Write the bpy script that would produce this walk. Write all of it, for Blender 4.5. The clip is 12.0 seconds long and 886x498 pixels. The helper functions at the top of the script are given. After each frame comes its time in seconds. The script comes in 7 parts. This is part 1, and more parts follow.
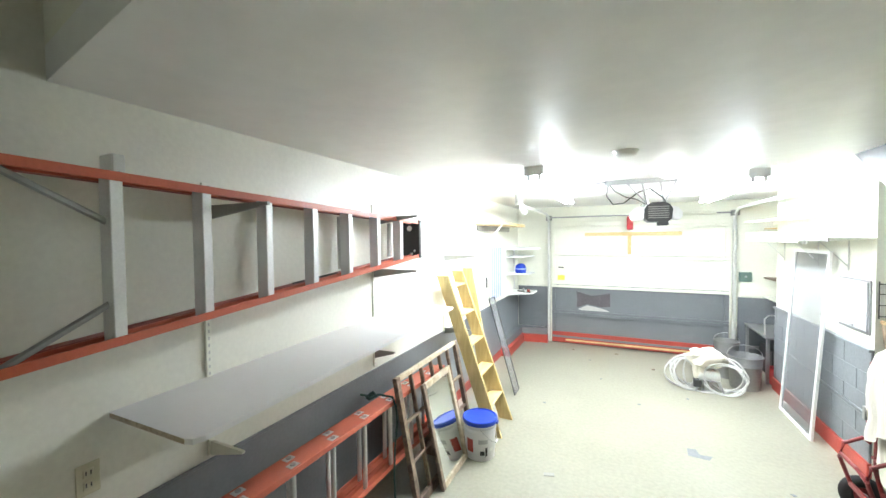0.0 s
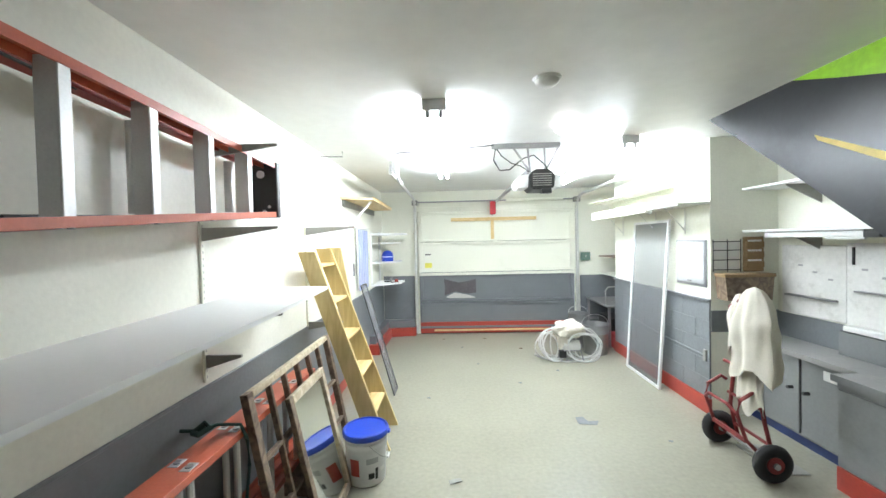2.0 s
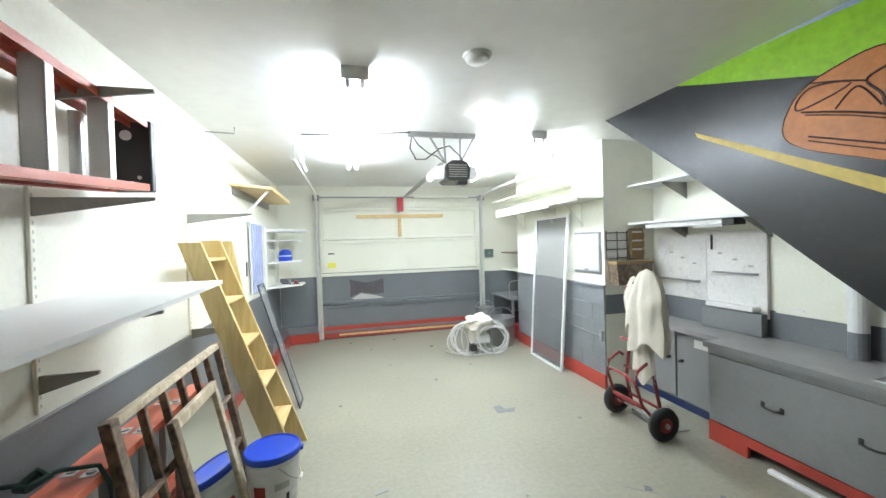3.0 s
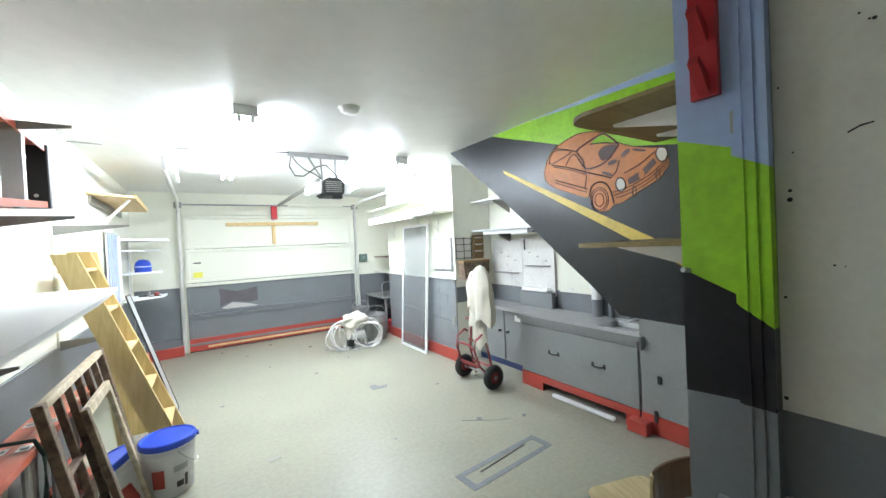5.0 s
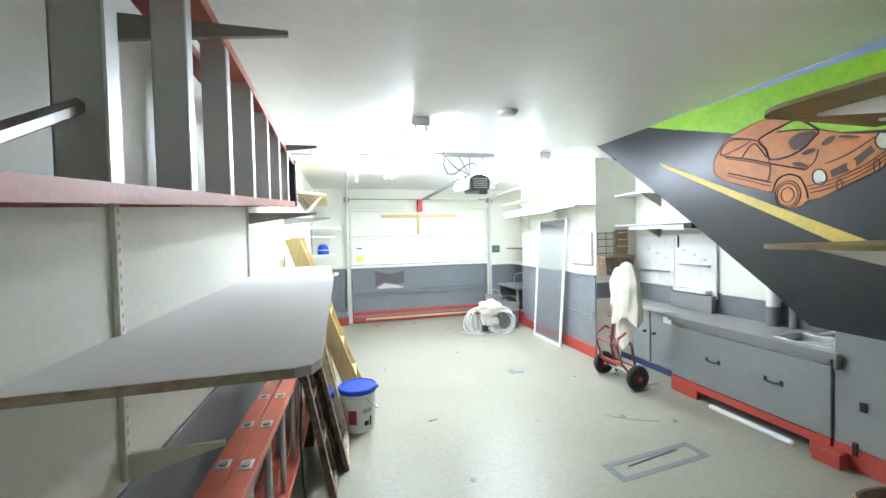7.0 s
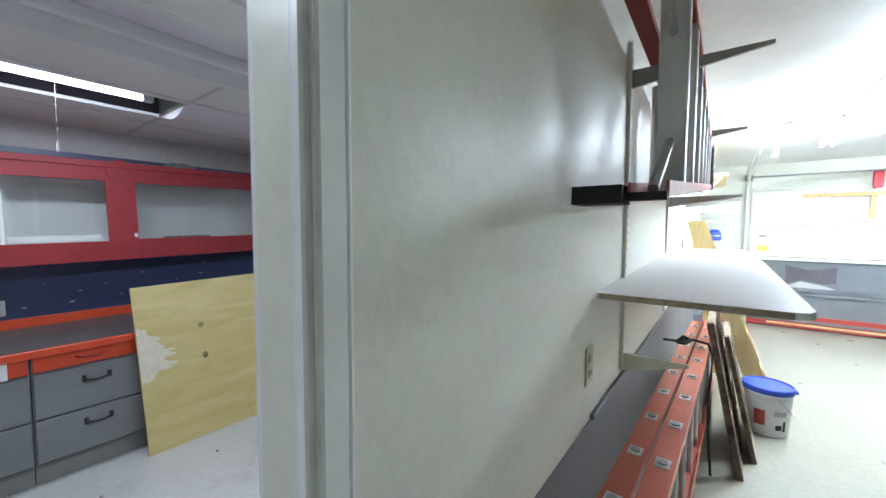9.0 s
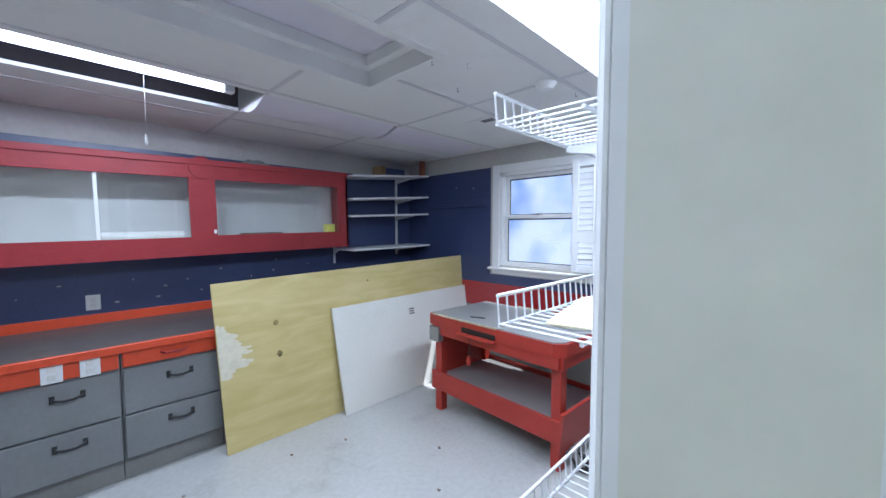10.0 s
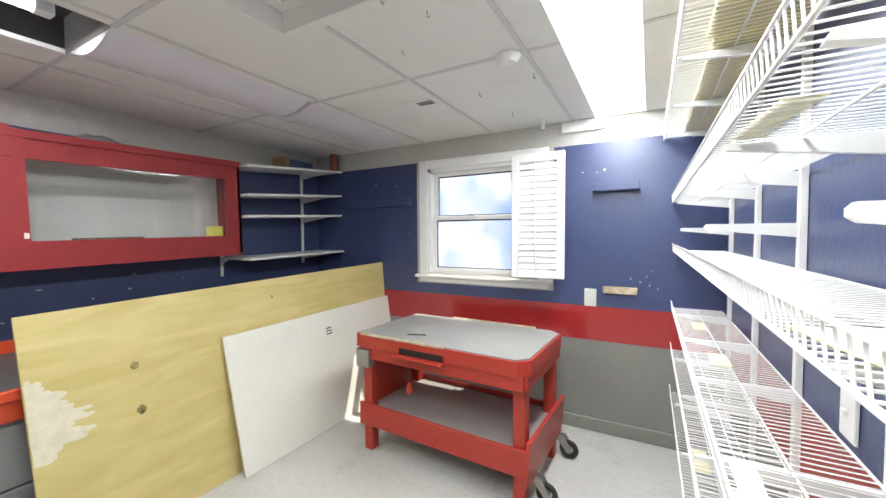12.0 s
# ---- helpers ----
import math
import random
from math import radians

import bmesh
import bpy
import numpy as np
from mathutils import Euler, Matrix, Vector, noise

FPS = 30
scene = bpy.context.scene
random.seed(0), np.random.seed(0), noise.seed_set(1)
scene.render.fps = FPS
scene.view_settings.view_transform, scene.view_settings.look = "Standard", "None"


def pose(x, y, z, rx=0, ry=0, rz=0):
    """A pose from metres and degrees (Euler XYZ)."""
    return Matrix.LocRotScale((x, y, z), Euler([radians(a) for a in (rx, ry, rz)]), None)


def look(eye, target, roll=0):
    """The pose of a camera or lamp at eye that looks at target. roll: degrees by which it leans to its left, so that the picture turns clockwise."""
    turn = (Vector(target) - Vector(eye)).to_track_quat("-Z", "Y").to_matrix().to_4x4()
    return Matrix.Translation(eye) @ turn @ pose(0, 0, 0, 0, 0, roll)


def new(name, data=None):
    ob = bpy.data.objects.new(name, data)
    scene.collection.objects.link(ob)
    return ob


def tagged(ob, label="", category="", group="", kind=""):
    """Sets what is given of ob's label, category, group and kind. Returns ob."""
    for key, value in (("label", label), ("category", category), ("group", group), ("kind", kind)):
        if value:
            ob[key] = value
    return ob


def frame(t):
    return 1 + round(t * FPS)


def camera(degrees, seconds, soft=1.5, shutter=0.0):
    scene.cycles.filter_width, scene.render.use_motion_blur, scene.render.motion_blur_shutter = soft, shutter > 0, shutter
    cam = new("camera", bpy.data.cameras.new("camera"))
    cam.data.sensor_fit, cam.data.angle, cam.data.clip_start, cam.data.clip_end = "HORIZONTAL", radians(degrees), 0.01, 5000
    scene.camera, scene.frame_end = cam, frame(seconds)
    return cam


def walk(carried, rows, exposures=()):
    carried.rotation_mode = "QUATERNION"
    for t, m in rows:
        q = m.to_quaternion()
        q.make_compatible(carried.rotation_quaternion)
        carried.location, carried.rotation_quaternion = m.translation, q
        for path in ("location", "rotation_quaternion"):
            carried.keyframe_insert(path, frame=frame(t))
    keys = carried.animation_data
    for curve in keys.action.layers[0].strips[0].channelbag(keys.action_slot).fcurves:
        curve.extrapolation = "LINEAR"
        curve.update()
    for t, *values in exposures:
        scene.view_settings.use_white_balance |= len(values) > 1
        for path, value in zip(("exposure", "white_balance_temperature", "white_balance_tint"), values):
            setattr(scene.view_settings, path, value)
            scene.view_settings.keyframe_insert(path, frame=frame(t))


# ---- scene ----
cam = camera(99.4, 12.0)
PATH = [
    (0, (0.104, 0.178, 2.026), (-0.738, 1.991, 1.966), -0.6),
    (0.5, (-0.1, 0.388, 1.914), (-0.842, 2.244, 1.844), -0.6),
    (1, (-0.199, 0.572, 1.808), (-0.742, 2.496, 1.754), -0.9),
    (1.5, (-0.325, 0.695, 1.752), (-0.648, 2.668, 1.7), -1.1),
    (2, (-0.391, 0.802, 1.685), (-0.451, 2.801, 1.642), -1.3),
    (2.5, (-0.487, 0.945, 1.607), (-0.273, 2.933, 1.56), -1.4),
    (3, (-0.557, 0.998, 1.568), (-0.078, 2.939, 1.536), -1.7),
    (3.5, (-0.622, 0.889, 1.581), (0.062, 2.769, 1.557), -2.0),
    (3.7, (-0.694, 0.805, 1.578), (0.08, 2.649, 1.553), -2.1),
    (5.3, (-0.831, 0.224, 1.57), (0.269, 1.894, 1.54), -2.5),
    (5.5, (-0.866, 0.19, 1.58), (0.24, 1.856, 1.551), -2.2),
    (6, (-1.009, 0.172, 1.594), (0.099, 1.836, 1.556), -1.9),
    (6.5, (-1.094, 0.188, 1.604), (-0.111, 1.929, 1.554), -1.8),
    (7, (-1.119, 0.183, 1.596), (-0.619, 2.118, 1.541), -1.3),
    (7.2, (-1.109, 0.142, 1.591), (-0.819, 2.12, 1.536), -1.1),
    (9, (-1.371, -0.34, 1.57), (-2.567, 1.259, 1.452), 0.2),
    (9.5, (-1.525, -0.362, 1.565), (-2.881, 1.102, 1.439), 0.7),
    (10, (-1.716, -0.289, 1.524), (-3.112, 1.141, 1.412), 0.0),
    (10.5, (-1.809, -0.223, 1.5), (-3.122, 1.282, 1.397), -0.2),
    (11, (-1.97, -0.155, 1.499), (-3.087, 1.502, 1.406), -0.3),
    (11.5, (-2.104, -0.078, 1.492), (-3.091, 1.66, 1.422), -0.5),
    (12, (-2.204, -0.094, 1.489), (-3.168, 1.657, 1.41), -0.4),
]
walk(cam, [(t, look(eye, target, roll)) for t, eye, target, roll in PATH],
     exposures=((0, 0.7, 6300, 10), (1.0, 0.4, 6300, 10), (2.0, 0.15, 6250, 10), (3.0, 0.0, 6250, 10), (3.7, 0.05, 6200, 10), (5.5, 0.42, 6050, 10), (7.2, 0.55, 5950, 10), (9.0, 0.85, 5700, 11), (9.5, 1.05, 5500, 12), (10.0, 1.2, 5350, 12), (10.5, 1.28, 5750, 12), (11.2, 1.46, 6250, 11), (12.0, 1.65, 6750, 10)))

# ---- world and large lights ----
world = bpy.data.worlds.new("sky")
scene.world = world
world.use_nodes = True
sky = world.node_tree.nodes.new("ShaderNodeTexSky")
sky.sky_type, sky.sun_disc = "NISHITA", False
sky.sun_elevation, sky.sun_rotation = radians(64), radians(45)
world.node_tree.links.new(sky.outputs[0], world.node_tree.nodes["Background"].inputs[0])
world.node_tree.nodes["Background"].inputs[1].default_value = 0.055
sun = new("sun", bpy.data.lights.new("sun", "SUN"))
sun.data.energy, sun.data.angle, sun.data.color = 2.3, radians(0.5), (1.0, 0.95, 0.86)
sun.matrix_world = look((-3.7 + 3.0, 2.9 + 3.8, 1.4 + 8.8), (-3.7, 2.9, 1.4))


def lamp(name, x, y, z, sx, sy, watts, colour, up=False):
    """A rectangular lamp below a light fitting."""
    ob = new(name, bpy.data.lights.new(name, "AREA"))
    ob.data.shape, ob.data.size, ob.data.size_y = "RECTANGLE", sx, sy
    ob.data.energy, ob.data.color = watts, colour
    ob.matrix_world = pose(x, y, z, 180 if up else 0, 0, 0)
    return ob


COOL = (0.91, 0.97, 0.99)
lamp("troffer_light_a", -4.30, -0.05, 2.36, 0.10, 1.0, 8, COOL)
lamp("troffer_light_b", -2.40, 0.95, 2.32, 0.28, 3.6, 25, COOL)


# ---- materials ----
def mat(name, base, rough=0.5, metal=0.0, vary=0.06, scale=3.0, fine=60.0, bump=0.05, dirt=None, dirt_amount=0.0, spec=0.5, coat=0.0, rand=0.0):
    """Painted, wooden, metal or plastic surface: two scales of tone, fine relief, optional stains."""
    m = bpy.data.materials.new(name)
    m.use_nodes = True
    nt = m.node_tree
    b = nt.nodes["Principled BSDF"]
    tc = nt.nodes.new("ShaderNodeTexCoord")
    n1 = nt.nodes.new("ShaderNodeTexNoise")
    n1.inputs["Scale"].default_value, n1.inputs["Detail"].default_value = scale, 6
    n2 = nt.nodes.new("ShaderNodeTexNoise")
    n2.inputs["Scale"].default_value, n2.inputs["Detail"].default_value = fine, 3
    for n in (n1, n2):
        nt.links.new(tc.outputs["Object"], n.inputs["Vector"])
    add = nt.nodes.new("ShaderNodeMath")
    add.operation = "ADD"
    nt.links.new(n1.outputs["Fac"], add.inputs[0])
    nt.links.new(n2.outputs["Fac"], add.inputs[1])
    last = add.outputs[0]
    if rand:
        info = nt.nodes.new("ShaderNodeObjectInfo")
        mm = nt.nodes.new("ShaderNodeMath")
        mm.operation, mm.inputs[1].default_value = "MULTIPLY_ADD", rand
        nt.links.new(info.outputs["Random"], mm.inputs[0])
        nt.links.new(last, mm.inputs[2])
        last = mm.outputs[0]
    ramp = nt.nodes.new("ShaderNodeMapRange")
    ramp.inputs[1].default_value, ramp.inputs[2].default_value = 0.6, 1.4
    ramp.inputs[3].default_value, ramp.inputs[4].default_value = 1 - vary, 1 + vary
    nt.links.new(last, ramp.inputs[0])
    mul = nt.nodes.new("ShaderNodeMix")
    mul.data_type, mul.blend_type = "RGBA", "MULTIPLY"
    mul.inputs[0].default_value = 1.0
    mul.inputs[6].default_value = (*base, 1)
    nt.links.new(ramp.outputs[0], mul.inputs[7])
    col = mul.outputs[2]
    if dirt:
        n3 = nt.nodes.new("ShaderNodeTexNoise")
        n3.inputs["Scale"].default_value, n3.inputs["Detail"].default_value = scale * 1.7, 8
        n3.inputs["Roughness"].default_value = 0.7
        nt.links.new(tc.outputs["Object"], n3.inputs["Vector"])
        r3 = nt.nodes.new("ShaderNodeMapRange")
        r3.inputs[1].default_value, r3.inputs[2].default_value = 0.55, 0.78
        r3.inputs[3].default_value, r3.inputs[4].default_value = 0.0, dirt_amount
        nt.links.new(n3.outputs["Fac"], r3.inputs[0])
        mx = nt.nodes.new("ShaderNodeMix")
        mx.data_type = "RGBA"
        nt.links.new(r3.outputs[0], mx.inputs[0])
        nt.links.new(col, mx.inputs[6])
        mx.inputs[7].default_value = (*dirt, 1)
        col = mx.outputs[2]
    nt.links.new(col, b.inputs["Base Color"])
    rr = nt.nodes.new("ShaderNodeMapRange")
    rr.inputs[3].default_value, rr.inputs[4].default_value = max(0.02, rough - 0.08), min(1, rough + 0.08)
    nt.links.new(n1.outputs["Fac"], rr.inputs[0])
    nt.links.new(rr.outputs[0], b.inputs["Roughness"])
    b.inputs["Metallic"].default_value = metal
    b.inputs["Specular IOR Level"].default_value = spec
    b.inputs["Coat Weight"].default_value = coat
    if bump:
        bp = nt.nodes.new("ShaderNodeBump")
        bp.inputs["Strength"].default_value, bp.inputs["Distance"].default_value = bump, 0.01
        nt.links.new(add.outputs[0], bp.inputs["Height"])
        nt.links.new(bp.outputs[0], b.inputs["Normal"])
    return m


def wood(name, a, b_, rough=0.55, stretch=(1, 12, 12), scale=2.0, knots=False):
    """Wood with grain drawn out along one axis."""
    m = bpy.data.materials.new(name)
    m.use_nodes = True
    nt = m.node_tree
    b = nt.nodes["Principled BSDF"]
    tc = nt.nodes.new("ShaderNodeTexCoord")
    mp = nt.nodes.new("ShaderNodeMapping")
    mp.inputs["Scale"].default_value = stretch
    nt.links.new(tc.outputs["Object"], mp.inputs[0])
    n = nt.nodes.new("ShaderNodeTexNoise")
    n.inputs["Scale"].default_value, n.inputs["Detail"].default_value, n.inputs["Distortion"].default_value = scale, 8, 1.2
    nt.links.new(mp.outputs[0], n.inputs["Vector"])
    n2 = nt.nodes.new("ShaderNodeTexNoise")
    n2.inputs["Scale"].default_value, n2.inputs["Detail"].default_value = 2.2, 4
    nt.links.new(tc.outputs["Object"], n2.inputs["Vector"])
    ad = nt.nodes.new("ShaderNodeMath")
    ad.operation = "MULTIPLY_ADD"
    ad.inputs[1].default_value = 0.6
    nt.links.new(n2.outputs["Fac"], ad.inputs[0])
    nt.links.new(n.outputs["Fac"], ad.inputs[2])
    cr = nt.nodes.new("ShaderNodeValToRGB")
    cr.color_ramp.elements[0].position, cr.color_ramp.elements[0].color = 0.62, (*a, 1)
    cr.color_ramp.elements[1].position, cr.color_ramp.elements[1].color = 1.0, (*b_, 1)
    nt.links.new(ad.outputs[0], cr.inputs[0])
    nt.links.new(cr.outputs[0], b.inputs["Base Color"])
    b.inputs["Roughness"].default_value = rough
    bp = nt.nodes.new("ShaderNodeBump")
    bp.inputs["Strength"].default_value, bp.inputs["Distance"].default_value = 0.12, 0.01
    nt.links.new(n.outputs["Fac"], bp.inputs["Height"])
    nt.links.new(bp.outputs[0], b.inputs["Normal"])
    return m


def glow(name, colour, strength):
    m = bpy.data.materials.new(name)
    m.use_nodes = True
    b = m.node_tree.nodes["Principled BSDF"]
    b.inputs["Base Color"].default_value = (*colour, 1)
    b.inputs["Emission Color"].default_value = (*colour, 1)
    b.inputs["Emission Strength"].default_value = strength
    return m


def glassy(name, colour=(1, 1, 1), rough=0.0, alpha=None):
    """Clear pane: mostly see-through with a glossy film."""
    m = bpy.data.materials.new(name)
    m.use_nodes = True
    nt = m.node_tree
    out = nt.nodes["Material Output"]
    tr = nt.nodes.new("ShaderNodeBsdfTransparent")
    tr.inputs[0].default_value = (*colour, 1)
    gl = nt.nodes.new("ShaderNodeBsdfGlossy")
    gl.inputs["Roughness"].default_value = rough
    fr = nt.nodes.new("ShaderNodeFresnel")
    fr.inputs[0].default_value = 1.5
    mx = nt.nodes.new("ShaderNodeMixShader")
    nt.links.new(fr.outputs[0], mx.inputs[0])
    nt.links.new(tr.outputs[0], mx.inputs[1])
    nt.links.new(gl.outputs[0], mx.inputs[2])
    last = mx.outputs[0]
    if alpha:
        df = nt.nodes.new("ShaderNodeBsdfDiffuse")
        df.inputs[0].default_value = (*alpha[0], 1)
        m2 = nt.nodes.new("ShaderNodeMixShader")
        m2.inputs[0].default_value = alpha[1]
        nt.links.new(last, m2.inputs[1])
        nt.links.new(df.outputs[0], m2.inputs[2])
        last = m2.outputs[0]
    nt.links.new(last, out.inputs[0])
    return m


CREAM = mat("cream_wall_paint", (0.80, 0.80, 0.69), 0.42, vary=0.05, scale=1.6, fine=45, bump=0.08, dirt=(0.5, 0.47, 0.36), dirt_amount=0.18)
CREAM_GLOSS = mat("glossy_cream_wall_paint", (0.76, 0.75, 0.66), 0.40, vary=0.06, scale=2.0, fine=40, bump=0.10, dirt=(0.45, 0.40, 0.3), dirt_amount=0.2)
IVORY = mat("ivory_plastic", (0.56, 0.53, 0.38), 0.4, vary=0.06, scale=8.0, fine=60, bump=0.03)
CEIL = mat("ceiling_plaster", (0.82, 0.82, 0.80), 0.38, vary=0.05, scale=1.4, fine=9, bump=0.25)
FLOOR = mat("painted_concrete_floor", (0.285, 0.274, 0.212), 0.38, vary=0.15, scale=1.1, fine=30, bump=0.03, dirt=(0.34, 0.31, 0.24), dirt_amount=0.5)
FLOOR_B = mat("grey_painted_floor", (0.50, 0.495, 0.475), 0.36, vary=0.12, scale=1.3, fine=30, bump=0.06, dirt=(0.24, 0.225, 0.20), dirt_amount=0.75)
GREY = mat("grey_wall_paint", (0.155, 0.165, 0.175), 0.40, vary=0.10, scale=2.5, fine=50, bump=0.08, dirt=(0.26, 0.26, 0.26), dirt_amount=0.25)
GREY_CAB = mat("grey_cabinet_paint", (0.20, 0.205, 0.205), 0.42, vary=0.08, scale=3, fine=40, bump=0.08, dirt=(0.12, 0.12, 0.12), dirt_amount=0.3)
GREY_ROOM = mat("grey_lower_wall_paint", (0.22, 0.215, 0.20), 0.45, vary=0.10, scale=2, fine=50, bump=0.08, dirt=(0.32, 0.31, 0.29), dirt_amount=0.3)
GREY_BRICK = mat("grey_painted_block", (0.17, 0.18, 0.19), 0.5, vary=0.14, scale=5, fine=50, bump=0.2, rand=0.2)
RED = mat("red_base_paint", (0.36, 0.045, 0.03), 0.4, vary=0.12, scale=4, fine=50, bump=0.1, dirt=(0.2, 0.03, 0.02), dirt_amount=0.4)
RED_GLOSS = mat("glossy_red_wall_paint", (0.36, 0.028, 0.030), 0.16, vary=0.12, scale=4, fine=30, bump=0.05, dirt=(0.24, 0.02, 0.02), dirt_amount=0.4, coat=0.3)
RED_CAB = mat("red_cabinet_paint", (0.30, 0.022, 0.026), 0.5, vary=0.12, scale=4, fine=40, bump=0.12, dirt=(0.16, 0.01, 0.012), dirt_amount=0.6)
ORANGE_CAB = mat("orange_red_paint", (0.62, 0.07, 0.02), 0.45, vary=0.10, scale=4, fine=40, bump=0.08, dirt=(0.3, 0.03, 0.015), dirt_amount=0.4)
BENCH_RED = mat("bench_red_paint", (0.38, 0.035, 0.022), 0.38, vary=0.10, scale=4, fine=40, bump=0.08, dirt=(0.22, 0.02, 0.012), dirt_amount=0.5)
BLUE = mat("navy_wall_paint", (0.042, 0.060, 0.150), 0.36, spec=0.7, vary=0.14, scale=2.5, fine=40, bump=0.10, dirt=(0.05, 0.06, 0.16), dirt_amount=0.5)
GREY_TOP = mat("bare_plaster_band", (0.52, 0.51, 0.48), 0.7, vary=0.10, scale=2.0, fine=35, bump=0.12, dirt=(0.3, 0.29, 0.27), dirt_amount=0.4)
TILE = mat("ceiling_tile", (0.78, 0.77, 0.745), 0.75, vary=0.05, scale=2.0, fine=180, bump=0.15, dirt=(0.5, 0.48, 0.44), dirt_amount=0.25)
TBAR = mat("ceiling_grid_metal", (0.60, 0.59, 0.60), 0.45, vary=0.05)
WHITE = mat("white_enamel", (0.80, 0.80, 0.79), 0.32, vary=0.04, scale=3, fine=40, bump=0.03)
TRIM = mat("white_trim_paint", (0.85, 0.85, 0.85), 0.34, vary=0.05, scale=3, fine=40, bump=0.06)
LAMIN = mat("white_laminate_shelf", (0.78, 0.78, 0.77), 0.5, vary=0.02, scale=3, fine=40, bump=0.02)
ALU = mat("brushed_aluminium", (0.62, 0.62, 0.61), 0.33, 0.9, vary=0.08, scale=4, fine=120, bump=0.06)
STEPALU = mat("pale_aluminium_step", (0.74, 0.74, 0.74), 0.4, 0.35, vary=0.08, scale=5, fine=120, bump=0.06)
STEEL = mat("dull_steel", (0.38, 0.38, 0.38), 0.42, 0.85, vary=0.12, scale=6, fine=60, bump=0.05)
GALV = mat("pale_galvanised_steel", (0.66, 0.66, 0.62), 0.4, 0.3, vary=0.08, scale=6, fine=60, bump=0.04)
DARKSTEEL = mat("grey_bracket_steel", (0.32, 0.315, 0.29), 0.45, 0.5, vary=0.10, scale=6, fine=60, bump=0.05)
BLACK = mat("black_plastic", (0.018, 0.018, 0.018), 0.42, vary=0.1, scale=6, fine=60, bump=0.05)
RUBBER = mat("black_rubber", (0.02, 0.02, 0.02), 0.75, vary=0.15, scale=8, fine=80, bump=0.1)
FIBRE = mat("orange_fibreglass", (0.50, 0.115, 0.06), 0.38, vary=0.10, scale=5, fine=90, bump=0.08, dirt=(0.34, 0.12, 0.09), dirt_amount=0.35)
# Darker copy of the ladder's orange, with the rear rails' shade in the colour.
SHADED_FIBRE = mat("shaded_red_channel", (0.26, 0.028, 0.018), 0.5, vary=0.1, scale=5, fine=60)
PINE = wood("yellow_pine", (0.50, 0.37, 0.14), (0.66, 0.52, 0.24), 0.5, (10, 10, 1))
PINE_Y = wood("yellow_pine_boards", (0.60, 0.42, 0.17), (0.76, 0.58, 0.30), 0.5, (10, 1, 10))
PLY = wood("plywood_face", (0.55, 0.45, 0.17), (0.67, 0.56, 0.26), 0.5, (1, 1.0, 6), 1.6)
PLY_E = wood("plywood_edge", (0.42, 0.28, 0.14), (0.62, 0.46, 0.26), 0.7, (1, 1, 40), 2)
OLDWOOD = wood("weathered_brown_sash_wood", (0.09, 0.06, 0.04), (0.26, 0.19, 0.13), 0.6, (6, 6, 6), 3)
OLDFACE = wood("bare_sash_wood", (0.36, 0.29, 0.19), (0.60, 0.52, 0.38), 0.6, (6, 6, 6), 3)
SEATWOOD = wood("worn_chair_wood", (0.42, 0.33, 0.17), (0.62, 0.50, 0.29), 0.45, (1, 8, 8), 2)
DARKWOOD = wood("dark_chair_back_wood", (0.07, 0.035, 0.018), (0.17, 0.09, 0.045), 0.4, (8, 1, 1), 2)
MUR_BLACK = mat("mural_black", (0.014, 0.015, 0.018), 0.30, vary=0.25, scale=2.2, fine=30, bump=0.06, dirt=(0.07, 0.075, 0.08), dirt_amount=0.25, spec=0.4)
MUR_GREEN = mat("mural_green", (0.30, 0.60, 0.012), 0.42, vary=0.18, scale=9, fine=30, bump=0.06, dirt=(0.20, 0.46, 0.01), dirt_amount=0.5)
MUR_SKY = mat("mural_sky_blue", (0.36, 0.46, 0.70), 0.45, vary=0.08, scale=4, fine=30, bump=0.05)
MUR_ORANGE = mat("mural_orange", (0.55, 0.19, 0.04), 0.45, vary=0.20, scale=5, fine=30, bump=0.05, dirt=(0.60, 0.25, 0.08), dirt_amount=0.5)
MUR_LINE = mat("mural_dark_outline", (0.07, 0.025, 0.012), 0.5)
MUR_YEL = mat("mural_yellow", (0.66, 0.50, 0.10), 0.45, vary=0.15, scale=6, fine=30)
MUR_WHITE = mat("mural_white", (0.72, 0.68, 0.58), 0.5, vary=0.1, scale=9)
HOOKRED = mat("red_painted_wood_hook", (0.40, 0.012, 0.018), 0.35, vary=0.12, scale=9, fine=60, bump=0.1)
BUCKET = mat("white_bucket_plastic", (0.62, 0.61, 0.60), 0.35, vary=0.06, scale=5, fine=50, bump=0.03)
LID = mat("blue_lid_plastic", (0.012, 0.05, 0.42), 0.35, vary=0.08, scale=5, fine=50, bump=0.03)
CLOTH = mat("white_drop_cloth", (0.66, 0.62, 0.53), 0.9, vary=0.10, scale=6, fine=150, bump=0.2, dirt=(0.5, 0.44, 0.34), dirt_amount=0.35)
TRUCKRED = mat("hand_truck_red", (0.20, 0.022, 0.022), 0.45, vary=0.15, scale=9, fine=60, bump=0.1, dirt=(0.12, 0.05, 0.04), dirt_amount=0.4)
MIRROR = mat("mirror_glass", (0.82, 0.84, 0.80), 0.03, 1.0, vary=0.02, bump=0.0)
GLASS = glassy("window_glass")
SCREEN = glassy("grey_screen_mesh", (0.95, 0.95, 0.95), 0.5, alpha=((0.26, 0.265, 0.27), 0.34))
SCREEN.node_tree.nodes["Fresnel"].inputs[0].default_value = 1.02
CABGLASS = glassy("cabinet_glass", (0.96, 0.97, 0.96))
PAPER = mat("paper", (0.74, 0.73, 0.70), 0.7, vary=0.05, scale=6, fine=90, bump=0.05)
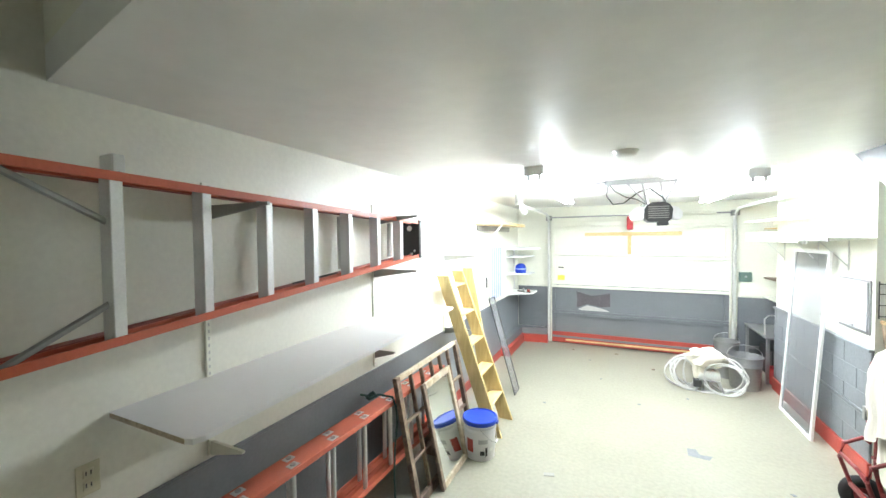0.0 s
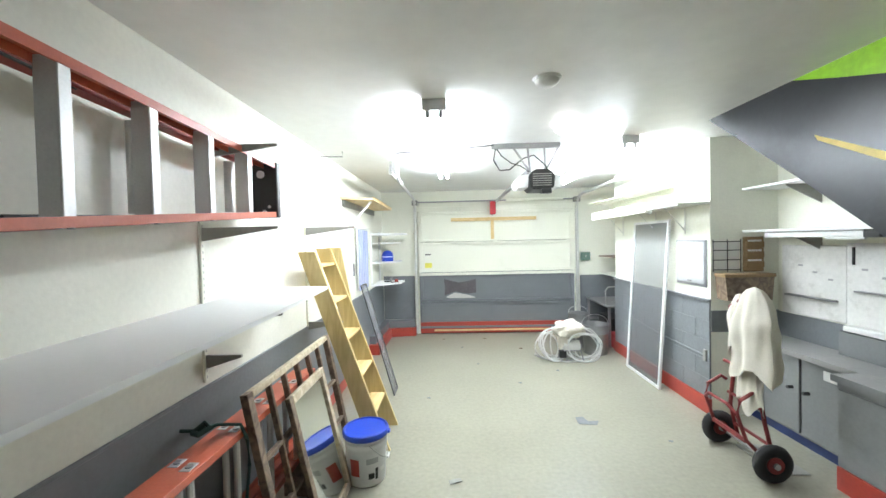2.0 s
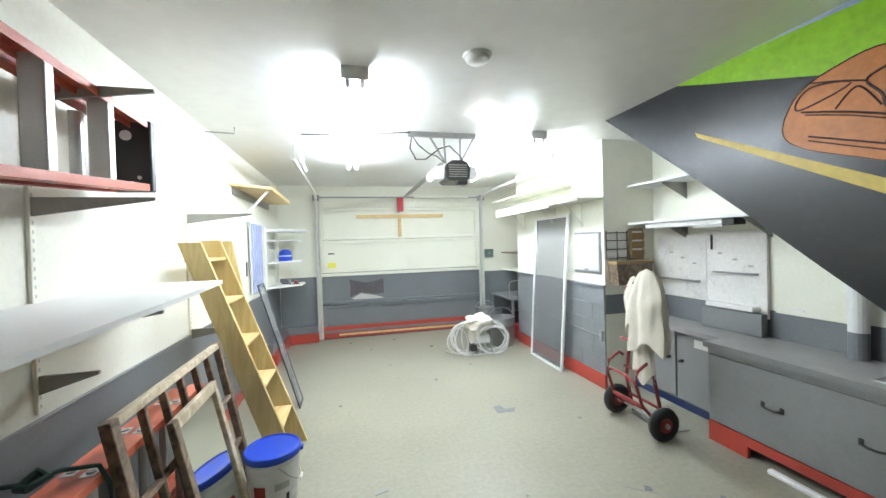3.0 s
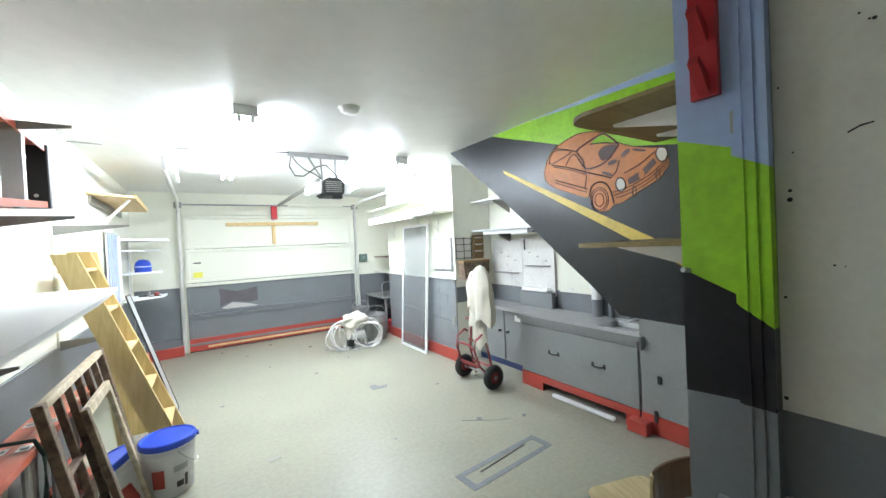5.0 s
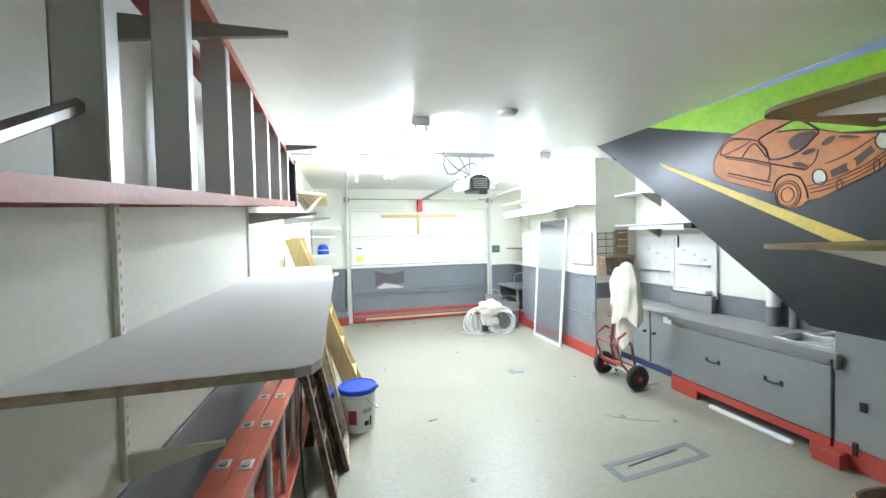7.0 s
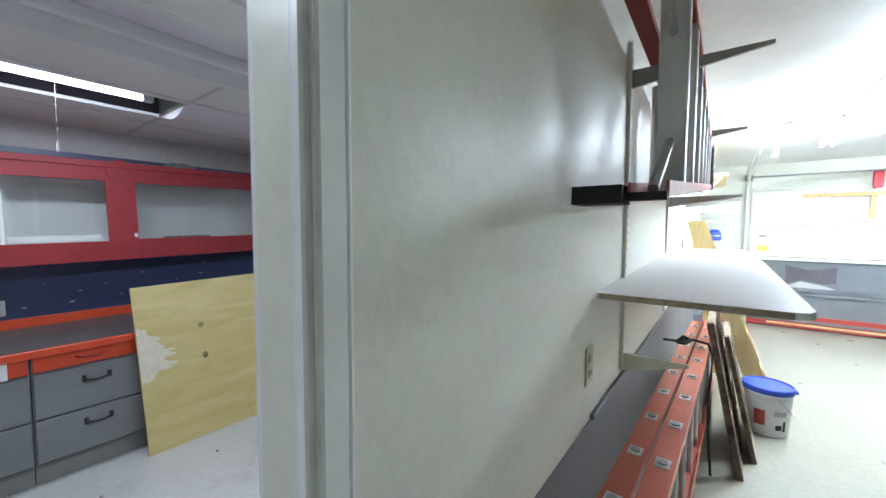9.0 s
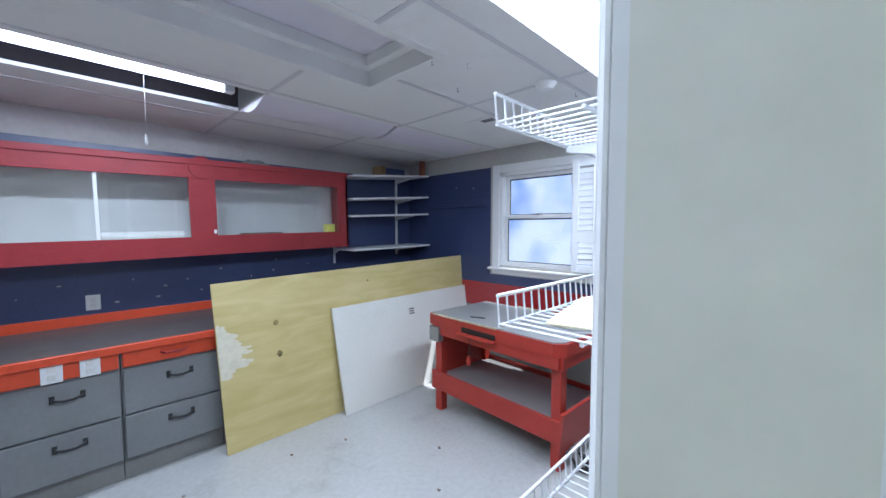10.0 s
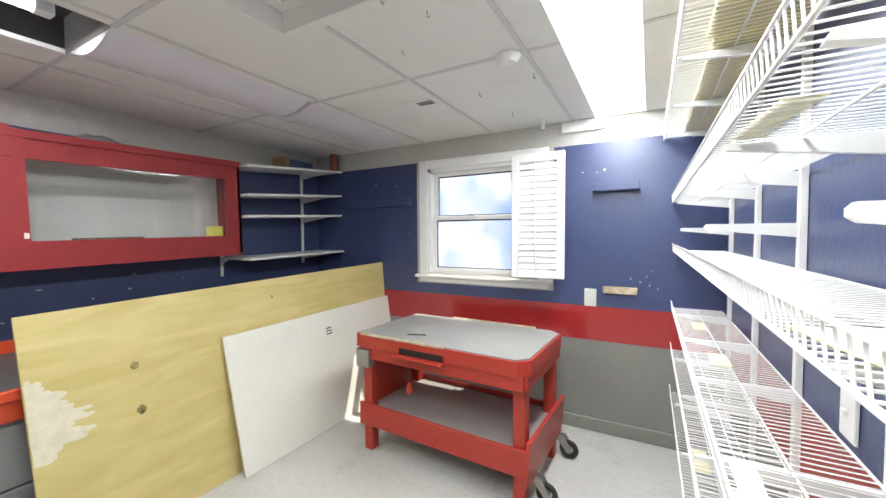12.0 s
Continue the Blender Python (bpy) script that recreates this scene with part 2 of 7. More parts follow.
YELLOWNOTE = mat("yellow_note", (0.80, 0.76, 0.12), 0.7)
BOARD = mat("stained_white_pegboard", (0.70, 0.69, 0.66), 0.5, vary=0.10, scale=3, fine=30, bump=0.08, dirt=(0.36, 0.34, 0.30), dirt_amount=0.7)
CARD = mat("brown_card", (0.26, 0.17, 0.08), 0.7, vary=0.12, scale=6, fine=60)
TUBEGLOW = glow("lit_fluorescent_tube", (0.93, 1.0, 1.05), 110.0)
TUBECOOL = glow("lit_cool_fluorescent_tube", (0.88, 0.86, 1.0), 4.5)
PANELGLOW = glow("lit_ceiling_diffuser", (0.97, 0.98, 1.0), 1.15)
BULBGLOW = glow("lit_dome", (1.0, 0.95, 0.92), 9.0)
DIFFUSER = mat("unlit_prismatic_diffuser", (0.74, 0.70, 0.76), 0.32, vary=0.06, scale=2, fine=200, bump=0.1)
# Near-black colour that stands in for the shade of the ceiling void.
VOID_SHADE = mat("ceiling_void_shade", (0.02, 0.017, 0.018), 0.9)
WIRE = mat("white_coated_wire", (0.80, 0.80, 0.80), 0.3, vary=0.03, bump=0.0)
TAPE = mat("grey_floor_paint_patch", (0.17, 0.185, 0.205), 0.5, vary=0.2, scale=9, fine=40, dirt=(0.30, 0.29, 0.26), dirt_amount=0.5)
BLUEFLOOR = mat("blue_toe_kick_paint", (0.02, 0.035, 0.12), 0.5, vary=0.15, scale=6)
LIGHTBLUE = mat("pale_blue_striped_cloth", (0.40, 0.46, 0.72), 0.8, vary=0.06, scale=8, fine=90)
STONE = mat("worn_grey_laminate", (0.30, 0.295, 0.285), 0.42, vary=0.12, scale=3, fine=60, bump=0.06, dirt=(0.46, 0.44, 0.38), dirt_amount=0.6)
DARKTOP = mat("worn_dark_worktop", (0.10, 0.095, 0.09), 0.4, vary=0.2, scale=4, fine=60, bump=0.06, dirt=(0.24, 0.21, 0.16), dirt_amount=0.6)
CORD = mat("dark_green_cord", (0.02, 0.06, 0.05), 0.7)
LEATHER = mat("white_ball_leather", (0.72, 0.66, 0.60), 0.6, vary=0.1, scale=30, fine=90, bump=0.1)
STITCH = mat("dark_red_stitching", (0.16, 0.015, 0.025), 0.7)
BRONZE = mat("copper_tin", (0.30, 0.10, 0.06), 0.3, 0.6, vary=0.1)
PATCH = mat("bare_dark_panel", (0.075, 0.065, 0.07), 0.45, vary=0.3, scale=9, fine=40, dirt=(0.16, 0.15, 0.15), dirt_amount=0.6)
UNDERWOOD = wood("brown_shelf_wood", (0.17, 0.125, 0.045), (0.27, 0.205, 0.085), 0.5, (1, 8, 8), 2)
HOSE = mat("clear_hose", (0.62, 0.62, 0.60), 0.3, vary=0.1, scale=9)
SUNCARD = glow("bright_outdoors", (0.74, 0.84, 1.0), 0.36)
_nt = SUNCARD.node_tree
_n = _nt.nodes.new("ShaderNodeTexNoise")
_n.inputs["Scale"].default_value = 0.9
_r = _nt.nodes.new("ShaderNodeValToRGB")
_r.color_ramp.elements[0].position, _r.color_ramp.elements[0].color = 0.40, (0.22, 0.33, 0.60, 1)
_r.color_ramp.elements[1].position, _r.color_ramp.elements[1].color = 0.58, (0.90, 0.93, 1.0, 1)
_tc = _nt.nodes.new("ShaderNodeTexCoord")
_nt.links.new(_tc.outputs["Object"], _n.inputs["Vector"])
_nt.links.new(_n.outputs["Fac"], _r.inputs[0])
_nt.links.new(_r.outputs[0], _nt.nodes["Principled BSDF"].inputs["Emission Color"])


# ---- mesh helpers ----
def mesh_of(bm, material):
    me = bpy.data.meshes.new("mesh")
    bmesh.ops.recalc_face_normals(bm, faces=bm.faces)
    bm.to_mesh(me)
    bm.free()
    me.materials.append(material)
    return me


def smooth(ob, angle=40):
    for p in ob.data.polygons:
        p.use_smooth = True
    ob.data.set_sharp_from_angle(angle=radians(angle))
    return ob


def part(name, bm, material, parent=None, label="", soft=False):
    """Links a bmesh as one mesh object under a thing or a part."""
    ob = new(name, mesh_of(bm, material))
    ob.parent = parent
    if label:
        ob["label"] = label
    if soft:
        smooth(ob)
    return ob


def setting(name, bm, material, label="", category=""):
    return tagged(part(name, bm, material), label, category, kind="structure")


def thing(name, label, category, group="", at=(0, 0, 0), turn=0):
    ob = new(name)
    ob.empty_display_size = 0.05
    ob.matrix_world = pose(*at, 0, 0, turn)
    return tagged(ob, label, category, group)


def box(bm, x0, x1, y0, y1, z0, z1, bevel=0.0, m=None):
    r = bmesh.ops.create_cube(bm, size=1)
    bmesh.ops.transform(bm, verts=r["verts"], matrix=Matrix.LocRotScale(((x0 + x1) / 2, (y0 + y1) / 2, (z0 + z1) / 2), None, (abs(x1 - x0), abs(y1 - y0), abs(z1 - z0))))
    vs = r["verts"]
    if bevel:
        es = list({e for v in vs for e in v.link_edges})
        rr = bmesh.ops.bevel(bm, geom=es, offset=bevel, segments=1, affect="EDGES")
        vs = list({v for f in rr["faces"] for v in f.verts} | {v for v in vs if v.is_valid})
    if m is not None:
        bmesh.ops.transform(bm, verts=vs, matrix=m)
    return bm


def B(x0, x1, y0, y1, z0, z1, bevel=0.0, m=None):
    return box(bmesh.new(), x0, x1, y0, y1, z0, z1, bevel, m)


def rod(bm, a, b, r, n=10, r2=None):
    a, b = Vector(a), Vector(b)
    d = b - a
    q = d.to_track_quat("Z", "Y").to_matrix().to_4x4()
    bmesh.ops.create_cone(bm, cap_ends=True, segments=n, radius1=r, radius2=r if r2 is None else r2, depth=d.length, matrix=Matrix.Translation((a + b) / 2) @ q)
    return bm


def R(a, b, r, n=10, r2=None):
    return rod(bmesh.new(), a, b, r, n, r2)


def tube(bm, pts, r, n=8, closed=False):
    """A round tube along a line of points."""
    pts = [Vector(p) for p in pts]
    rings = []
    for i, p in enumerate(pts):
        a = pts[i - 1] if i or closed else p
        b = pts[(i + 1) % len(pts)] if i < len(pts) - 1 or closed else p
        t = (b - a).normalized()
        u = t.cross(Vector((0, 0, 1)))
        u = u.normalized() if u.length > 1e-3 else t.cross(Vector((1, 0, 0))).normalized()
        w = t.cross(u)
        rings.append([bm.verts.new(p + r * (math.cos(k * math.tau / n) * u + math.sin(k * math.tau / n) * w)) for k in range(n)])
    last = len(rings) if closed else len(rings) - 1
    for i in range(last):
        a, b = rings[i], rings[(i + 1) % len(rings)]
        for k in range(n):
            bm.faces.new((a[k], a[(k + 1) % n], b[(k + 1) % n], b[k]))
    if not closed:
        bm.faces.new(rings[0])
        bm.faces.new(rings[-1][::-1])
    return bm


def wheel_ring(x, y, z, big, r, n=28, k=10):
    """A tyre: a round ring about an axle that runs along y."""
    bm = bmesh.new()
    rings = [[bm.verts.new((x + (big + r * math.cos(b)) * math.cos(a), y + 0.85 * r * math.sin(b), z + (big + r * math.cos(b)) * math.sin(a))) for b in [math.tau * j / k for j in range(k)]] for a in [math.tau * i / n for i in range(n)]]
    for i in range(n):
        a, b = rings[i], rings[(i + 1) % n]
        for j in range(k):
            bm.faces.new((a[j], a[(j + 1) % k], b[(j + 1) % k], b[j]))
    return bm


def T(pts, r, n=8, closed=False):
    return tube(bmesh.new(), pts, r, n, closed)


def prism(bm, pts, axis, a, b):
    """A flat outline of (u, v) points drawn out along an axis from a to b."""
    def at(u, v, w):
        return {"x": (w, u, v), "y": (u, w, v), "z": (u, v, w)}[axis]
    lo = [bm.verts.new(at(u, v, a)) for u, v in pts]
    hi = [bm.verts.new(at(u, v, b)) for u, v in pts]
    n = len(pts)
    bm.faces.new(lo)
    bm.faces.new(hi[::-1])
    for i in range(n):
        bm.faces.new((lo[i], lo[(i + 1) % n], hi[(i + 1) % n], hi[i]))
    return bm


def P(pts, axis, a, b):
    return prism(bmesh.new(), pts, axis, a, b)


def lathe(bm, profile, n=28, centre=(0, 0)):
    """A turned shape from (radius, height) points about the upright axis."""
    rings = [[bm.verts.new((centre[0] + r * math.cos(k * math.tau / n), centre[1] + r * math.sin(k * math.tau / n), z)) for k in range(n)] for r, z in profile]
    for a, b in zip(rings, rings[1:]):
        for k in range(n):
            bm.faces.new((a[k], a[(k + 1) % n], b[(k + 1) % n], b[k]))
    if profile[0][0] > 1e-4:
        bm.faces.new(rings[0][::-1])
    if profile[-1][0] > 1e-4:
        bm.faces.new(rings[-1])
    return bm


def L(profile, n=28, centre=(0, 0)):
    return lathe(bmesh.new(), profile, n, centre)


def with_holes(x0, x1, z0, z1, holes, axis, a, b):
    """A wall slab with oblong openings that go through it; (u, v) are the wall's own length and height."""
    us = sorted({x0, x1, *(h[0] for h in holes), *(h[1] for h in holes)})
    vs = sorted({z0, z1, *(h[2] for h in holes), *(h[3] for h in holes)})
    bm = bmesh.new()
    for u0, u1 in zip(us, us[1:]):
        for v0, v1 in zip(vs, vs[1:]):
            cu, cv = (u0 + u1) / 2, (v0 + v1) / 2
            if any(h[0] < cu < h[1] and h[2] < cv < h[3] for h in holes):
                continue
            if axis == "x":
                box(bm, a, b, u0, u1, v0, v1)
            else:
                box(bm, u0, u1, a, b, v0, v1)
    bmesh.ops.remove_doubles(bm, verts=bm.verts, dist=1e-5)
    seen = {}
    for f in bm.faces:
        seen.setdefault(tuple(round(c, 4) for c in f.calc_center_median()), []).append(f)
    bmesh.ops.delete(bm, geom=[f for fs in seen.values() if len(fs) > 1 for f in fs], context="FACES")
    return bm


LW = -1.70      # garage side of the partition
RW = -1.77      # workshop side of the partition
CZ = 2.585      # garage ceiling
RC = 2.33       # workshop ceiling
FY = 7.62       # garage front wall
WY = 2.89       # workshop window wall
WX = -5.42      # workshop cabinet wall

# ---- setting: garage ----
setting("floor", B(LW - 0.035, 3.0, -1.6, 8.0, -0.15, 0.0), FLOOR, "worn cream painted concrete garage floor with stains", "floor")
setting("ceiling", P([(LW, 0.80), (0.605, 0.457), (0.605, 0.80), (3.0, 0.80), (3.0, 8.0), (LW, 8.0)], "z", CZ, CZ + 0.12), CEIL, "off-white plaster garage ceiling", "ceiling")
setting("ceiling_raised", B(LW, 0.72, -1.6, 0.90, 3.15, 3.25), CEIL, "raised plaster ceiling over the entry", "ceiling")
setting("wall_header", P([(LW, 0.80), (0.605, 0.457), (0.605, 0.54), (LW, 0.88)], "z", CZ + 0.12, 3.15), CREAM, "cream wall above the ceiling edge", "wall")
DOOR = (-0.98, -0.14)
setting("wall_partition", with_holes(-1.6, 8.0, 0, 3.2, [(DOOR[0], DOOR[1], -0.01, 2.06)], "x", RW + 0.004, LW), CREAM_GLOSS, "glossy cream painted partition wall", "wall")
setting("wall_back", B(LW, 0.72, -1.7, -1.6, 0, 3.2), CREAM, "plain cream back wall", "wall")
setting("wainscot_left", B(LW, LW + 0.006, -0.05, 7.6, 0.12, 0.945), GREY, "grey painted lower wall", "wall")
setting("baseboard_left", B(LW, LW + 0.012, -0.05, 6.35, 0, 0.12), RED, "red painted wall base", "baseboard")
setting("wainscot_ledge", B(LW, LW + 0.016, 0.9, 7.6, 0.945, 0.962, 0.003), GREY, "narrow grey ledge along the wall", "trim")
setting("foundation_ledge", P([(LW, 6.35), (LW + 0.16, 6.35), (LW + 0.17, 7.40), (-1.10, 7.46), (-1.10, 7.6), (LW, 7.6)], "z", 0, 0.15), RED, "red painted concrete ledge at the wall foot", "baseboard")
setting("foundation_upper", P([(LW, 6.40), (LW + 0.10, 6.40), (LW + 0.12, 7.45), (-1.12, 7.50), (-1.12, 7.6), (LW, 7.6)], "z", 0.15, 0.27), GREY, "grey painted concrete ledge", "trim")
# front wall with the garage door's opening
setting("wall_front", with_holes(LW, 3.0, 0, CZ, [(-1.03, 1.74, -0.01, 2.21)], "y", FY, FY + 0.16), CREAM, "cream painted wall round the garage door", "wall")
setting("wainscot_front_left", B(LW + 0.01, -1.12, FY - 0.005, FY, 0.27, 1.06), GREY, "grey painted lower wall", "wall")
setting("wainscot_front_right", B(1.86, 3.0, FY - 0.005, FY, 0.12, 1.02), GREY, "grey painted lower wall", "wall")
setting("baseboard_front_right", B(1.86, 3.0, FY - 0.011, FY, 0, 0.12), RED, "red painted wall base", "baseboard")
# pier of painted block on the right
PX, PY0, PY1 = 1.965, 4.36, 6.42
setting("wall_pier", B(PX + 0.02, 3.0, PY0, PY1, 0, CZ), CREAM, "cream painted masonry pier", "wall")
setting("wall_right_far", B(2.62, 2.75, PY1, FY, 0, CZ), CREAM, "cream painted wall of the far recess", "wall")
setting("wainscot_recess", B(2.612, 2.618, PY1, FY - 0.01, 0, 1.02), GREY, "grey painted lower wall", "wall")
setting("pier_base", B(PX - 0.012, PX + 0.02, PY0 - 0.01, PY1 + 0.01, 0, 0.15, 0.003), RED, "red painted base of the pier", "baseboard")
setting("pier_ledge", B(PX - 0.016, PX + 0.02, PY0 - 0.012, PY1 + 0.012, 1.06, 1.085, 0.004), GREY, "grey ledge on the pier", "trim")
pier_blocks = setting("pier_block_wall", B(PX + 0.008, PX + 0.0196, PY0, PY1, 0.15, 1.06), GREY, "grey painted block lower wall of the pier", "wall")
setting("wainscot_pier_side", B(PX + 0.022, 2.62, PY0 - 0.006, PY0, 0.78, 0.98), GREY, "grey painted lower wall", "wall")
# alcove under the stairs
AX = 2.60
setting("wall_alcove", B(AX, 3.0, 0.9, PY0, 0, CZ), CREAM, "cream wall at the back of the alcove", "wall")
setting("wainscot_alcove", B(AX - 0.006, AX, 0.9, PY0 - 0.006, 0.74, 0.97), GREY, "grey painted band above the worktop", "wall")
# stair side wall that carries the mural
MX = 1.62
MUR = [(3.83, CZ), (3.08, 2.02), (2.63, 1.665), (2.30, 1.395), (2.05, 1.195), (1.84, 1.01), (0.955, 0.99), (0.955, CZ)]
setting("wall_stair_side", P(MUR, "x", MX + 0.004, MX + 0.10), CREAM, "sloping side wall of the stairs", "wall")
setting("stair_soffit", P([(3.83, CZ), (1.84, 1.01), (1.78, 1.01), (3.72, CZ)], "x", MX + 0.10, AX), GREY, "sloping underside of the stairs", "ceiling")
# mural: each painted area a thin layer
mural = thing("mural", "painted mural of an orange car on a black road", "mural")


def paint(name, pts, material, layer=0, label=""):
    return part(name, P(pts, "x", MX + 0.004 - 0.0006 * (layer + 1), MX + 0.003), material, mural, label)


paint("road", MUR[:7] + [(0.955, 1.98), (1.35, 2.08), (1.72, 2.155), (1.91, 2.20), (2.31, 2.31), (2.58, 2.403), (2.84, 2.49), (3.10, CZ - 0.002)], MUR_BLACK, 0, "black painted road")
hill = [(3.10, CZ - 0.002), (2.84, 2.49), (2.58, 2.403), (2.31, 2.31), (1.91, 2.20), (1.72, 2.155), (1.35, 2.08), (0.955, 1.98)]
paint("hill", hill + [(0.955, 2.47), (1.3, 2.52), (1.75, 2.545), (2.1, 2.555), (2.35, 2.57), (2.6, CZ - 0.002)], MUR_GREEN, 1, "bright green hill")
paint("sky", [(0.955, 2.47), (1.3, 2.52), (1.75, 2.545), (2.1, 2.555), (2.35, 2.57), (2.6, CZ - 0.002), (0.955, CZ - 0.002)], MUR_SKY, 0, "pale blue sky")
paint("road_line", [(2.965, 2.228), (2.945, 2.192), (1.69, 1.505), (1.25, 1.27), (1.25, 1.345), (1.60, 1.545)], MUR_YEL, 1, "yellow road line")

# ---- setting: painted end wall with the side door ----
JX = 0.61
setting("wall_stair_end", B(JX + 0.03, MX + 0.004, 0.905, 0.953, 0, 3.15), CREAM, "short wall beside the stairs", "wall")
setting("wall_side_upper", B(JX + 0.02, JX + 0.16, -1.6, 0.955, 2.72, 3.15), CREAM, "cream wall above the side door", "wall")
setting("wall_side_lower", B(JX + 0.004, JX + 0.16, -1.6, 0.955, 0, 0.66), GREY, "grey painted wall below the raised side door", "wall")
setting("wall_side_near", B(JX + 0.02, JX + 0.16, -1.6, -0.20, 0.66, 2.72), CREAM, "cream wall beside the side door", "wall")
pil = thing("door_jamb_board", "door jamb board painted as part of the mural", "door jamb")
pil["kind"] = "structure"


def jamb_band(name, top_a, top_b, low_a, low_b, material, label):
    """One painted stretch of the jamb: a flat board and the fluted moulding beside it."""
    ob = part(name, P([(0.955, low_a), (0.955, top_a), (0.80, (top_a + top_b) / 2 + 0.01), (0.80, (low_a + low_b) / 2 + 0.01)], "x", JX, JX + 0.03), material, pil, label)
    prof = [0.0, -0.006, -0.006, -0.002, -0.008, -0.008, -0.003, -0.009, -0.009, -0.002]
    for i in range(9):
        y1, y0 = 0.80 - 0.0105 * i, 0.80 - 0.0105 * (i + 1)
        f0, f1 = (0.955 - y1) / 0.25, (0.955 - y0) / 0.25
        def mixz(a, b, f):
            return a + (b - a) * min(1, f)
        part("flute", P([(y1, mixz(low_a, low_b, f0)), (y1, mixz(top_a, top_b, f0)), (y0, mixz(top_a, top_b, f1)), (y0, mixz(low_a, low_b, f1))], "x", JX + prof[i], JX + 0.03), material, ob)


jamb_band("grey_stretch", 1.015, 1.02, 0.66, 0.66, GREY, "grey painted stretch")
jamb_band("black_stretch", 1.44, 1.27, 1.015, 1.02, MUR_BLACK, "black painted stretch")
jamb_band("green_stretch", 1.885, 1.75, 1.44, 1.27, MUR_GREEN, "bright green painted stretch")
jamb_band("blue_stretch", 2.72, 2.72, 1.885, 1.75, MUR_SKY, "pale blue painted stretch")
# Added strip that keeps sky light from leaking between jamb board and door.
setting("jamb_gap_strip", B(JX + 0.031, JX + 0.155, 0.7055, 0.86, 0.66, 2.72), GREY, "grey strip added to close the gap behind the jamb board", "door stop")
sd = thing("door_side", "closed cream door with grey lower part and nail holes", "door")
sd["kind"] = "structure"
leaf = part("door_leaf", B(JX + 0.035, JX + 0.075, -0.20, 0.705, 0.76, 2.72), CREAM_GLOSS, sd)
part("lower_paint", B(JX + 0.031, JX + 0.035, -0.20, 0.705, 0.76, 1.02), GREY, sd, "dark grey painted lower stretch")
part("weather_strip", B(JX + 0.010, JX + 0.035, -0.20, 0.70, 0.735, 0.765, 0.006), STEEL, sd, "grey metal weather strip")
part("wood_sill", B(JX - 0.005, JX + 0.075, -0.20, 0.705, 0.70, 0.735, 0.004), PINE_Y, sd, "bare wooden sill")
part("sill_nosing", T([(JX - 0.02, 0.86, 0.685), (JX - 0.025, 0.5, 0.685), (JX - 0.025, -0.2, 0.685)], 0.018, 10), GREY, sd, "rounded grey sill edge", True)
for y, z, r in ((0.673, 2.274, .004), (0.526, 2.109, .003), (0.509, 2.086, .003), (0.50, 2.084, .005), (0.691, 1.978, .003), (0.663, 1.783, .003), (0.672, 1.674, .005), (0.673, 1.648, .007), (0.426, 1.677, .008), (0.424, 1.642, .005), (0.585, 1.458, .003), (0.565, 1.456, .002), (0.69, 1.361, .004), (0.696, 1.058, .006)):
    part("nail_hole", L([(r, 0), (r * 0.6, 0.0012)], 8), BLACK, sd).matrix_basis = pose(JX + 0.035, y, z, 0, -90, 0)
part("scraped_patch", P([(0.50, 2.17), (0.485, 2.20), (0.47, 2.205), (0.455, 2.175), (0.43, 2.13), (0.46, 2.135)], "x", JX + 0.0340, JX + 0.0352), CARD, sd)
part("scuff", P([(0.553, 1.808), (0.53, 1.82), (0.506, 1.824), (0.506, 1.828), (0.53, 1.825), (0.553, 1.813)], "x", JX + 0.034, JX + 0.0352), BLACK, sd)
hk = thing("coat_hook_board", "red painted wooden hook board on the door jamb", "hook board")
part("board", P([(0.90, 2.00), (0.82, 2.00), (0.82, 2.36), (0.835, 2.39), (0.86, 2.405), (0.885, 2.39), (0.90, 2.36)], "x", JX - 0.022, JX), HOOKRED, hk)
for z in (2.22, 2.06):
    part("peg", P([(-0.022, z - 0.05), (-0.022, z + 0.01), (-0.085, z + 0.055), (-0.095, z + 0.035), (-0.05, z - 0.02)], "y", 0.845, 0.875), HOOKRED, hk).matrix_basis = pose(JX, 0, 0)
st = thing("strike_plate", "small metal strike plate on the jamb", "strike plate")
part("plate", B(JX - 0.004, JX, 0.775, 0.80, 1.87, 1.94, 0.001), STEEL, st)
dk = thing("door_knob_latch", "small chrome latch on the green jamb", "latch")
part("knob", R((JX, 0.935, 1.435), (JX - 0.03, 0.94, 1.44), 0.009), STEEL, dk)

# ---- garage door ----
gd = thing("garage_door", "closed sectional garage door, cream above and grey below", "garage door", at=(0, 0, 0))
gd["kind"] = "structure"
gx0, gx1 = -1.03, 1.74
secs = [0.10, 0.585, 1.115, 1.665, 2.21]
for i, (z0, z1) in enumerate(zip(secs, secs[1:])):
    m_ = GREY if i < 2 else CREAM
    rail_ = CREAM if i else GREY
    sec = part("section", B(gx0, gx1, 7.60, 7.64, z0 + 0.003, z1 - 0.003), m_, gd, "grey painted section" if i < 2 else "cream painted section")
    part("top_rail", B(gx0, gx1, 7.562, 7.60, z1 - 0.055, z1 - 0.006, 0.004), rail_, sec, "rail in a paler paint" if i == 1 else "")
    part("bottom_rail", B(gx0, gx1, 7.562, 7.60, z0 + 0.006, z0 + 0.045, 0.004), m_, sec)
    for x in (gx0 + 0.03, gx1 - 0.03):
        part("stile", B(x - 0.03, x + 0.03, 7.573, 7.60, z0 + 0.05, z1 - 0.06, 0.002), m_, sec)
    if i < 3:
        for x in (gx0 + 0.10, 0.35, gx1 - 0.10):
            part("hinge", B(x - 0.025, x + 0.025, 7.568, 7.575, z1 - 0.05, z1 + 0.045, 0.002), m_, sec)
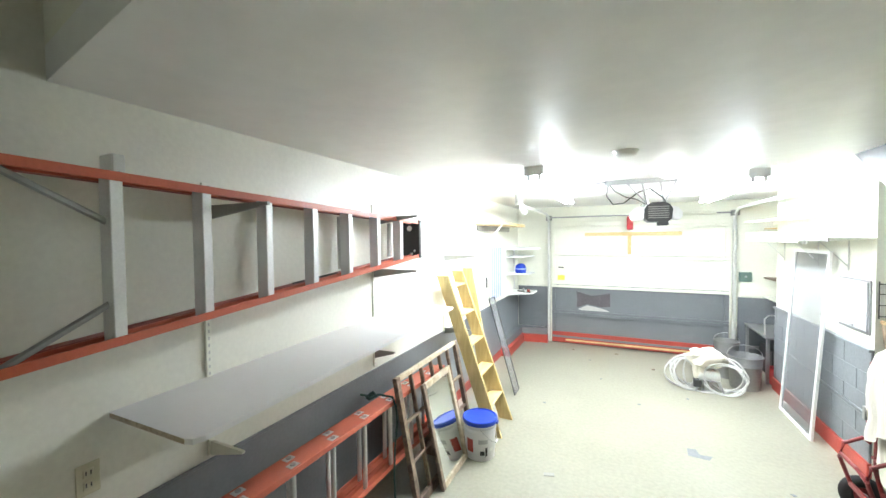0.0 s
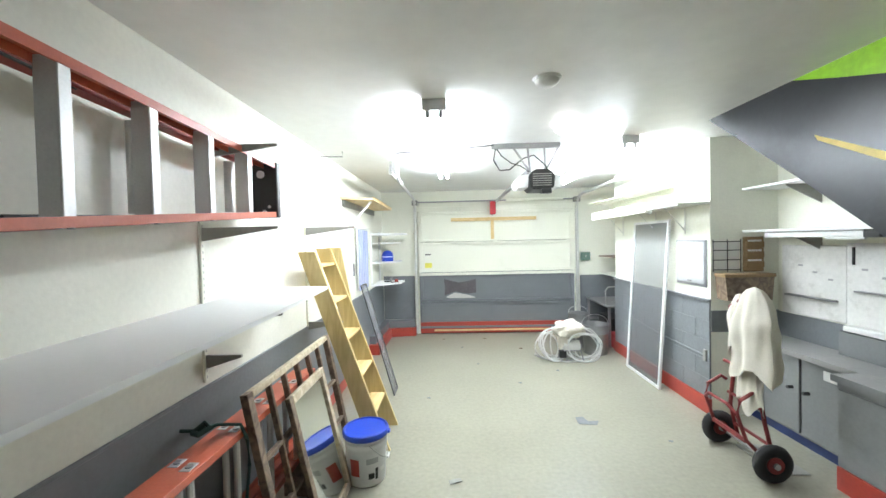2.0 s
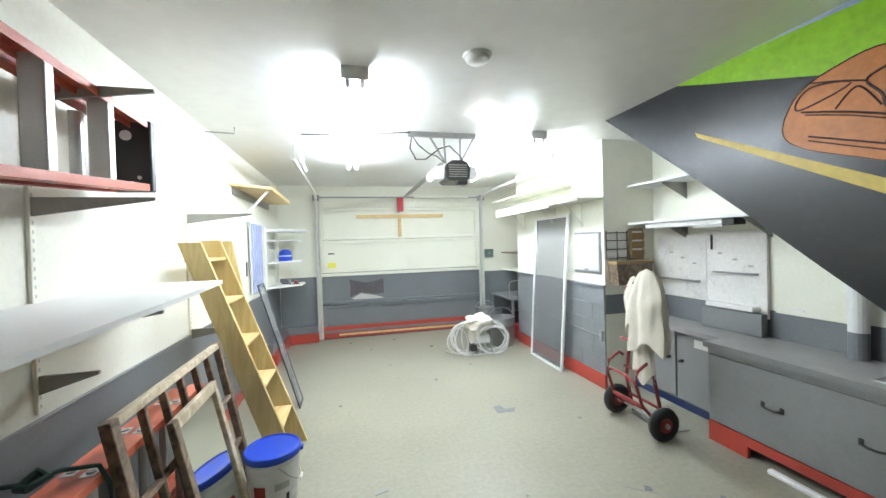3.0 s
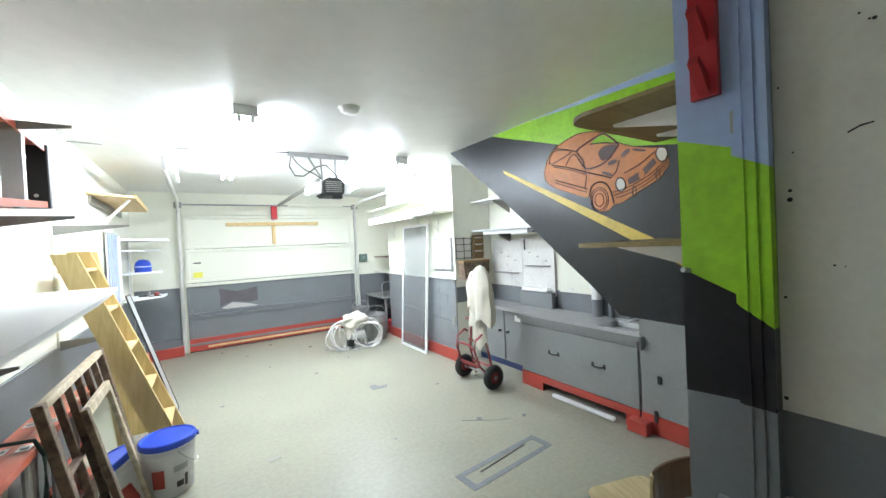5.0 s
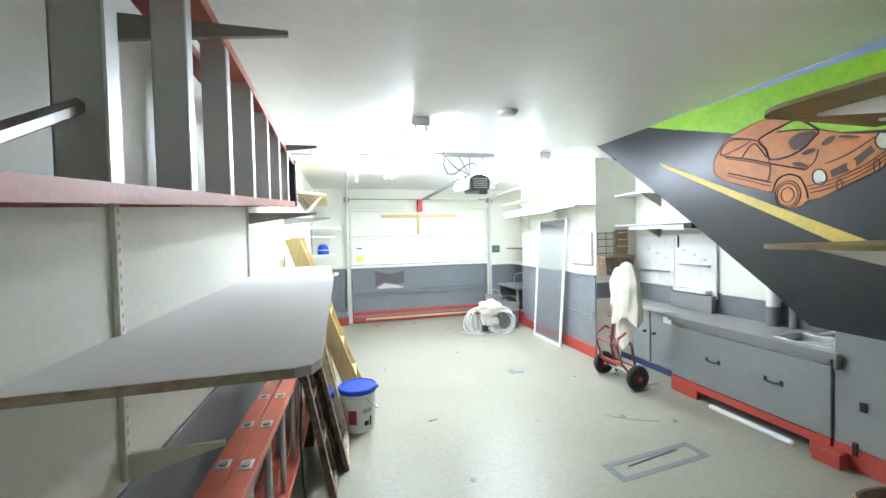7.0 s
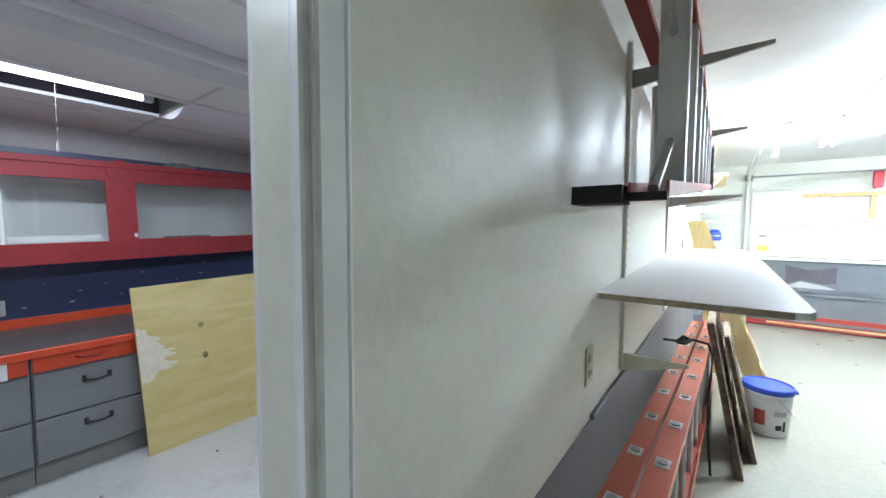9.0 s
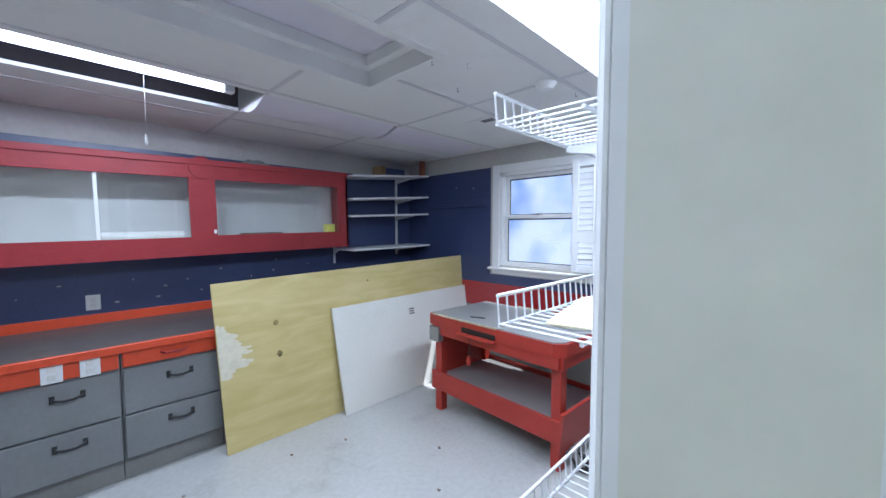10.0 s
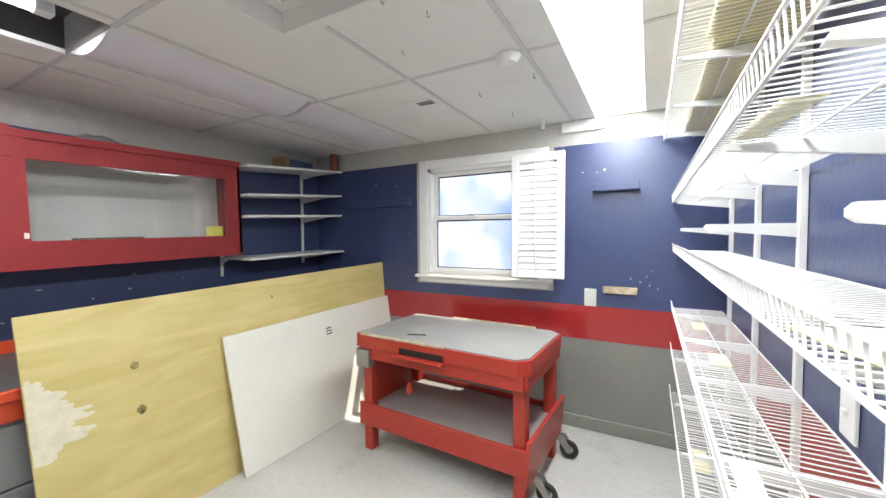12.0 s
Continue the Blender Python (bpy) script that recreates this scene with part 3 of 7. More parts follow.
part("bottom_paint", B(gx0, gx1, 7.571, 7.599, 0.02, 0.215), RED, gd, "red painted bottom strip")
part("bottom_batten", B(gx0 + 0.25, gx1, 7.552, 7.570, 0.055, 0.085, 0.003), PINE_Y, gd, "pale wooden batten")
part("bottom_seal", B(gx0, gx1, 7.60, 7.64, 0, 0.02), RUBBER, gd, "black rubber seal")
part("patch", P([(-0.59, 0.995), (-0.575, 0.86), (-0.585, 0.69), (-0.40, 0.765), (-0.15, 0.72), (-0.01, 0.74), (-0.015, 0.985), (-0.16, 0.95), (-0.32, 0.925)], "y", 7.596, 7.6), PATCH, gd, "unpainted dark patch")
part("scraped_paint", P([(-0.56, 0.665), (-0.40, 0.745), (-0.16, 0.70), (-0.02, 0.655), (-0.05, 0.645), (-0.5, 0.645)], "y", 7.597, 7.6), GREY_TOP, gd, "scraped pale paint")
part("pull_note", B(-0.93, -0.80, 7.595, 7.6, 1.20, 1.29), YELLOWNOTE, gd, "yellow paper note")
part("small_label", B(-0.92, -0.82, 7.595, 7.6, 1.43, 1.45), BLACK, gd)
part("brace_board", B(-0.44, 1.08, 7.545, 7.575, 2.03, 2.09, 0.003), PINE_Y, gd, "pale wooden brace board")
part("brace_post", B(0.27, 0.325, 7.55, 7.575, 1.70, 2.03, 0.003), PINE_Y, gd, "wooden brace post")
for x in (gx0 - 0.055, gx1 + 0.06):
    part("track", B(x - 0.022, x + 0.022, 7.54, 7.60, 0.03, 2.22, 0.004), GALV, gd, "pale galvanised track")
    pts = [(x, 7.57 - 0.30 * (1 - math.cos(a)), 2.22 + 0.22 * math.sin(a)) for a in [k * math.pi / 16 for k in range(9)]]
    part("curved_track", T(pts + [(x, 5.0, 2.46)], 0.024, 6), GALV, gd, "pale galvanised track")
    part("corner_bracket", B(x - 0.05, x + 0.05, 7.50, 7.62, 2.33, 2.42, 0.006), DARKSTEEL, gd)
    part("hanger", P([(x - 0.015, 2.46), (x + 0.015, 2.46), (x + 0.015, CZ), (x - 0.015, CZ)], "y", 5.0, 5.006), ALU, gd)
part("torsion_bar", R((gx0 - 0.05, 7.54, 2.385), (gx1 + 0.06, 7.54, 2.385), 0.013), STEEL, gd)
part("torsion_spring", R((0.55, 7.54, 2.385), (1.55, 7.54, 2.385), 0.028, 14), CREAM, gd)
setting("door_header", B(gx0 - 0.02, gx1 + 0.02, 7.585, FY, 2.21, 2.30, 0.004), CREAM, "cream board above the garage door", "trim")
# opener
op = thing("garage_door_opener", "white and black garage door opener hung from the ceiling", "door opener")
part("motor", P([(0.36, 2.19), (0.39, 2.165), (0.56, 2.165), (0.59, 2.19), (0.60, 2.29), (0.575, 2.335), (0.53, 2.36), (0.42, 2.36), (0.375, 2.335), (0.35, 2.29)], "y", 4.48, 4.80), BLACK, op, "black ribbed motor housing")
for k in range(6):
    part("vent_slot", B(0.385, 0.565, 4.474, 4.48, 2.20 + k * 0.022, 2.208 + k * 0.022), DARKSTEEL, op)
for xs in ((0.345, 0.25, 0.225, 0.225, 0.26, 0.355), (0.605, 0.66, 0.685, 0.685, 0.65, 0.595)):
    part("lamp_lens", P(list(zip(xs, (2.19, 2.185, 2.21, 2.26, 2.305, 2.32))), "y", 4.52, 4.77), WHITE, op, "white lamp lens")
part("sensor_box", B(0.46, 0.56, 4.45, 4.52, 2.125, 2.165, 0.006), BLACK, op)
part("ceiling_angle", B(-0.02, 0.62, 4.36, 4.40, CZ - 0.045, CZ, 0.003), STEEL, op, "slotted steel angle")
for x in (0.30, 0.60):
    part("strap", R((x * 0.5 + 0.235, 4.60, 2.355), (x - 0.12, 4.40, CZ - 0.02), 0.010, 6), STEEL, op)
    part("strap", R((x * 0.5 + 0.235, 4.60, 2.355), (x + 0.02, 4.40, CZ - 0.02), 0.010, 6), STEEL, op)
part("rail", B(0.37, 0.41, 4.78, 7.5, 2.36, 2.40, 0.003, None), DARKSTEEL, op, "steel drive rail")
part("arm", R((0.30, 7.5, 2.36), (0.30, 7.56, 2.12), 0.012, 6), DARKSTEEL, op)
part("release_box", B(0.25, 0.35, 7.40, 7.46, 2.13, 2.36, 0.01), HOOKRED, op, "red release handle")
part("cable", T([(0.02, 4.38, CZ - 0.03), (0.0, 4.40, 2.44), (0.06, 4.44, 2.35), (0.16, 4.48, 2.36), (0.30, 4.50, 2.47), (0.40, 4.5, 2.5), (0.52, 4.52, 2.40), (0.55, 4.55, 2.34)], 0.006), BLACK, op, "black cable", True)
part("cable", T([(0.02, 4.38, CZ - 0.03), (0.08, 4.42, 2.48), (0.18, 4.47, 2.42), (0.28, 4.52, 2.40), (0.36, 4.55, 2.35)], 0.005), BLACK, op, "black cable", True)

# ---- setting: workshop ----
setting("floor_workshop", B(WX - 0.1, LW - 0.035, -1.9, 3.0, -0.15, 0.0), FLOOR_B, "scuffed pale grey painted workshop floor", "floor")
W0 = (-4.00, -2.98, 1.14, 2.08)
setting("wall_window", with_holes(WX, RW, 0, 2.75, [W0], "y", WY, WY + 0.14), GREY_TOP, "plaster wall with the workshop window", "wall")
setting("wall_window_blue", with_holes(WX, RW, 0.945, 2.15, [(W0[0] - 0.12, W0[1] + 0.12, W0[2] - 0.1, 2.149)], "y", WY - 0.005, WY), BLUE, "navy blue painted wall panels", "wall")
setting("wall_window_red", B(WX, RW, WY - 0.008, WY, 0.69, 0.945), RED_GLOSS, "glossy red painted wall band", "wall")
setting("wall_window_grey", B(WX, RW, WY - 0.005, WY, 0.10, 0.69), GREY_ROOM, "grey painted lower wall", "wall")
setting("baseboard_window", B(WX, RW, WY - 0.02, WY, 0, 0.10, 0.004), GREY_ROOM, "grey painted baseboard", "baseboard")
setting("wall_cabinets", B(WX - 0.1, WX, -1.9, WY, 0, 2.75), GREY_TOP, "plaster wall behind the cabinets", "wall")
setting("wall_cabinets_blue", B(WX, WX + 0.005, -1.9, WY - 0.006, 0.70, 2.13), BLUE, "navy blue painted wall", "wall")
setting("wall_workshop_back", B(WX - 0.1, RW, -2.0, -1.9, 0, 2.75), GREY_TOP, "plain back wall of the workshop", "wall")
setting("wall_workshop_side", B(WX - 0.1, RW, WY + 0.01, WY + 0.02, 2.74, 2.75), GREY_TOP, "wall top", "wall")
setting("wall_partition_blue", B(RW, RW + 0.004, 0.20, WY - 0.01, 0.95, 2.75), BLUE, "navy blue painted partition wall", "wall")
setting("wall_partition_pale", B(RW + 0.001, RW + 0.004, DOOR[1] + 0.112, 0.198, 0.952, 2.75), TRIM, "pale strip of wall beside the doorway", "wall")
setting("wall_partition_red", B(RW - 0.002, RW + 0.004, DOOR[1] + 0.01, WY - 0.01, 0.69, 0.95), RED, "red painted wall band", "wall")
setting("wall_partition_grey", B(RW, RW + 0.004, DOOR[1] + 0.01, WY - 0.01, 0, 0.69), GREY_ROOM, "grey painted lower wall", "wall")
setting("wall_partition_near", B(RW - 0.001, RW + 0.004, -1.9, DOOR[0] - 0.01, 0, 2.75), BLUE, "navy blue painted partition wall", "wall")
# Unseen slab closing the top, its shade put into the colour.
setting("roof_void", B(WX - 0.1, RW, -1.9, 3.0, 2.75, 2.85), VOID_SHADE, "slab above the ceiling tiles, coloured near black for the void's shade", "ceiling")
# suspended ceiling: tiles with openings for the light troughs and the coffer
COF = (-3.55, -3.02, -0.72, 0.985)
TRO = (-4.57, -4.10)
PAN = (-2.56, -2.24)
holes = [(COF[0] - 0.03, COF[1] + 0.03, COF[2] - 0.03, COF[3] + 0.03), (TRO[0], TRO[1], -1.3, 2.62), (PAN[0], PAN[1], -0.90, WY - 0.01)]
bm = bmesh.new()
us = sorted({WX, RW, *(h[0] for h in holes), *(h[1] for h in holes)})
vs = sorted({-1.9, WY, *(h[2] for h in holes), *(h[3] for h in holes)})
for u0, u1 in zip(us, us[1:]):
    for v0, v1 in zip(vs, vs[1:]):
        cu, cv = (u0 + u1) / 2, (v0 + v1) / 2
        if not any(h[0] < cu < h[1] and h[2] < cv < h[3] for h in holes):
            box(bm, u0, u1, v0, v1, RC, RC + 0.02)
setting("ceiling_workshop", bm, TILE, "suspended ceiling of stained white tiles", "ceiling")
bm = bmesh.new()
for x in (-4.80, -4.03, -3.36, -2.72):
    for v0, v1 in ((-1.9, COF[2] - 0.04), (COF[3] + 0.04, WY)) if COF[0] < x < COF[1] else ((-1.9, WY),):
        box(bm, x - 0.012, x + 0.012, v0, v1, RC - 0.004, RC)
for y in (-0.60, 0.62, 1.64):
    for u0, u1 in ((WX, TRO[0]), (TRO[1], COF[0] - 0.04 if y < 1.1 else PAN[0]), (COF[1] + 0.04 if y < 1.1 else PAN[1] - 0.001, PAN[0] if y < 1.1 else PAN[1]), (PAN[1], RW)):
        if u1 - u0 > 0.01:
            box(bm, u0, u1, y - 0.012, y + 0.012, RC - 0.003, RC + 0.001)
setting("ceiling_grid", bm, TBAR, "thin metal ceiling grid", "trim")
setting("coffer_top", B(COF[0], COF[1], COF[2], COF[3], RC + 0.14, RC + 0.16), DIFFUSER, "unlit recessed ceiling panel", "ceiling")
bm = bmesh.new()
for x0, x1, y0, y1 in ((COF[0] - 0.05, COF[0], COF[2] - 0.05, COF[3] + 0.05), (COF[1], COF[1] + 0.05, COF[2] - 0.05, COF[3] + 0.05), (COF[0], COF[1], COF[2] - 0.05, COF[2]), (COF[0], COF[1], COF[3], COF[3] + 0.05)):
    box(bm, x0, x1, y0, y1, RC - 0.005, RC + 0.14, 0.002)
for x0, x1, y0, y1 in ((COF[0], COF[0] + 0.05, COF[2], COF[3]), (COF[1] - 0.05, COF[1], COF[2], COF[3]), (COF[0] + 0.05, COF[1] - 0.05, COF[3] - 0.05, COF[3])):
    box(bm, x0, x1, y0, y1, RC + 0.08, RC + 0.139, 0.003)
setting("coffer_frame", bm, TILE, "moulded frame of the recessed ceiling panel", "trim")
# doorway casing
bm = bmesh.new()
box(bm, RW - 0.004, LW + 0.004, DOOR[1], DOOR[1] + 0.012, 0, 2.06, 0.002)
box(bm, RW - 0.004, LW + 0.004, DOOR[0] - 0.012, DOOR[0], 0, 2.06, 0.002)
box(bm, RW - 0.004, LW + 0.004, DOOR[0], DOOR[1], 2.048, 2.06, 0.002)
setting("door_1", bm, TRIM, "white painted lining of the open doorway", "doorway")
bm = bmesh.new()
for xa, xb in ((LW, LW + 0.018), (RW - 0.018, RW)):
    s = 1 if xa >= LW else -1
    if s < 0:
        xa = RW - 0.008
    for y in (DOOR[1], DOOR[0] - 0.06):
        if s < 0:
            ya = y if y == DOOR[1] else y - 0.05
            box(bm, xa, xb, ya, ya + 0.11, 0, 2.12, 0.003)
            box(bm, xa - 0.006, xa, ya + 0.012, ya + 0.05, 0, 2.12, 0.004)
            box(bm, xa - 0.004, xa, ya + 0.062, ya + 0.10, 0, 2.12, 0.003)
            continue
        box(bm, xa, xb, y, y + 0.06, 0, 2.12, 0.003)
        o = xb
        box(bm, o, o + 0.007, y + 0.010, y + 0.050, 0, 2.12, 0.006)
    box(bm, xa, xb, DOOR[0], DOOR[1], 2.06, 2.12, 0.003)
setting("door_casing", bm, TRIM, "white moulded casing round the doorway", "trim")

# ---- lights ----
def strip_light(x, y0, y1, z, group):
    f = thing("strip_light", "lit bare fluorescent strip light on the garage ceiling", "strip light", group)
    part("housing", B(x - 0.062, x + 0.062, y0, y1, z - 0.045, z, 0.006), WHITE, f)
    part("end_cap", B(x - 0.078, x + 0.078, y0 - 0.012, y0, z - 0.075, z, 0.004), WHITE, f, "pale metal end cap")
    for dx in (-0.042, 0.042):
        part("lampholder", B(x + dx - 0.014, x + dx + 0.014, y0, y0 + 0.03, z - 0.115, z - 0.055, 0.003), WHITE, f)
        part("lampholder", B(x + dx - 0.014, x + dx + 0.014, y1 - 0.03, y1, z - 0.115, z - 0.055, 0.003), WHITE, f)
        part("tube", R((x + dx, y0 + 0.03, z - 0.095), (x + dx, y1 - 0.03, z - 0.095), 0.018, 12), TUBEGLOW, f, "glowing fluorescent tube")


strip_light(-0.50, 3.20, 5.60, CZ, "garage strip lights")
strip_light(1.19, 4.20, 6.40, CZ, "garage strip lights")
dm = thing("dome_light", "lit round ceiling light in the garage", "ceiling light")
part("base", L([(0.085, CZ - 0.02), (0.085, CZ)], 24, (0.50, 3.78)), WHITE, dm)
part("dome", L([(0.0, CZ - 0.095), (0.04, CZ - 0.09), (0.085, CZ - 0.06), (0.095, CZ - 0.02)], 24, (0.50, 3.78)), BULBGLOW, dm, "glowing dome", True)
sm = thing("smoke_detector", "round white smoke detector on the garage ceiling", "smoke detector")
part("base", L([(0.075, CZ - 0.012), (0.08, CZ)], 28, (0.15, 2.95)), WHITE, sm)
part("cover", L([(0.0, CZ - 0.04), (0.05, CZ - 0.038), (0.066, CZ - 0.025), (0.07, CZ - 0.012)], 28, (0.15, 2.95)), WHITE, sm, "", True)
tf = thing("open_troffer", "open ceiling light trough with a lit bare tube", "ceiling light")
# Trough sides and top are coloured near black in place of shade.
part("trough", with_holes(-1.3, 0.62, RC, RC + 0.16, [], "x", TRO[0] - 0.004, TRO[0]), VOID_SHADE, tf)
part("trough_side", B(TRO[1], TRO[1] + 0.004, -1.3, 0.62, RC, RC + 0.16), VOID_SHADE, tf)
part("trough_top", B(TRO[0], TRO[1], -1.3, 0.62, RC + 0.16, RC + 0.164), VOID_SHADE, tf)
part("trough_end", B(TRO[0], TRO[1], 0.615, 0.62, RC, RC + 0.16), DARKSTEEL, tf)
part("tube", R((-4.20, -1.25, RC + 0.012), (-4.20, 0.42, RC + 0.012), 0.024, 12), TUBECOOL, tf, "glowing fluorescent tube")
part("lampholder", B(-4.225, -4.175, 0.42, 0.475, RC - 0.012, RC + 0.06, 0.004), WHITE, tf)
dv = thing("covered_troffer", "unlit bowed diffuser in the workshop ceiling", "ceiling light")
for y0, y1 in ((0.63, 1.62), (1.65, 2.62)):
    arc = [(TRO[0] + (TRO[1] - TRO[0]) * k / 10, RC + 0.012 - 0.06 * math.sin(math.pi * k / 10)) for k in range(11)]
    if y0 < 1:
        part("end_plate", P(arc + [(TRO[1], RC + 0.018), (TRO[0], RC + 0.018)], "y", 0.621, 0.629), DIFFUSER, dv)
    part("diffuser", P(arc + [(TRO[1], RC + 0.018), (TRO[0], RC + 0.018)], "y", y0, y1), DIFFUSER, dv, "grey prismatic diffuser", True)
lp = thing("lit_ceiling_panel", "bright fluorescent ceiling panel in the workshop", "ceiling light")
for y0, y1 in ((-0.90, 0.37), (0.39, 1.63), (1.65, WY - 0.01)):
    part("diffuser", B(PAN[0], PAN[1], y0, y1, RC + 0.002, RC + 0.012), PANELGLOW, lp, "glowing diffuser")

# ---- window of the workshop ----
wn = thing("window_1", "white double-hung workshop window with one open shutter", "window")
wn["kind"] = "structure"
x0, x1, z0, z1 = W0
cs = part("casing", B(x0 - 0.085, x0, WY - 0.02, WY + 0.0, z0 - 0.02, z1 + 0.08, 0.004), TRIM, wn)
part("casing", B(x1, x1 + 0.085, WY - 0.02, WY, z0 - 0.02, z1 + 0.08, 0.004), TRIM, wn)
part("casing", B(x0, x1, WY - 0.02, WY, z1, z1 + 0.08, 0.004), TRIM, wn)
part("window_sill", B(x0 - 0.12, x1 + 0.12, WY - 0.055, WY + 0.02, z0 - 0.045, z0 - 0.02, 0.005), TRIM, wn)
part("apron", B(x0 - 0.085, x1 + 0.085, WY - 0.018, WY, z0 - 0.09, z0 - 0.045, 0.004), TRIM, wn)
zm = (z0 + z1) / 2 + 0.02
for (a, b, yy, nm) in ((zm - 0.02, z1 - 0.03, WY + 0.06, "upper_sash"), (z0, zm + 0.02, WY + 0.03, "lower_sash")):
    sx = part(nm, B(x0 + 0.03, x0 + 0.075, yy, yy + 0.03, a, b, 0.003), TRIM, wn)
    part("stile", B(x1 - 0.075, x1 - 0.03, yy, yy + 0.03, a, b, 0.003), TRIM, sx)
    part("rail", B(x0 + 0.075, x1 - 0.075, yy, yy + 0.03, a, a + 0.045, 0.003), TRIM, sx)
    part("rail", B(x0 + 0.075, x1 - 0.075, yy, yy + 0.03, b - 0.035, b, 0.003), TRIM, sx)
    g = part("pane", B(x0 + 0.075, x1 - 0.075, yy + 0.012, yy + 0.016, a + 0.045, b - 0.035), GLASS, sx, "clear glass")
    g.visible_shadow = False
    for u0, u1, v0, v1 in ((x0 + 0.075, x0 + 0.082, a + 0.045, b - 0.035), (x1 - 0.082, x1 - 0.075, a + 0.045, b - 0.035), (x0 + 0.082, x1 - 0.082, b - 0.047, b - 0.035), (x0 + 0.082, x1 - 0.082, a + 0.045, a + 0.051)):
        part("gasket", B(u0, u1, yy + 0.004, yy + 0.012, v0, v1), BLACK, sx, "dark glazing gasket")
part("jamb_lining", B(x0, x0 + 0.03, WY, WY + 0.12, z0, z1), TRIM, wn)
part("jamb_lining", B(x1 - 0.03, x1, WY, WY + 0.12, z0, z1), TRIM, wn)
part("head_lining", B(x0, x1, WY, WY + 0.12, z1 - 0.03, z1), TRIM, wn)
part("sash_lock", B(-3.60, -3.55, WY + 0.02, WY + 0.06, zm + 0.02, zm + 0.035, 0.003), STEEL, wn)
setting("backdrop", B(-12, -1.9, 6.5, 6.52, -1, 4.4), SUNCARD, "bright hazy daylight outside the window", "backdrop")
sh = thing("window_shutter", "white louvred shutter standing open before the window", "shutter")
hx0, hx1, hy, hz0, hz1 = -3.14, -2.745, 2.70, 1.155, 2.085
part("stile", B(hx0, hx0 + 0.055, hy, hy + 0.028, hz0, hz1, 0.003), TRIM, sh)
part("stile", B(hx1 - 0.055, hx1, hy, hy + 0.028, hz0, hz1, 0.003), TRIM, sh)
part("rail", B(hx0 + 0.055, hx1 - 0.055, hy, hy + 0.028, hz0, hz0 + 0.06, 0.003), TRIM, sh)
part("rail", B(hx0 + 0.055, hx1 - 0.055, hy, hy + 0.028, hz1 - 0.06, hz1, 0.003), TRIM, sh)
for k in range(17):
    z = hz0 + 0.09 + k * 0.0465
    part("louvre", B(-0.143, 0.143, -0.023, 0.023, -0.004, 0.004, 0.001), TRIM, sh).matrix_basis = pose((hx0 + hx1) / 2, hy + 0.014, z, 68, 0, 0)
part("tilt_rod", R(((hx0 + hx1) / 2 - 0.01, hy - 0.012, hz0 + 0.05), ((hx0 + hx1) / 2 - 0.01, hy - 0.012, hz1 - 0.05), 0.005, 6), TRIM, sh)
part("hinge_leaf", B(hx0 - 0.02, hx0, hy + 0.02, WY - 0.02, 1.9, 1.96), TRIM, sh)
part("hinge_leaf", B(hx0 - 0.02, hx0, hy + 0.02, WY - 0.02, 1.3, 1.36), TRIM, sh)

# ======== garage things ========
def lean(y0, y1, xb, zb, xt, zt):
    """Frame of a leaning panel: u runs along y, v up the slope; returns the pose and the slope length."""
    ln = math.hypot(xt - xb, zt - zb)
    ang = math.degrees(math.atan2(zt - zb, xb - xt))
    m = pose(xb, y0, zb, 0, 0, 90) @ pose(0, 0, 0, ang, 0, 0)
    return m, ln


# -- wall standards, brackets and the long white shelf --
def standard(y, z0, z1, arms):
    s = thing("shelf_standard", "slotted steel wall standard with empty shelf arms", "shelf bracket", "wall standards")
    part("channel", B(LW, LW + 0.014, y - 0.014, y + 0.014, z0, z1, 0.002), CREAM, s)
    k = z0 + 0.02
    while k < z1 - 0.02:
        part("slot", B(LW + 0.014, LW + 0.0146, y - 0.004, y + 0.004, k, k + 0.014), GREY_TOP, s)
        k += 0.034
    for z, reach, pale in arms:
        part("arm", P([(LW + 0.012, z), (LW + reach, z), (LW + reach, z - 0.012), (LW + 0.012, z - 0.07)], "y", y - 0.007, y + 0.007), CREAM if pale else DARKSTEEL, s)


standard(1.335, 0.98, 2.30, [(2.19, 0.44, 0), (1.335, 0.42, 0), (1.05, 0.24, 1)])
standard(2.70, 0.98, 2.30, [(2.20, 0.42, 0), (1.78, 0.41, 0), (1.335, 0.42, 0), (1.12, 0.20, 0)])
standard(4.06, 0.95, 1.84, [(1.83, 0.44, 0), (1.00, 0.32, 0)])
ws = thing("wall_shelf", "long white laminate shelf on wall brackets", "shelf")
rc = [(LW + 0.002, 0.94), (LW + 0.48, 0.94), (LW + 0.51, 0.95), (LW + 0.525, 0.985), (LW + 0.505, 2.5), (LW + 0.46, 3.28), (LW + 0.002, 3.28)]


def rising(bm, y0=0.94, slope=0.019):
    """Lifts a board evenly towards its far end."""
    for v in bm.verts:
        v.co.z += slope * (v.co.y - y0)
    return bm


part("board", rising(P(rc, "z", 1.337, 1.357)), LAMIN, ws)
part("edge_strip", P([(LW + 0.01, 0.938), (LW + 0.48, 0.938), (LW + 0.48, 0.94), (LW + 0.01, 0.94)], "z", 1.338, 1.356), OLDFACE, ws, "worn brown shelf edge")

# -- orange step ladder hung on the wall --
sl = thing("step_ladder", "orange fibreglass step ladder hung sideways on wall brackets", "ladder")
X0, X1 = -1.535, -1.46


def zr(y, top):
    return (2.275 - 0.040 * (y - 0.5)) if top else (1.635 + 0.088 * (y - 0.5))


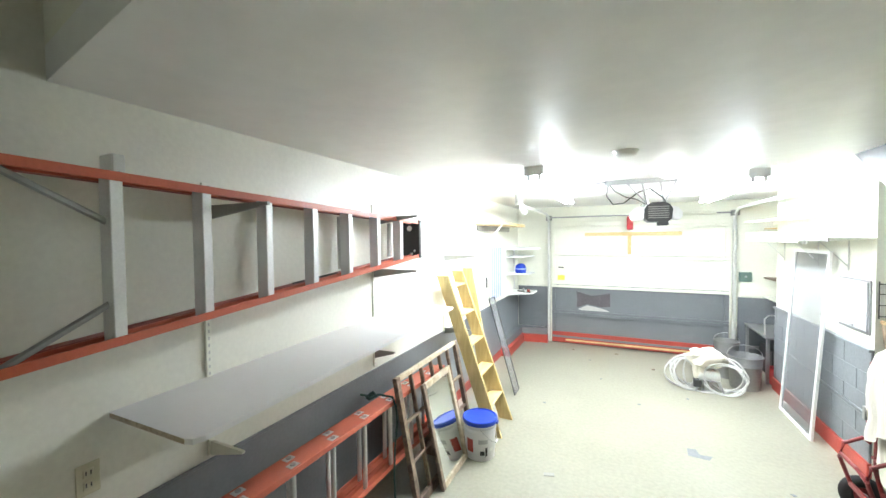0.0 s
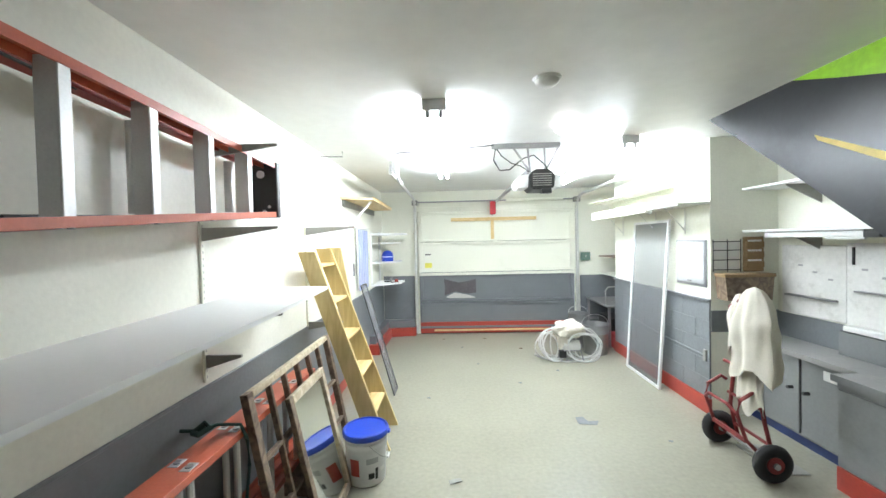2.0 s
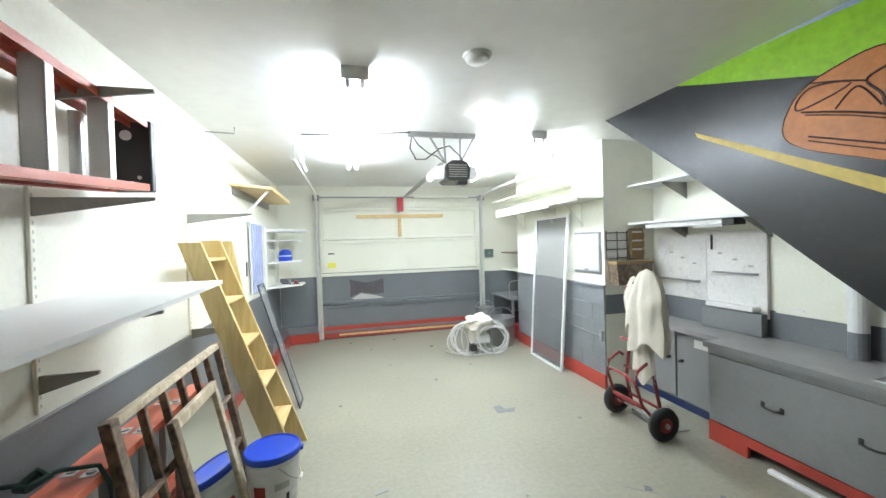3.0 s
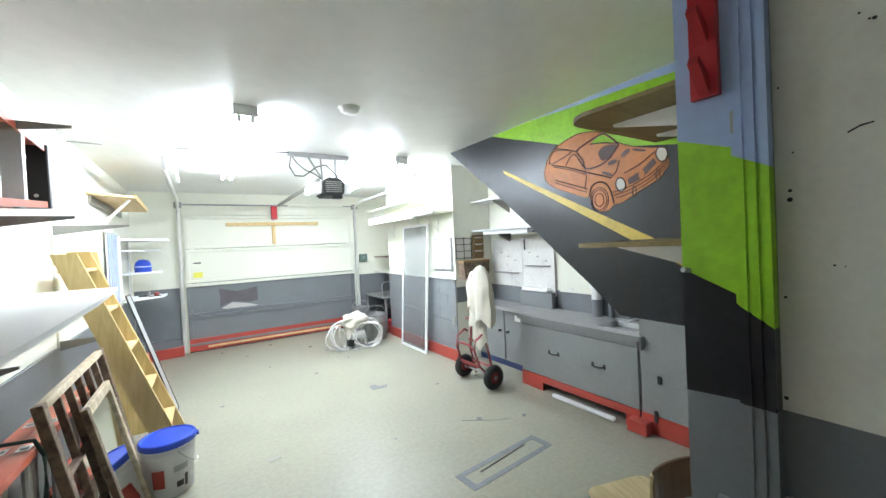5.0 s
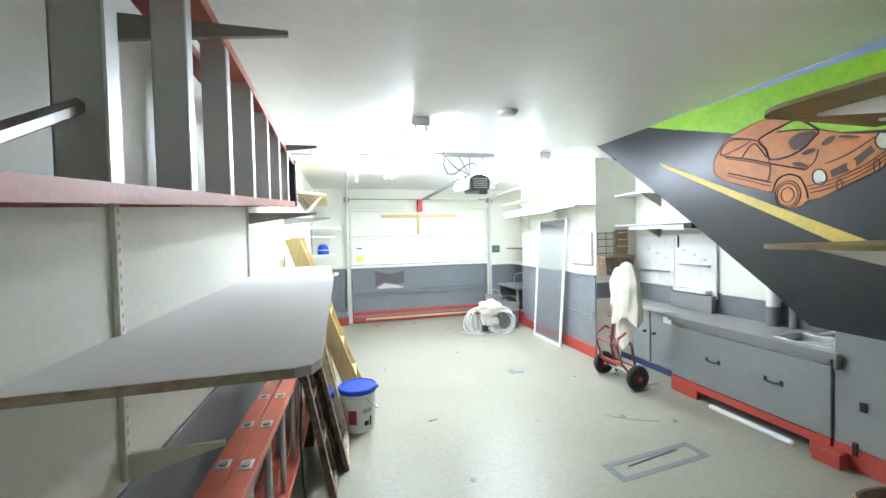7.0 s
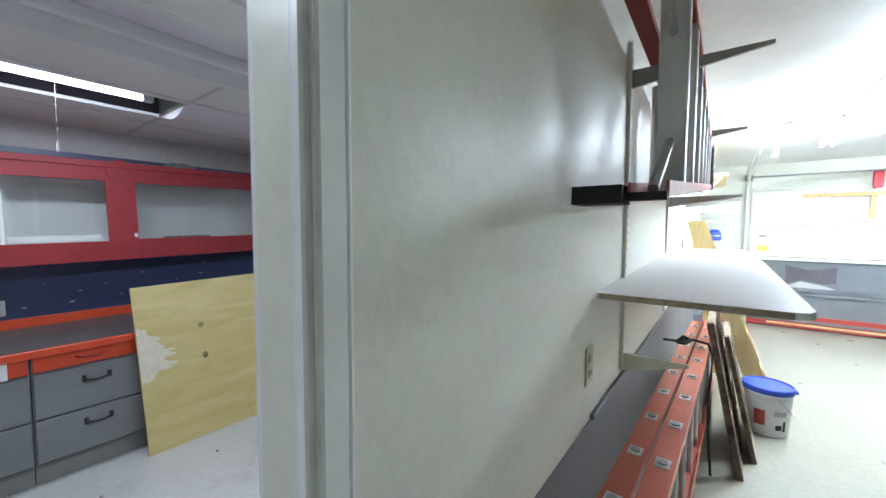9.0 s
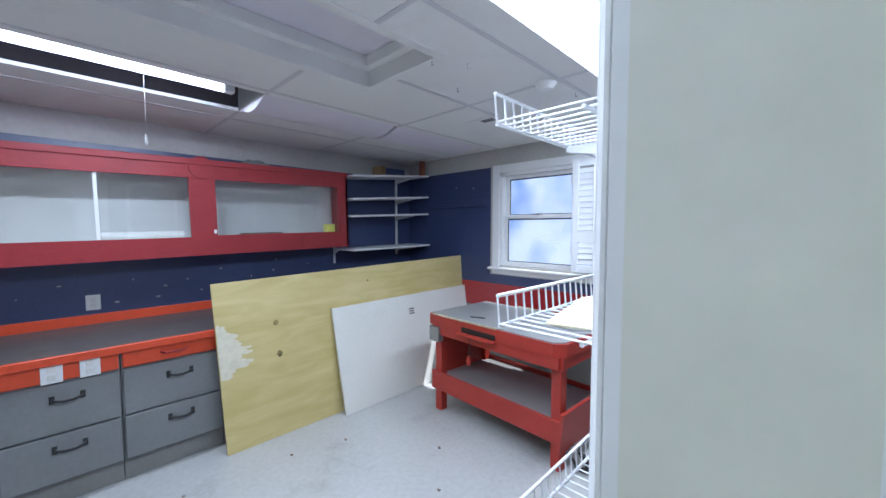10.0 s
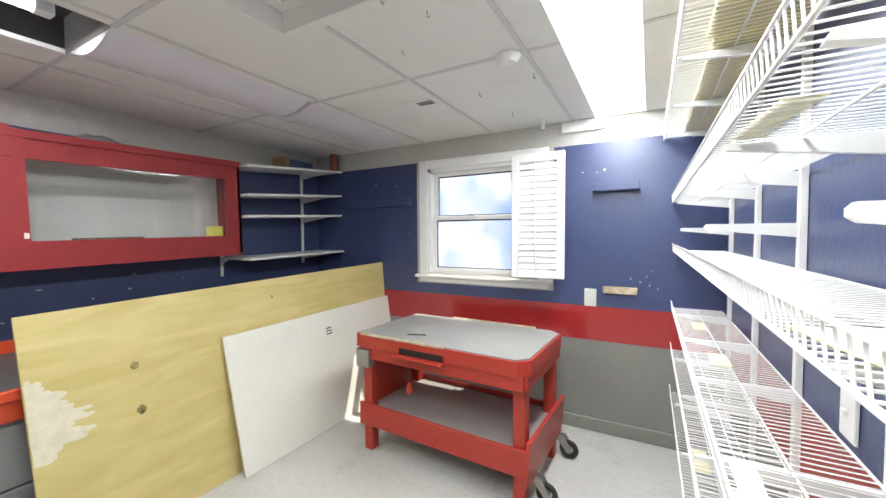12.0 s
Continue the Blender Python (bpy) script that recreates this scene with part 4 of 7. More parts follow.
for top in (True, False):
    s = 1 if top else -1
    r = part("rail", P([(0.52, zr(0.52, top)), (3.06, zr(3.06, top)), (3.06, zr(3.06, top) + s * 0.006), (0.52, zr(0.52, top) + s * 0.006)], "x", X0, X1), FIBRE, sl)
    for xa, xb in ((X0, X0 + 0.006), (X1 - 0.006, X1)):
        part("flange", P([(0.52, zr(0.52, top) - s * 0.026), (3.06, zr(3.06, top) - s * 0.026), (3.06, zr(3.06, top)), (0.52, zr(0.52, top))], "x", xa, xb), FIBRE, r)
    part("foot", P([(0.50, zr(0.5, top) - 0.010), (0.53, zr(0.5, top) - 0.010), (0.53, zr(0.5, top) + 0.006), (0.50, zr(0.5, top) + 0.006)], "x", X0 + 0.002, X1 - 0.002), RUBBER, sl, "black rubber foot")
    r2 = part("rear_rail", P([(0.57, zr(0.57, top) + s * 0.012), (3.02, zr(3.02, top) + s * 0.012), (3.02, zr(3.02, top) - s * 0.018), (0.57, zr(0.57, top) - s * 0.018)], "x", -1.635, -1.58), SHADED_FIBRE, sl)
    part("rear_foot", P([(0.485, zr(0.5, top) - 0.016), (0.565, zr(0.5, top) - 0.016), (0.565, zr(0.5, top) + 0.022), (0.485, zr(0.5, top) + 0.022)], "x", -1.64, X0 - 0.004), RUBBER, sl, "black rubber foot")
for y in (0.885, 1.20, 1.512, 1.825, 2.137, 2.455, 2.77):
    z0, z1 = zr(y, False) + 0.003, zr(y, True) - 0.003
    st = part("step", B(X0 + 0.004, X1 - 0.006, y - 0.021, y - 0.017, z0, z1), STEPALU, sl, "ribbed aluminium step")
    part("step_lip", B(X1 - 0.010, X1 - 0.002, y - 0.021, y + 0.019, z0, z1, 0.003), STEPALU, st)
    part("step_back", B(X0 + 0.002, X0 + 0.008, y - 0.021, y + 0.012, z0, z1, 0.002), STEPALU, st)
    for top in (True, False):
        zz = zr(y, top) + (0.006 if top else -0.006)
        for dy in (-0.016, 0.016):
            part("rivet", R((X1 - 0.02, y + dy, zz - 0.004), (X1 - 0.02, y + dy, zz + 0.004), 0.009, 8), STEEL, sl)
for y in (1.62, 2.24, 2.86):
    part("rear_brace", R((-1.632, y, zr(y, False) + 0.03), (-1.632, y, zr(y, True) - 0.03), 0.025, 14), ALU, sl, "round aluminium brace", True)
part("diagonal_brace", R((-1.50, 0.60, 2.25), (-1.50, 0.875, 2.09), 0.012, 6), STEEL, sl)
part("diagonal_brace", R((-1.50, 0.60, 1.655), (-1.50, 0.875, 1.81), 0.012, 6), STEEL, sl)
part("spreader", R((-1.57, 1.75, 1.775), (-1.59, 2.15, 1.80), 0.006, 6), BLACK, sl)
part("spreader", R((-1.57, 1.63, 2.215), (-1.59, 1.98, 2.20), 0.006, 6), BLACK, sl)
cap = part("top_cap", B(-1.62, X1 + 0.01, 3.045, 3.09, 1.85, 2.182, 0.006), BLACK, sl, "black plastic top cap")
part("cap_hole", R((-1.55, 3.041, 2.11), (-1.55, 3.094, 2.11), 0.024, 14), WHITE, cap)
part("cap_hole", R((-1.53, 3.041, 1.885), (-1.53, 3.094, 1.885), 0.012, 12), WHITE, cap)
part("cap_hole", R((-1.50, 3.041, 1.915), (-1.50, 3.094, 1.915), 0.009, 12), WHITE, cap)
part("hook_clip", B(-1.56, -1.475, 0.88, 0.92, 2.262, 2.33, 0.004), ALU, sl)
part("hook_clip", B(-1.58, -1.49, 0.585, 0.625, 2.272, 2.34, 0.004), ALU, sl)

# -- electrical outlet --
ou = thing("wall_outlet", "ivory electrical outlet on the cream wall", "outlet")
part("plate", B(LW, LW + 0.006, 0.832, 0.905, 1.075, 1.195, 0.002), IVORY, ou)
for z in (1.112, 1.158):
    so = part("socket", B(LW + 0.006, LW + 0.009, 0.852, 0.885, z - 0.016, z + 0.016, 0.002), IVORY, ou)
    for y in (0.861, 0.876):
        part("slot", B(LW + 0.009, LW + 0.0095, y - 0.0022, y + 0.0022, z - 0.007, z + 0.009), BLACK, so)

# -- extension ladder on its edge --
el = thing("extension_ladder", "orange fibreglass extension ladder standing on edge against the wall", "ladder")
for i, (xa, xb) in enumerate(((-1.41, -1.335), (-1.50, -1.425))):
    zt = 0.80 - 0.015 * i
    for top in (True, False):
        z = zt if top else 0.30
        s = -1 if top else 1
        r = part("rail", B(xa, xb, 0.25, 3.42, z - 0.004, z + 0.004, 0.001), FIBRE, el)
        part("flange", B(xa, xa + 0.006, 0.25, 3.42, min(z, z + s * 0.03), max(z, z + s * 0.03)), FIBRE, r)
        part("flange", B(xb - 0.006, xb, 0.25, 3.42, min(z, z + s * 0.03), max(z, z + s * 0.03)), FIBRE, r)
    for k in range(10):
        y = 0.42 + 0.305 * k + 0.05 * i
        part("rung", R(((xa + xb) / 2, y, 0.304), ((xa + xb) / 2, y, zt - 0.004), 0.016, 10), ALU, el, "aluminium rung")
        part("rung_plate", B((xa + xb) / 2 - 0.022, (xa + xb) / 2 + 0.022, y - 0.03, y + 0.03, zt + 0.004, zt + 0.007, 0.001), ALU, el)
        part("rung_end", R(((xa + xb) / 2, y, zt + 0.004), ((xa + xb) / 2, y, zt + 0.012), 0.015, 10), STEEL, el)
for y in (0.6, 1.9, 3.3):
    part("edge_block", B(-1.50, -1.34, y - 0.06, y + 0.06, 0, 0.296, 0.004), OLDWOOD, el, "dark wooden block under the rail")
el.matrix_world = pose(-1.425, 2.40, 0, 0, 0, -1.7) @ pose(1.335, -2.40, 0)
co = thing("ladder_cord", "dark green cord tied round the ladder rail", "cord", at=(-0.085, 0.02, 0))
part("cord", T([(-1.58, 2.45, 0.84), (-1.50, 2.44, 0.845), (-1.42, 2.47, 0.86), (-1.34, 2.52, 0.835), (-1.315, 2.53, 0.76), (-1.32, 2.55, 0.62), (-1.33, 2.53, 0.45), (-1.32, 2.50, 0.25), (-1.30, 2.48, 0.01)], 0.008), CORD, co, "", True)
part("knot", T([(-1.50, 2.42, 0.845), (-1.47, 2.46, 0.872), (-1.43, 2.44, 0.862), (-1.46, 2.40, 0.848), (-1.50, 2.42, 0.845)], 0.013), CORD, co, "", True)

# -- old window sash and mirror --
sa = thing("old_window_sash", "old brown wooden multi-pane window sash leaning on the ladder", "window sash")
m, ln = lean(2.56, 3.73, -1.235, 0.0, -1.42, 0.965)
W_ = 1.17


def leanbox(name, u0, u1, v0, v1, t0, t1, material, parent, label=""):
    ob = part(name, B(u0, u1, v0, v1, t0, t1, 0.003), material, parent, label)
    ob.matrix_basis = m
    return ob


for u in (0, W_ - 0.05):
    leanbox("stile", u, u + 0.05, 0, ln, -0.02, 0.02, OLDWOOD, sa)
leanbox("top_rail", 0.05, W_ - 0.05, ln - 0.035, ln, -0.02, 0.02, OLDFACE, sa)
leanbox("bottom_rail", 0.05, W_ - 0.05, 0, 0.06, -0.02, 0.02, OLDWOOD, sa)
for k in range(1, 6):
    leanbox("muntin", 0.05 + (W_ - 0.1) * k / 6 - 0.011, 0.05 + (W_ - 0.1) * k / 6 + 0.011, 0.06, ln - 0.035, -0.016, 0.016, OLDWOOD, sa)
for v in (0.34, 0.63):
    leanbox("cross_muntin", 0.05, W_ - 0.05, v - 0.011, v + 0.011, -0.012, 0.019, OLDWOOD, sa)
mi = thing("framed_mirror", "wood-framed mirror panel leaning beside the bucket", "mirror")
m, ln = lean(2.83, 3.36, -1.155, 0.0, -1.335, 0.83)
for u in (0, 0.485):
    leanbox("stile", u, u + 0.045, 0, ln, -0.012, 0.018, OLDFACE if u else OLDWOOD, mi)
leanbox("top_rail", 0.045, 0.485, ln - 0.05, ln, -0.012, 0.018, OLDFACE, mi)
leanbox("bottom_rail", 0.045, 0.485, 0, 0.05, -0.012, 0.018, OLDFACE, mi)
leanbox("mirror_glass", 0.045, 0.485, 0.05, ln - 0.05, -0.006, 0.004, MIRROR, mi, "reflecting glass")

# -- bucket --
bk = thing("paint_bucket", "white plastic bucket with a bright blue lid", "bucket", at=(-1.055, 3.455, 0))
part("pail", L([(0.125, 0.0), (0.132, 0.006), (0.146, 0.25), (0.150, 0.26), (0.150, 0.275), (0.146, 0.285), (0.148, 0.30), (0.153, 0.305), (0.153, 0.318), (0.149, 0.325), (0.150, 0.345)], 36), BUCKET, bk, "", True)
lid = part("lid", L([(0.160, 0.325), (0.163, 0.332), (0.163, 0.355), (0.158, 0.364), (0.148, 0.366), (0.142, 0.358), (0.0, 0.357)], 36), LID, bk, "bright blue snap lid", True)
part("lid_tab", B(0.155, 0.175, -0.02, 0.02, 0.325, 0.345, 0.003), LID, lid)
for a0, a1, z0, z1, mm in ((-1.25, -0.95, 0.06, 0.10, BLACK), (-1.35, -0.75, 0.165, 0.205, STEEL), (-0.9, -0.75, 0.05, 0.13, BLACK), (-2.2, -1.7, 0.08, 0.20, RED), (-0.6, -0.3, 0.09, 0.12, PAPER)):
    bm = bmesh.new()
    n = 8
    lo = [bm.verts.new(((0.1335 + 0.056 * z0) * math.cos(a0 + (a1 - a0) * k / n), (0.1335 + 0.056 * z0) * math.sin(a0 + (a1 - a0) * k / n), z0)) for k in range(n + 1)]
    hi = [bm.verts.new(((0.1335 + 0.056 * z1) * math.cos(a0 + (a1 - a0) * k / n), (0.1335 + 0.056 * z1) * math.sin(a0 + (a1 - a0) * k / n), z1)) for k in range(n + 1)]
    for k in range(n):
        bm.faces.new((lo[k], lo[k + 1], hi[k + 1], hi[k]))
    part("label_mark", bm, mm, bk, "printed label mark")
part("handle", T([(0.152 * math.cos(a), 0.152 * math.sin(a), 0.30 - 0.14 * math.sin((a + 1.2) / 2.4 * math.pi)) for a in [-1.2 + 2.4 * k / 12 for k in range(13)]], 0.003), STEEL, bk, "wire handle", True)
part("grip", B(0.150, 0.166, -0.03, 0.03, 0.15, 0.165, 0.004), BUCKET, bk)

# -- yellow wooden ladder --
yl = thing("wooden_ladder", "yellow pine ladder with plank sides leaning on the wall", "ladder")
for y, xb, xt, zt in ((3.80, -1.02, -1.60, 1.60), (4.22, -1.02, -1.61, 1.62), (4.62, -1.34, -1.64, 1.62)):
    part("side_plank", P([(xb - 0.075, 0), (xb + 0.075, 0), (xt + 0.085, zt + 0.02), (xt - 0.05, zt + 0.02)], "y", y - 0.014, y + 0.014), PINE, yl)
for k in range(5):
    z = 0.30 + 0.30 * k
    xc = -1.02 - 0.58 * z / 1.6
    for y0, y1 in ((3.814, 4.206),):
        part("tread", B(xc - 0.06, xc + 0.075, y0, y1, z - 0.011, z + 0.011, 0.003), PINE_Y, yl)
# -- framed screen beside it --
fs = thing("dark_framed_screen", "narrow dark-framed screen leaning on the wall", "window screen")
m, ln = lean(4.86, 5.10, -1.08, 0.0, -1.42, 1.22)
for u in (0, 0.226):
    leanbox("stile", u, u + 0.014, 0, ln, -0.006, 0.006, BLACK, fs)
leanbox("rail", 0.014, 0.226, 0, 0.014, -0.006, 0.006, BLACK, fs)
leanbox("rail", 0.014, 0.226, ln - 0.014, ln, -0.006, 0.006, BLACK, fs)
leanbox("mesh", 0.014, 0.226, 0.014, ln - 0.014, -0.001, 0.001, SCREEN, fs)

# -- wooden shelf, striped curtain and corner shelves --
wd = thing("plywood_wall_shelf", "pale wooden shelf high on the wall with a white strut", "shelf")
part("board", P([(LW, 5.12), (-1.36, 5.38), (-1.40, 6.9), (LW, 6.9)], "z", 2.20, 2.225), PINE_Y, wd)
part("lip", P([(-1.375, 5.37), (-1.355, 5.37), (-1.395, 6.9), (-1.415, 6.9)], "z", 2.225, 2.24), PINE_Y, wd)
part("strut", T([(-1.42, 5.50, 2.20), (-1.60, 5.48, 1.99), (-1.68, 5.46, 1.86)], 0.016, 6), WHITE, wd, "white diagonal strut")
part("upright", B(LW, LW + 0.03, 5.44, 5.50, 1.05, 1.92, 0.004), WHITE, wd, "white upright")
part("cleat", B(LW, LW + 0.02, 5.2, 6.9, 2.12, 2.198, 0.003), DARKSTEEL, wd)
cu = thing("striped_curtain", "pale blue and white striped cloth hung on the wall", "curtain")
for k in range(11):
    y = 5.72 + 0.055 * k
    part("stripe", B(LW + 0.02 + 0.012 * (k % 2), LW + 0.03 + 0.012 * (k % 2), y, y + 0.056, 1.04, 1.86, 0.004), LIGHTBLUE if k % 2 else PAPER, cu)
part("rail", R((LW + 0.03, 5.66, 1.88), (LW + 0.03, 6.36, 1.88), 0.012), WHITE, cu)
part("handle", B(LW, LW + 0.02, 5.57, 5.61, 1.26, 1.42, 0.004), BLACK, cu)
cs_ = thing("corner_shelves", "white corner shelves on the garage wall", "shelf")
for z, x1_, th, lab in ((1.83, -1.22, 0.03, "slanted white shelf"), (1.68, -1.33, 0.02, ""), (1.37, -1.32, 0.022, ""), (1.02, -1.28, 0.025, "")):
    part("shelf", P([(LW, 6.62), (x1_, 6.95), (x1_ + 0.02, 7.3), (LW, 7.3)], "z", z - th, z), LAMIN, cs_, lab)
part("upright", B(LW, LW + 0.02, 6.62, 6.66, 1.0, 1.86, 0.003), WHITE, cs_)
part("upright", B(LW, LW + 0.02, 7.26, 7.30, 1.0, 1.86, 0.003), WHITE, cs_)
hb = thing("blue_helmet_bag", "small bright blue bag on a corner shelf", "bag", at=(-1.50, 7.0, 1.37))
part("bag", L([(0.0, 0.175), (0.05, 0.168), (0.085, 0.135), (0.10, 0.07), (0.095, 0.0)], 20), LID, hb, "", True)
part("band", L([(0.102, 0.065), (0.104, 0.075), (0.098, 0.085)], 20), LIGHTBLUE, hb)
od = thing("shelf_oddments", "small bottles and tools on the lowest corner shelf", "tools", at=(-1.45, 7.0, 1.02))
part("bottle", R((0.0, 0.0, 0), (0, 0, 0.07), 0.018), STEEL, od)
part("tin", R((0.08, 0.05, 0), (0.08, 0.05, 0.045), 0.03), RED, od)
part("brush", B(-0.12, -0.02, 0.02, 0.05, 0, 0.02, 0.004), BLACK, od)
part("tool", B(0.0, 0.14, -0.06, -0.04, 0, 0.012, 0.003), BLACK, od)
vt = thing("ceiling_bracket", "thin dark wire bracket under the garage ceiling", "bracket")
part("wire", T([(-1.66, 4.4, 2.52), (-1.45, 4.42, 2.52), (-1.45, 4.42, 2.57)], 0.006), STEEL, vt)
vt2 = thing("ceiling_bracket", "thin dark wire bracket under the garage ceiling", "bracket")
part("wire", T([(-0.95, 4.55, 2.57), (-0.55, 4.46, 2.56), (0.0, 4.36, 2.57)], 0.006), BLACK, vt2)
vt3 = thing("white_hook_bracket", "white bent bracket hanging from the garage ceiling", "bracket")
part("leg", T([(-0.98, 4.8, CZ), (-0.98, 4.8, 2.38), (-0.97, 4.95, 2.33), (-0.98, 5.1, 2.36)], 0.022, 6), WHITE, vt3)

# -- pier: screen door, electric panel, shelf --
sc = thing("window_screen", "white-framed grey mesh screen leaning on the pier", "window screen")
sx0, sx1, szt = 1.83, 1.925, 1.86


def slant(name, y0, y1, f0, f1, material, parent, th=0.012):
    """A strip of the leaning screen between two fractions of its height; the frame leans back and sideways."""
    bm = bmesh.new()
    vs_ = []
    for f in (f0, f1):
        for y in (y0, y1):
            for d in (-th, th):
                vs_.append(bm.verts.new((sx0 + (sx1 - sx0) * f + d, y - 0.06 * f, szt * f)))
    for q in ((0, 1, 3, 2), (4, 5, 7, 6), (0, 1, 5, 4), (2, 3, 7, 6), (0, 2, 6, 4), (1, 3, 7, 5)):
        bm.faces.new([vs_[i] for i in q])
    return part(name, bm, material, parent)


slant("stile", 4.96, 4.992, 0, 1, WHITE, sc)
slant("stile", 5.71, 5.742, 0, 1, WHITE, sc)
slant("rail", 4.992, 5.71, 0, 0.016, WHITE, sc)
slant("rail", 4.992, 5.71, 0.984, 1, WHITE, sc)
slant("mesh", 4.992, 5.71, 0.016, 0.984, SCREEN, sc, 0.001)
ep = thing("electric_panel", "pale grey metal electric panel set in the pier", "electric panel")
part("frame", B(PX + 0.004, PX + 0.019, 4.40, 4.87, 1.19, 1.64, 0.003), STEEL, ep)
part("door", B(PX - 0.004, PX + 0.004, 4.42, 4.85, 1.215, 1.62, 0.003), mat("panel_grey", (0.55, 0.56, 0.57), 0.35, 0.2, vary=0.05), ep)
part("latch", B(PX - 0.012, PX - 0.004, 4.60, 4.66, 1.225, 1.245, 0.003), STEEL, ep)
cn = thing("wall_conduit", "thin grey conduit along the pier", "conduit")
part("pipe", T([(PX, 5.95, 0.60), (PX, 5.1, 0.55), (PX, 4.42, 0.54)], 0.010), GREY, cn)
part("clip", B(PX - 0.014, PX + 0.01, 4.39, 4.43, 0.49, 0.60, 0.003), DARKSTEEL, cn)
psf = thing("pier_shelf", "long cream shelf with brackets on the pier", "shelf")
part("board", B(1.70, PX + 0.02, 4.36, 6.55, 1.975, 1.995, 0.003), CREAM, psf)
part("fascia", B(1.69, 1.70, 4.95, 6.55, 1.94, 2.05, 0.003), CREAM, psf)
part("end_fascia", B(1.69, 1.70, 4.36, 4.95, 1.96, 1.995, 0.002), DARKSTEEL, psf)
part("upper_board", B(1.72, PX + 0.02, 4.85, 6.75, 2.19, 2.205, 0.003), CREAM, psf)
for y in (4.70, 5.25, 6.1):
    part("bracket", T([(PX - 0.005, y, 1.70), (PX - 0.005, y, 1.962), (PX - 0.21, y, 1.966), (PX - 0.01, y, 1.74)], 0.006, 6), GALV, psf, "bent wire bracket")
part("clip_bulb", L([(0, -0.05), (0.02, -0.045), (0.028, -0.02), (0.015, 0)], 12), WHITE, psf).matrix_basis = pose(1.75, 4.98, 1.972)
part("support_upper", B(PX - 0.02, PX + 0.02, 4.85, 6.42, 2.15, 2.19), CREAM, psf)

# -- far recess: bench, shelves, pails and hose --
fb = thing("metal_bench", "grey metal bench in the far corner", "bench")
part("top", B(1.92, 2.60, 6.55, 7.50, 0.61, 0.64, 0.006), STEEL, fb)
for x, y in ((1.95, 6.58), (2.57, 6.58), (1.95, 7.46), (2.57, 7.46)):
    part("leg", B(x - 0.018, x + 0.018, y - 0.018, y + 0.018, 0, 0.61, 0.003), STEEL, fb)
part("rear_hoop", T([(1.95, 6.7, 0.64), (1.95, 6.72, 0.85), (2.0, 6.75, 0.90), (2.3, 6.9, 0.90), (2.36, 6.92, 0.85), (2.36, 6.92, 0.64)], 0.010), ALU, fb)
part("stretcher", B(1.95, 2.57, 7.44, 7.48, 0.25, 0.29), STEEL, fb)
tp = thing("tap_fitting", "chrome tap lying on the metal bench", "tap", at=(2.1, 6.85, 0.64))
part("spout", T([(0, 0, 0.012), (0.10, 0.02, 0.03), (0.17, 0.03, 0.012)], 0.012), ALU, tp)
dkb = thing("dark_storage_box", "dark box stored under the bench", "box")
part("box", B(2.05, 2.5, 6.75, 7.3, 0, 0.40, 0.02), BLACK, dkb)
rd = thing("red_tool_box", "dark red metal box under the bench", "tool box")
part("box", B(1.98, 2.30, 6.46, 6.72, 0, 0.22, 0.01), HOOKRED, rd)
part("handle", T([(2.05, 6.59, 0.22), (2.06, 6.59, 0.25), (2.22, 6.59, 0.25), (2.23, 6.59, 0.22)], 0.008), STEEL, rd)
for z, c in ((1.35, OLDWOOD), (1.05, CREAM), (2.10, PINE_Y)):
    q = thing("recess_shelf", "short wall shelf in the far corner", "shelf", "recess shelves")
    part("board", B(2.15, 2.61, 6.6, 7.5, z, z + 0.02, 0.003), c, q)
    part("bracket", B(2.45, 2.61, 7.0, 7.012, z - 0.10, z), STEEL, q)
gb = thing("green_switch_box", "dull green box on the front wall", "switch box")
part("box", B(1.87, 2.03, FY - 0.05, FY, 1.28, 1.43, 0.006), mat("dull_green_metal", (0.10, 0.16, 0.13), 0.5), gb)
part("knob", R((1.95, FY - 0.06, 1.36), (1.95, FY - 0.05, 1.36), 0.015), STEEL, gb)


def pail(x, y, r, h, z=0.0, label="dented galvanised metal pail"):
    p = thing("metal_pail", label, "pail", "pails", at=(x, y, z))
    part("body", L([(r * 0.82, 0), (r * 0.83, 0.004), (r * 0.93, h * 0.7), (r * 0.97, h * 0.72), (r * 0.94, h * 0.76), (r, h), (r * 1.04, h), (r * 1.03, h - 0.012), (r * 0.97, h - 0.012), (r * 0.8, h * 0.55), (0, h * 0.55)], 28), STEEL, p, "", True)
    part("handle", T([(r * math.cos(a), 0.02, h + r * 0.7 * math.sin(a)) for a in [math.pi * k / 10 for k in range(11)]], 0.004), ALU, p, "wire handle", True)
    return p


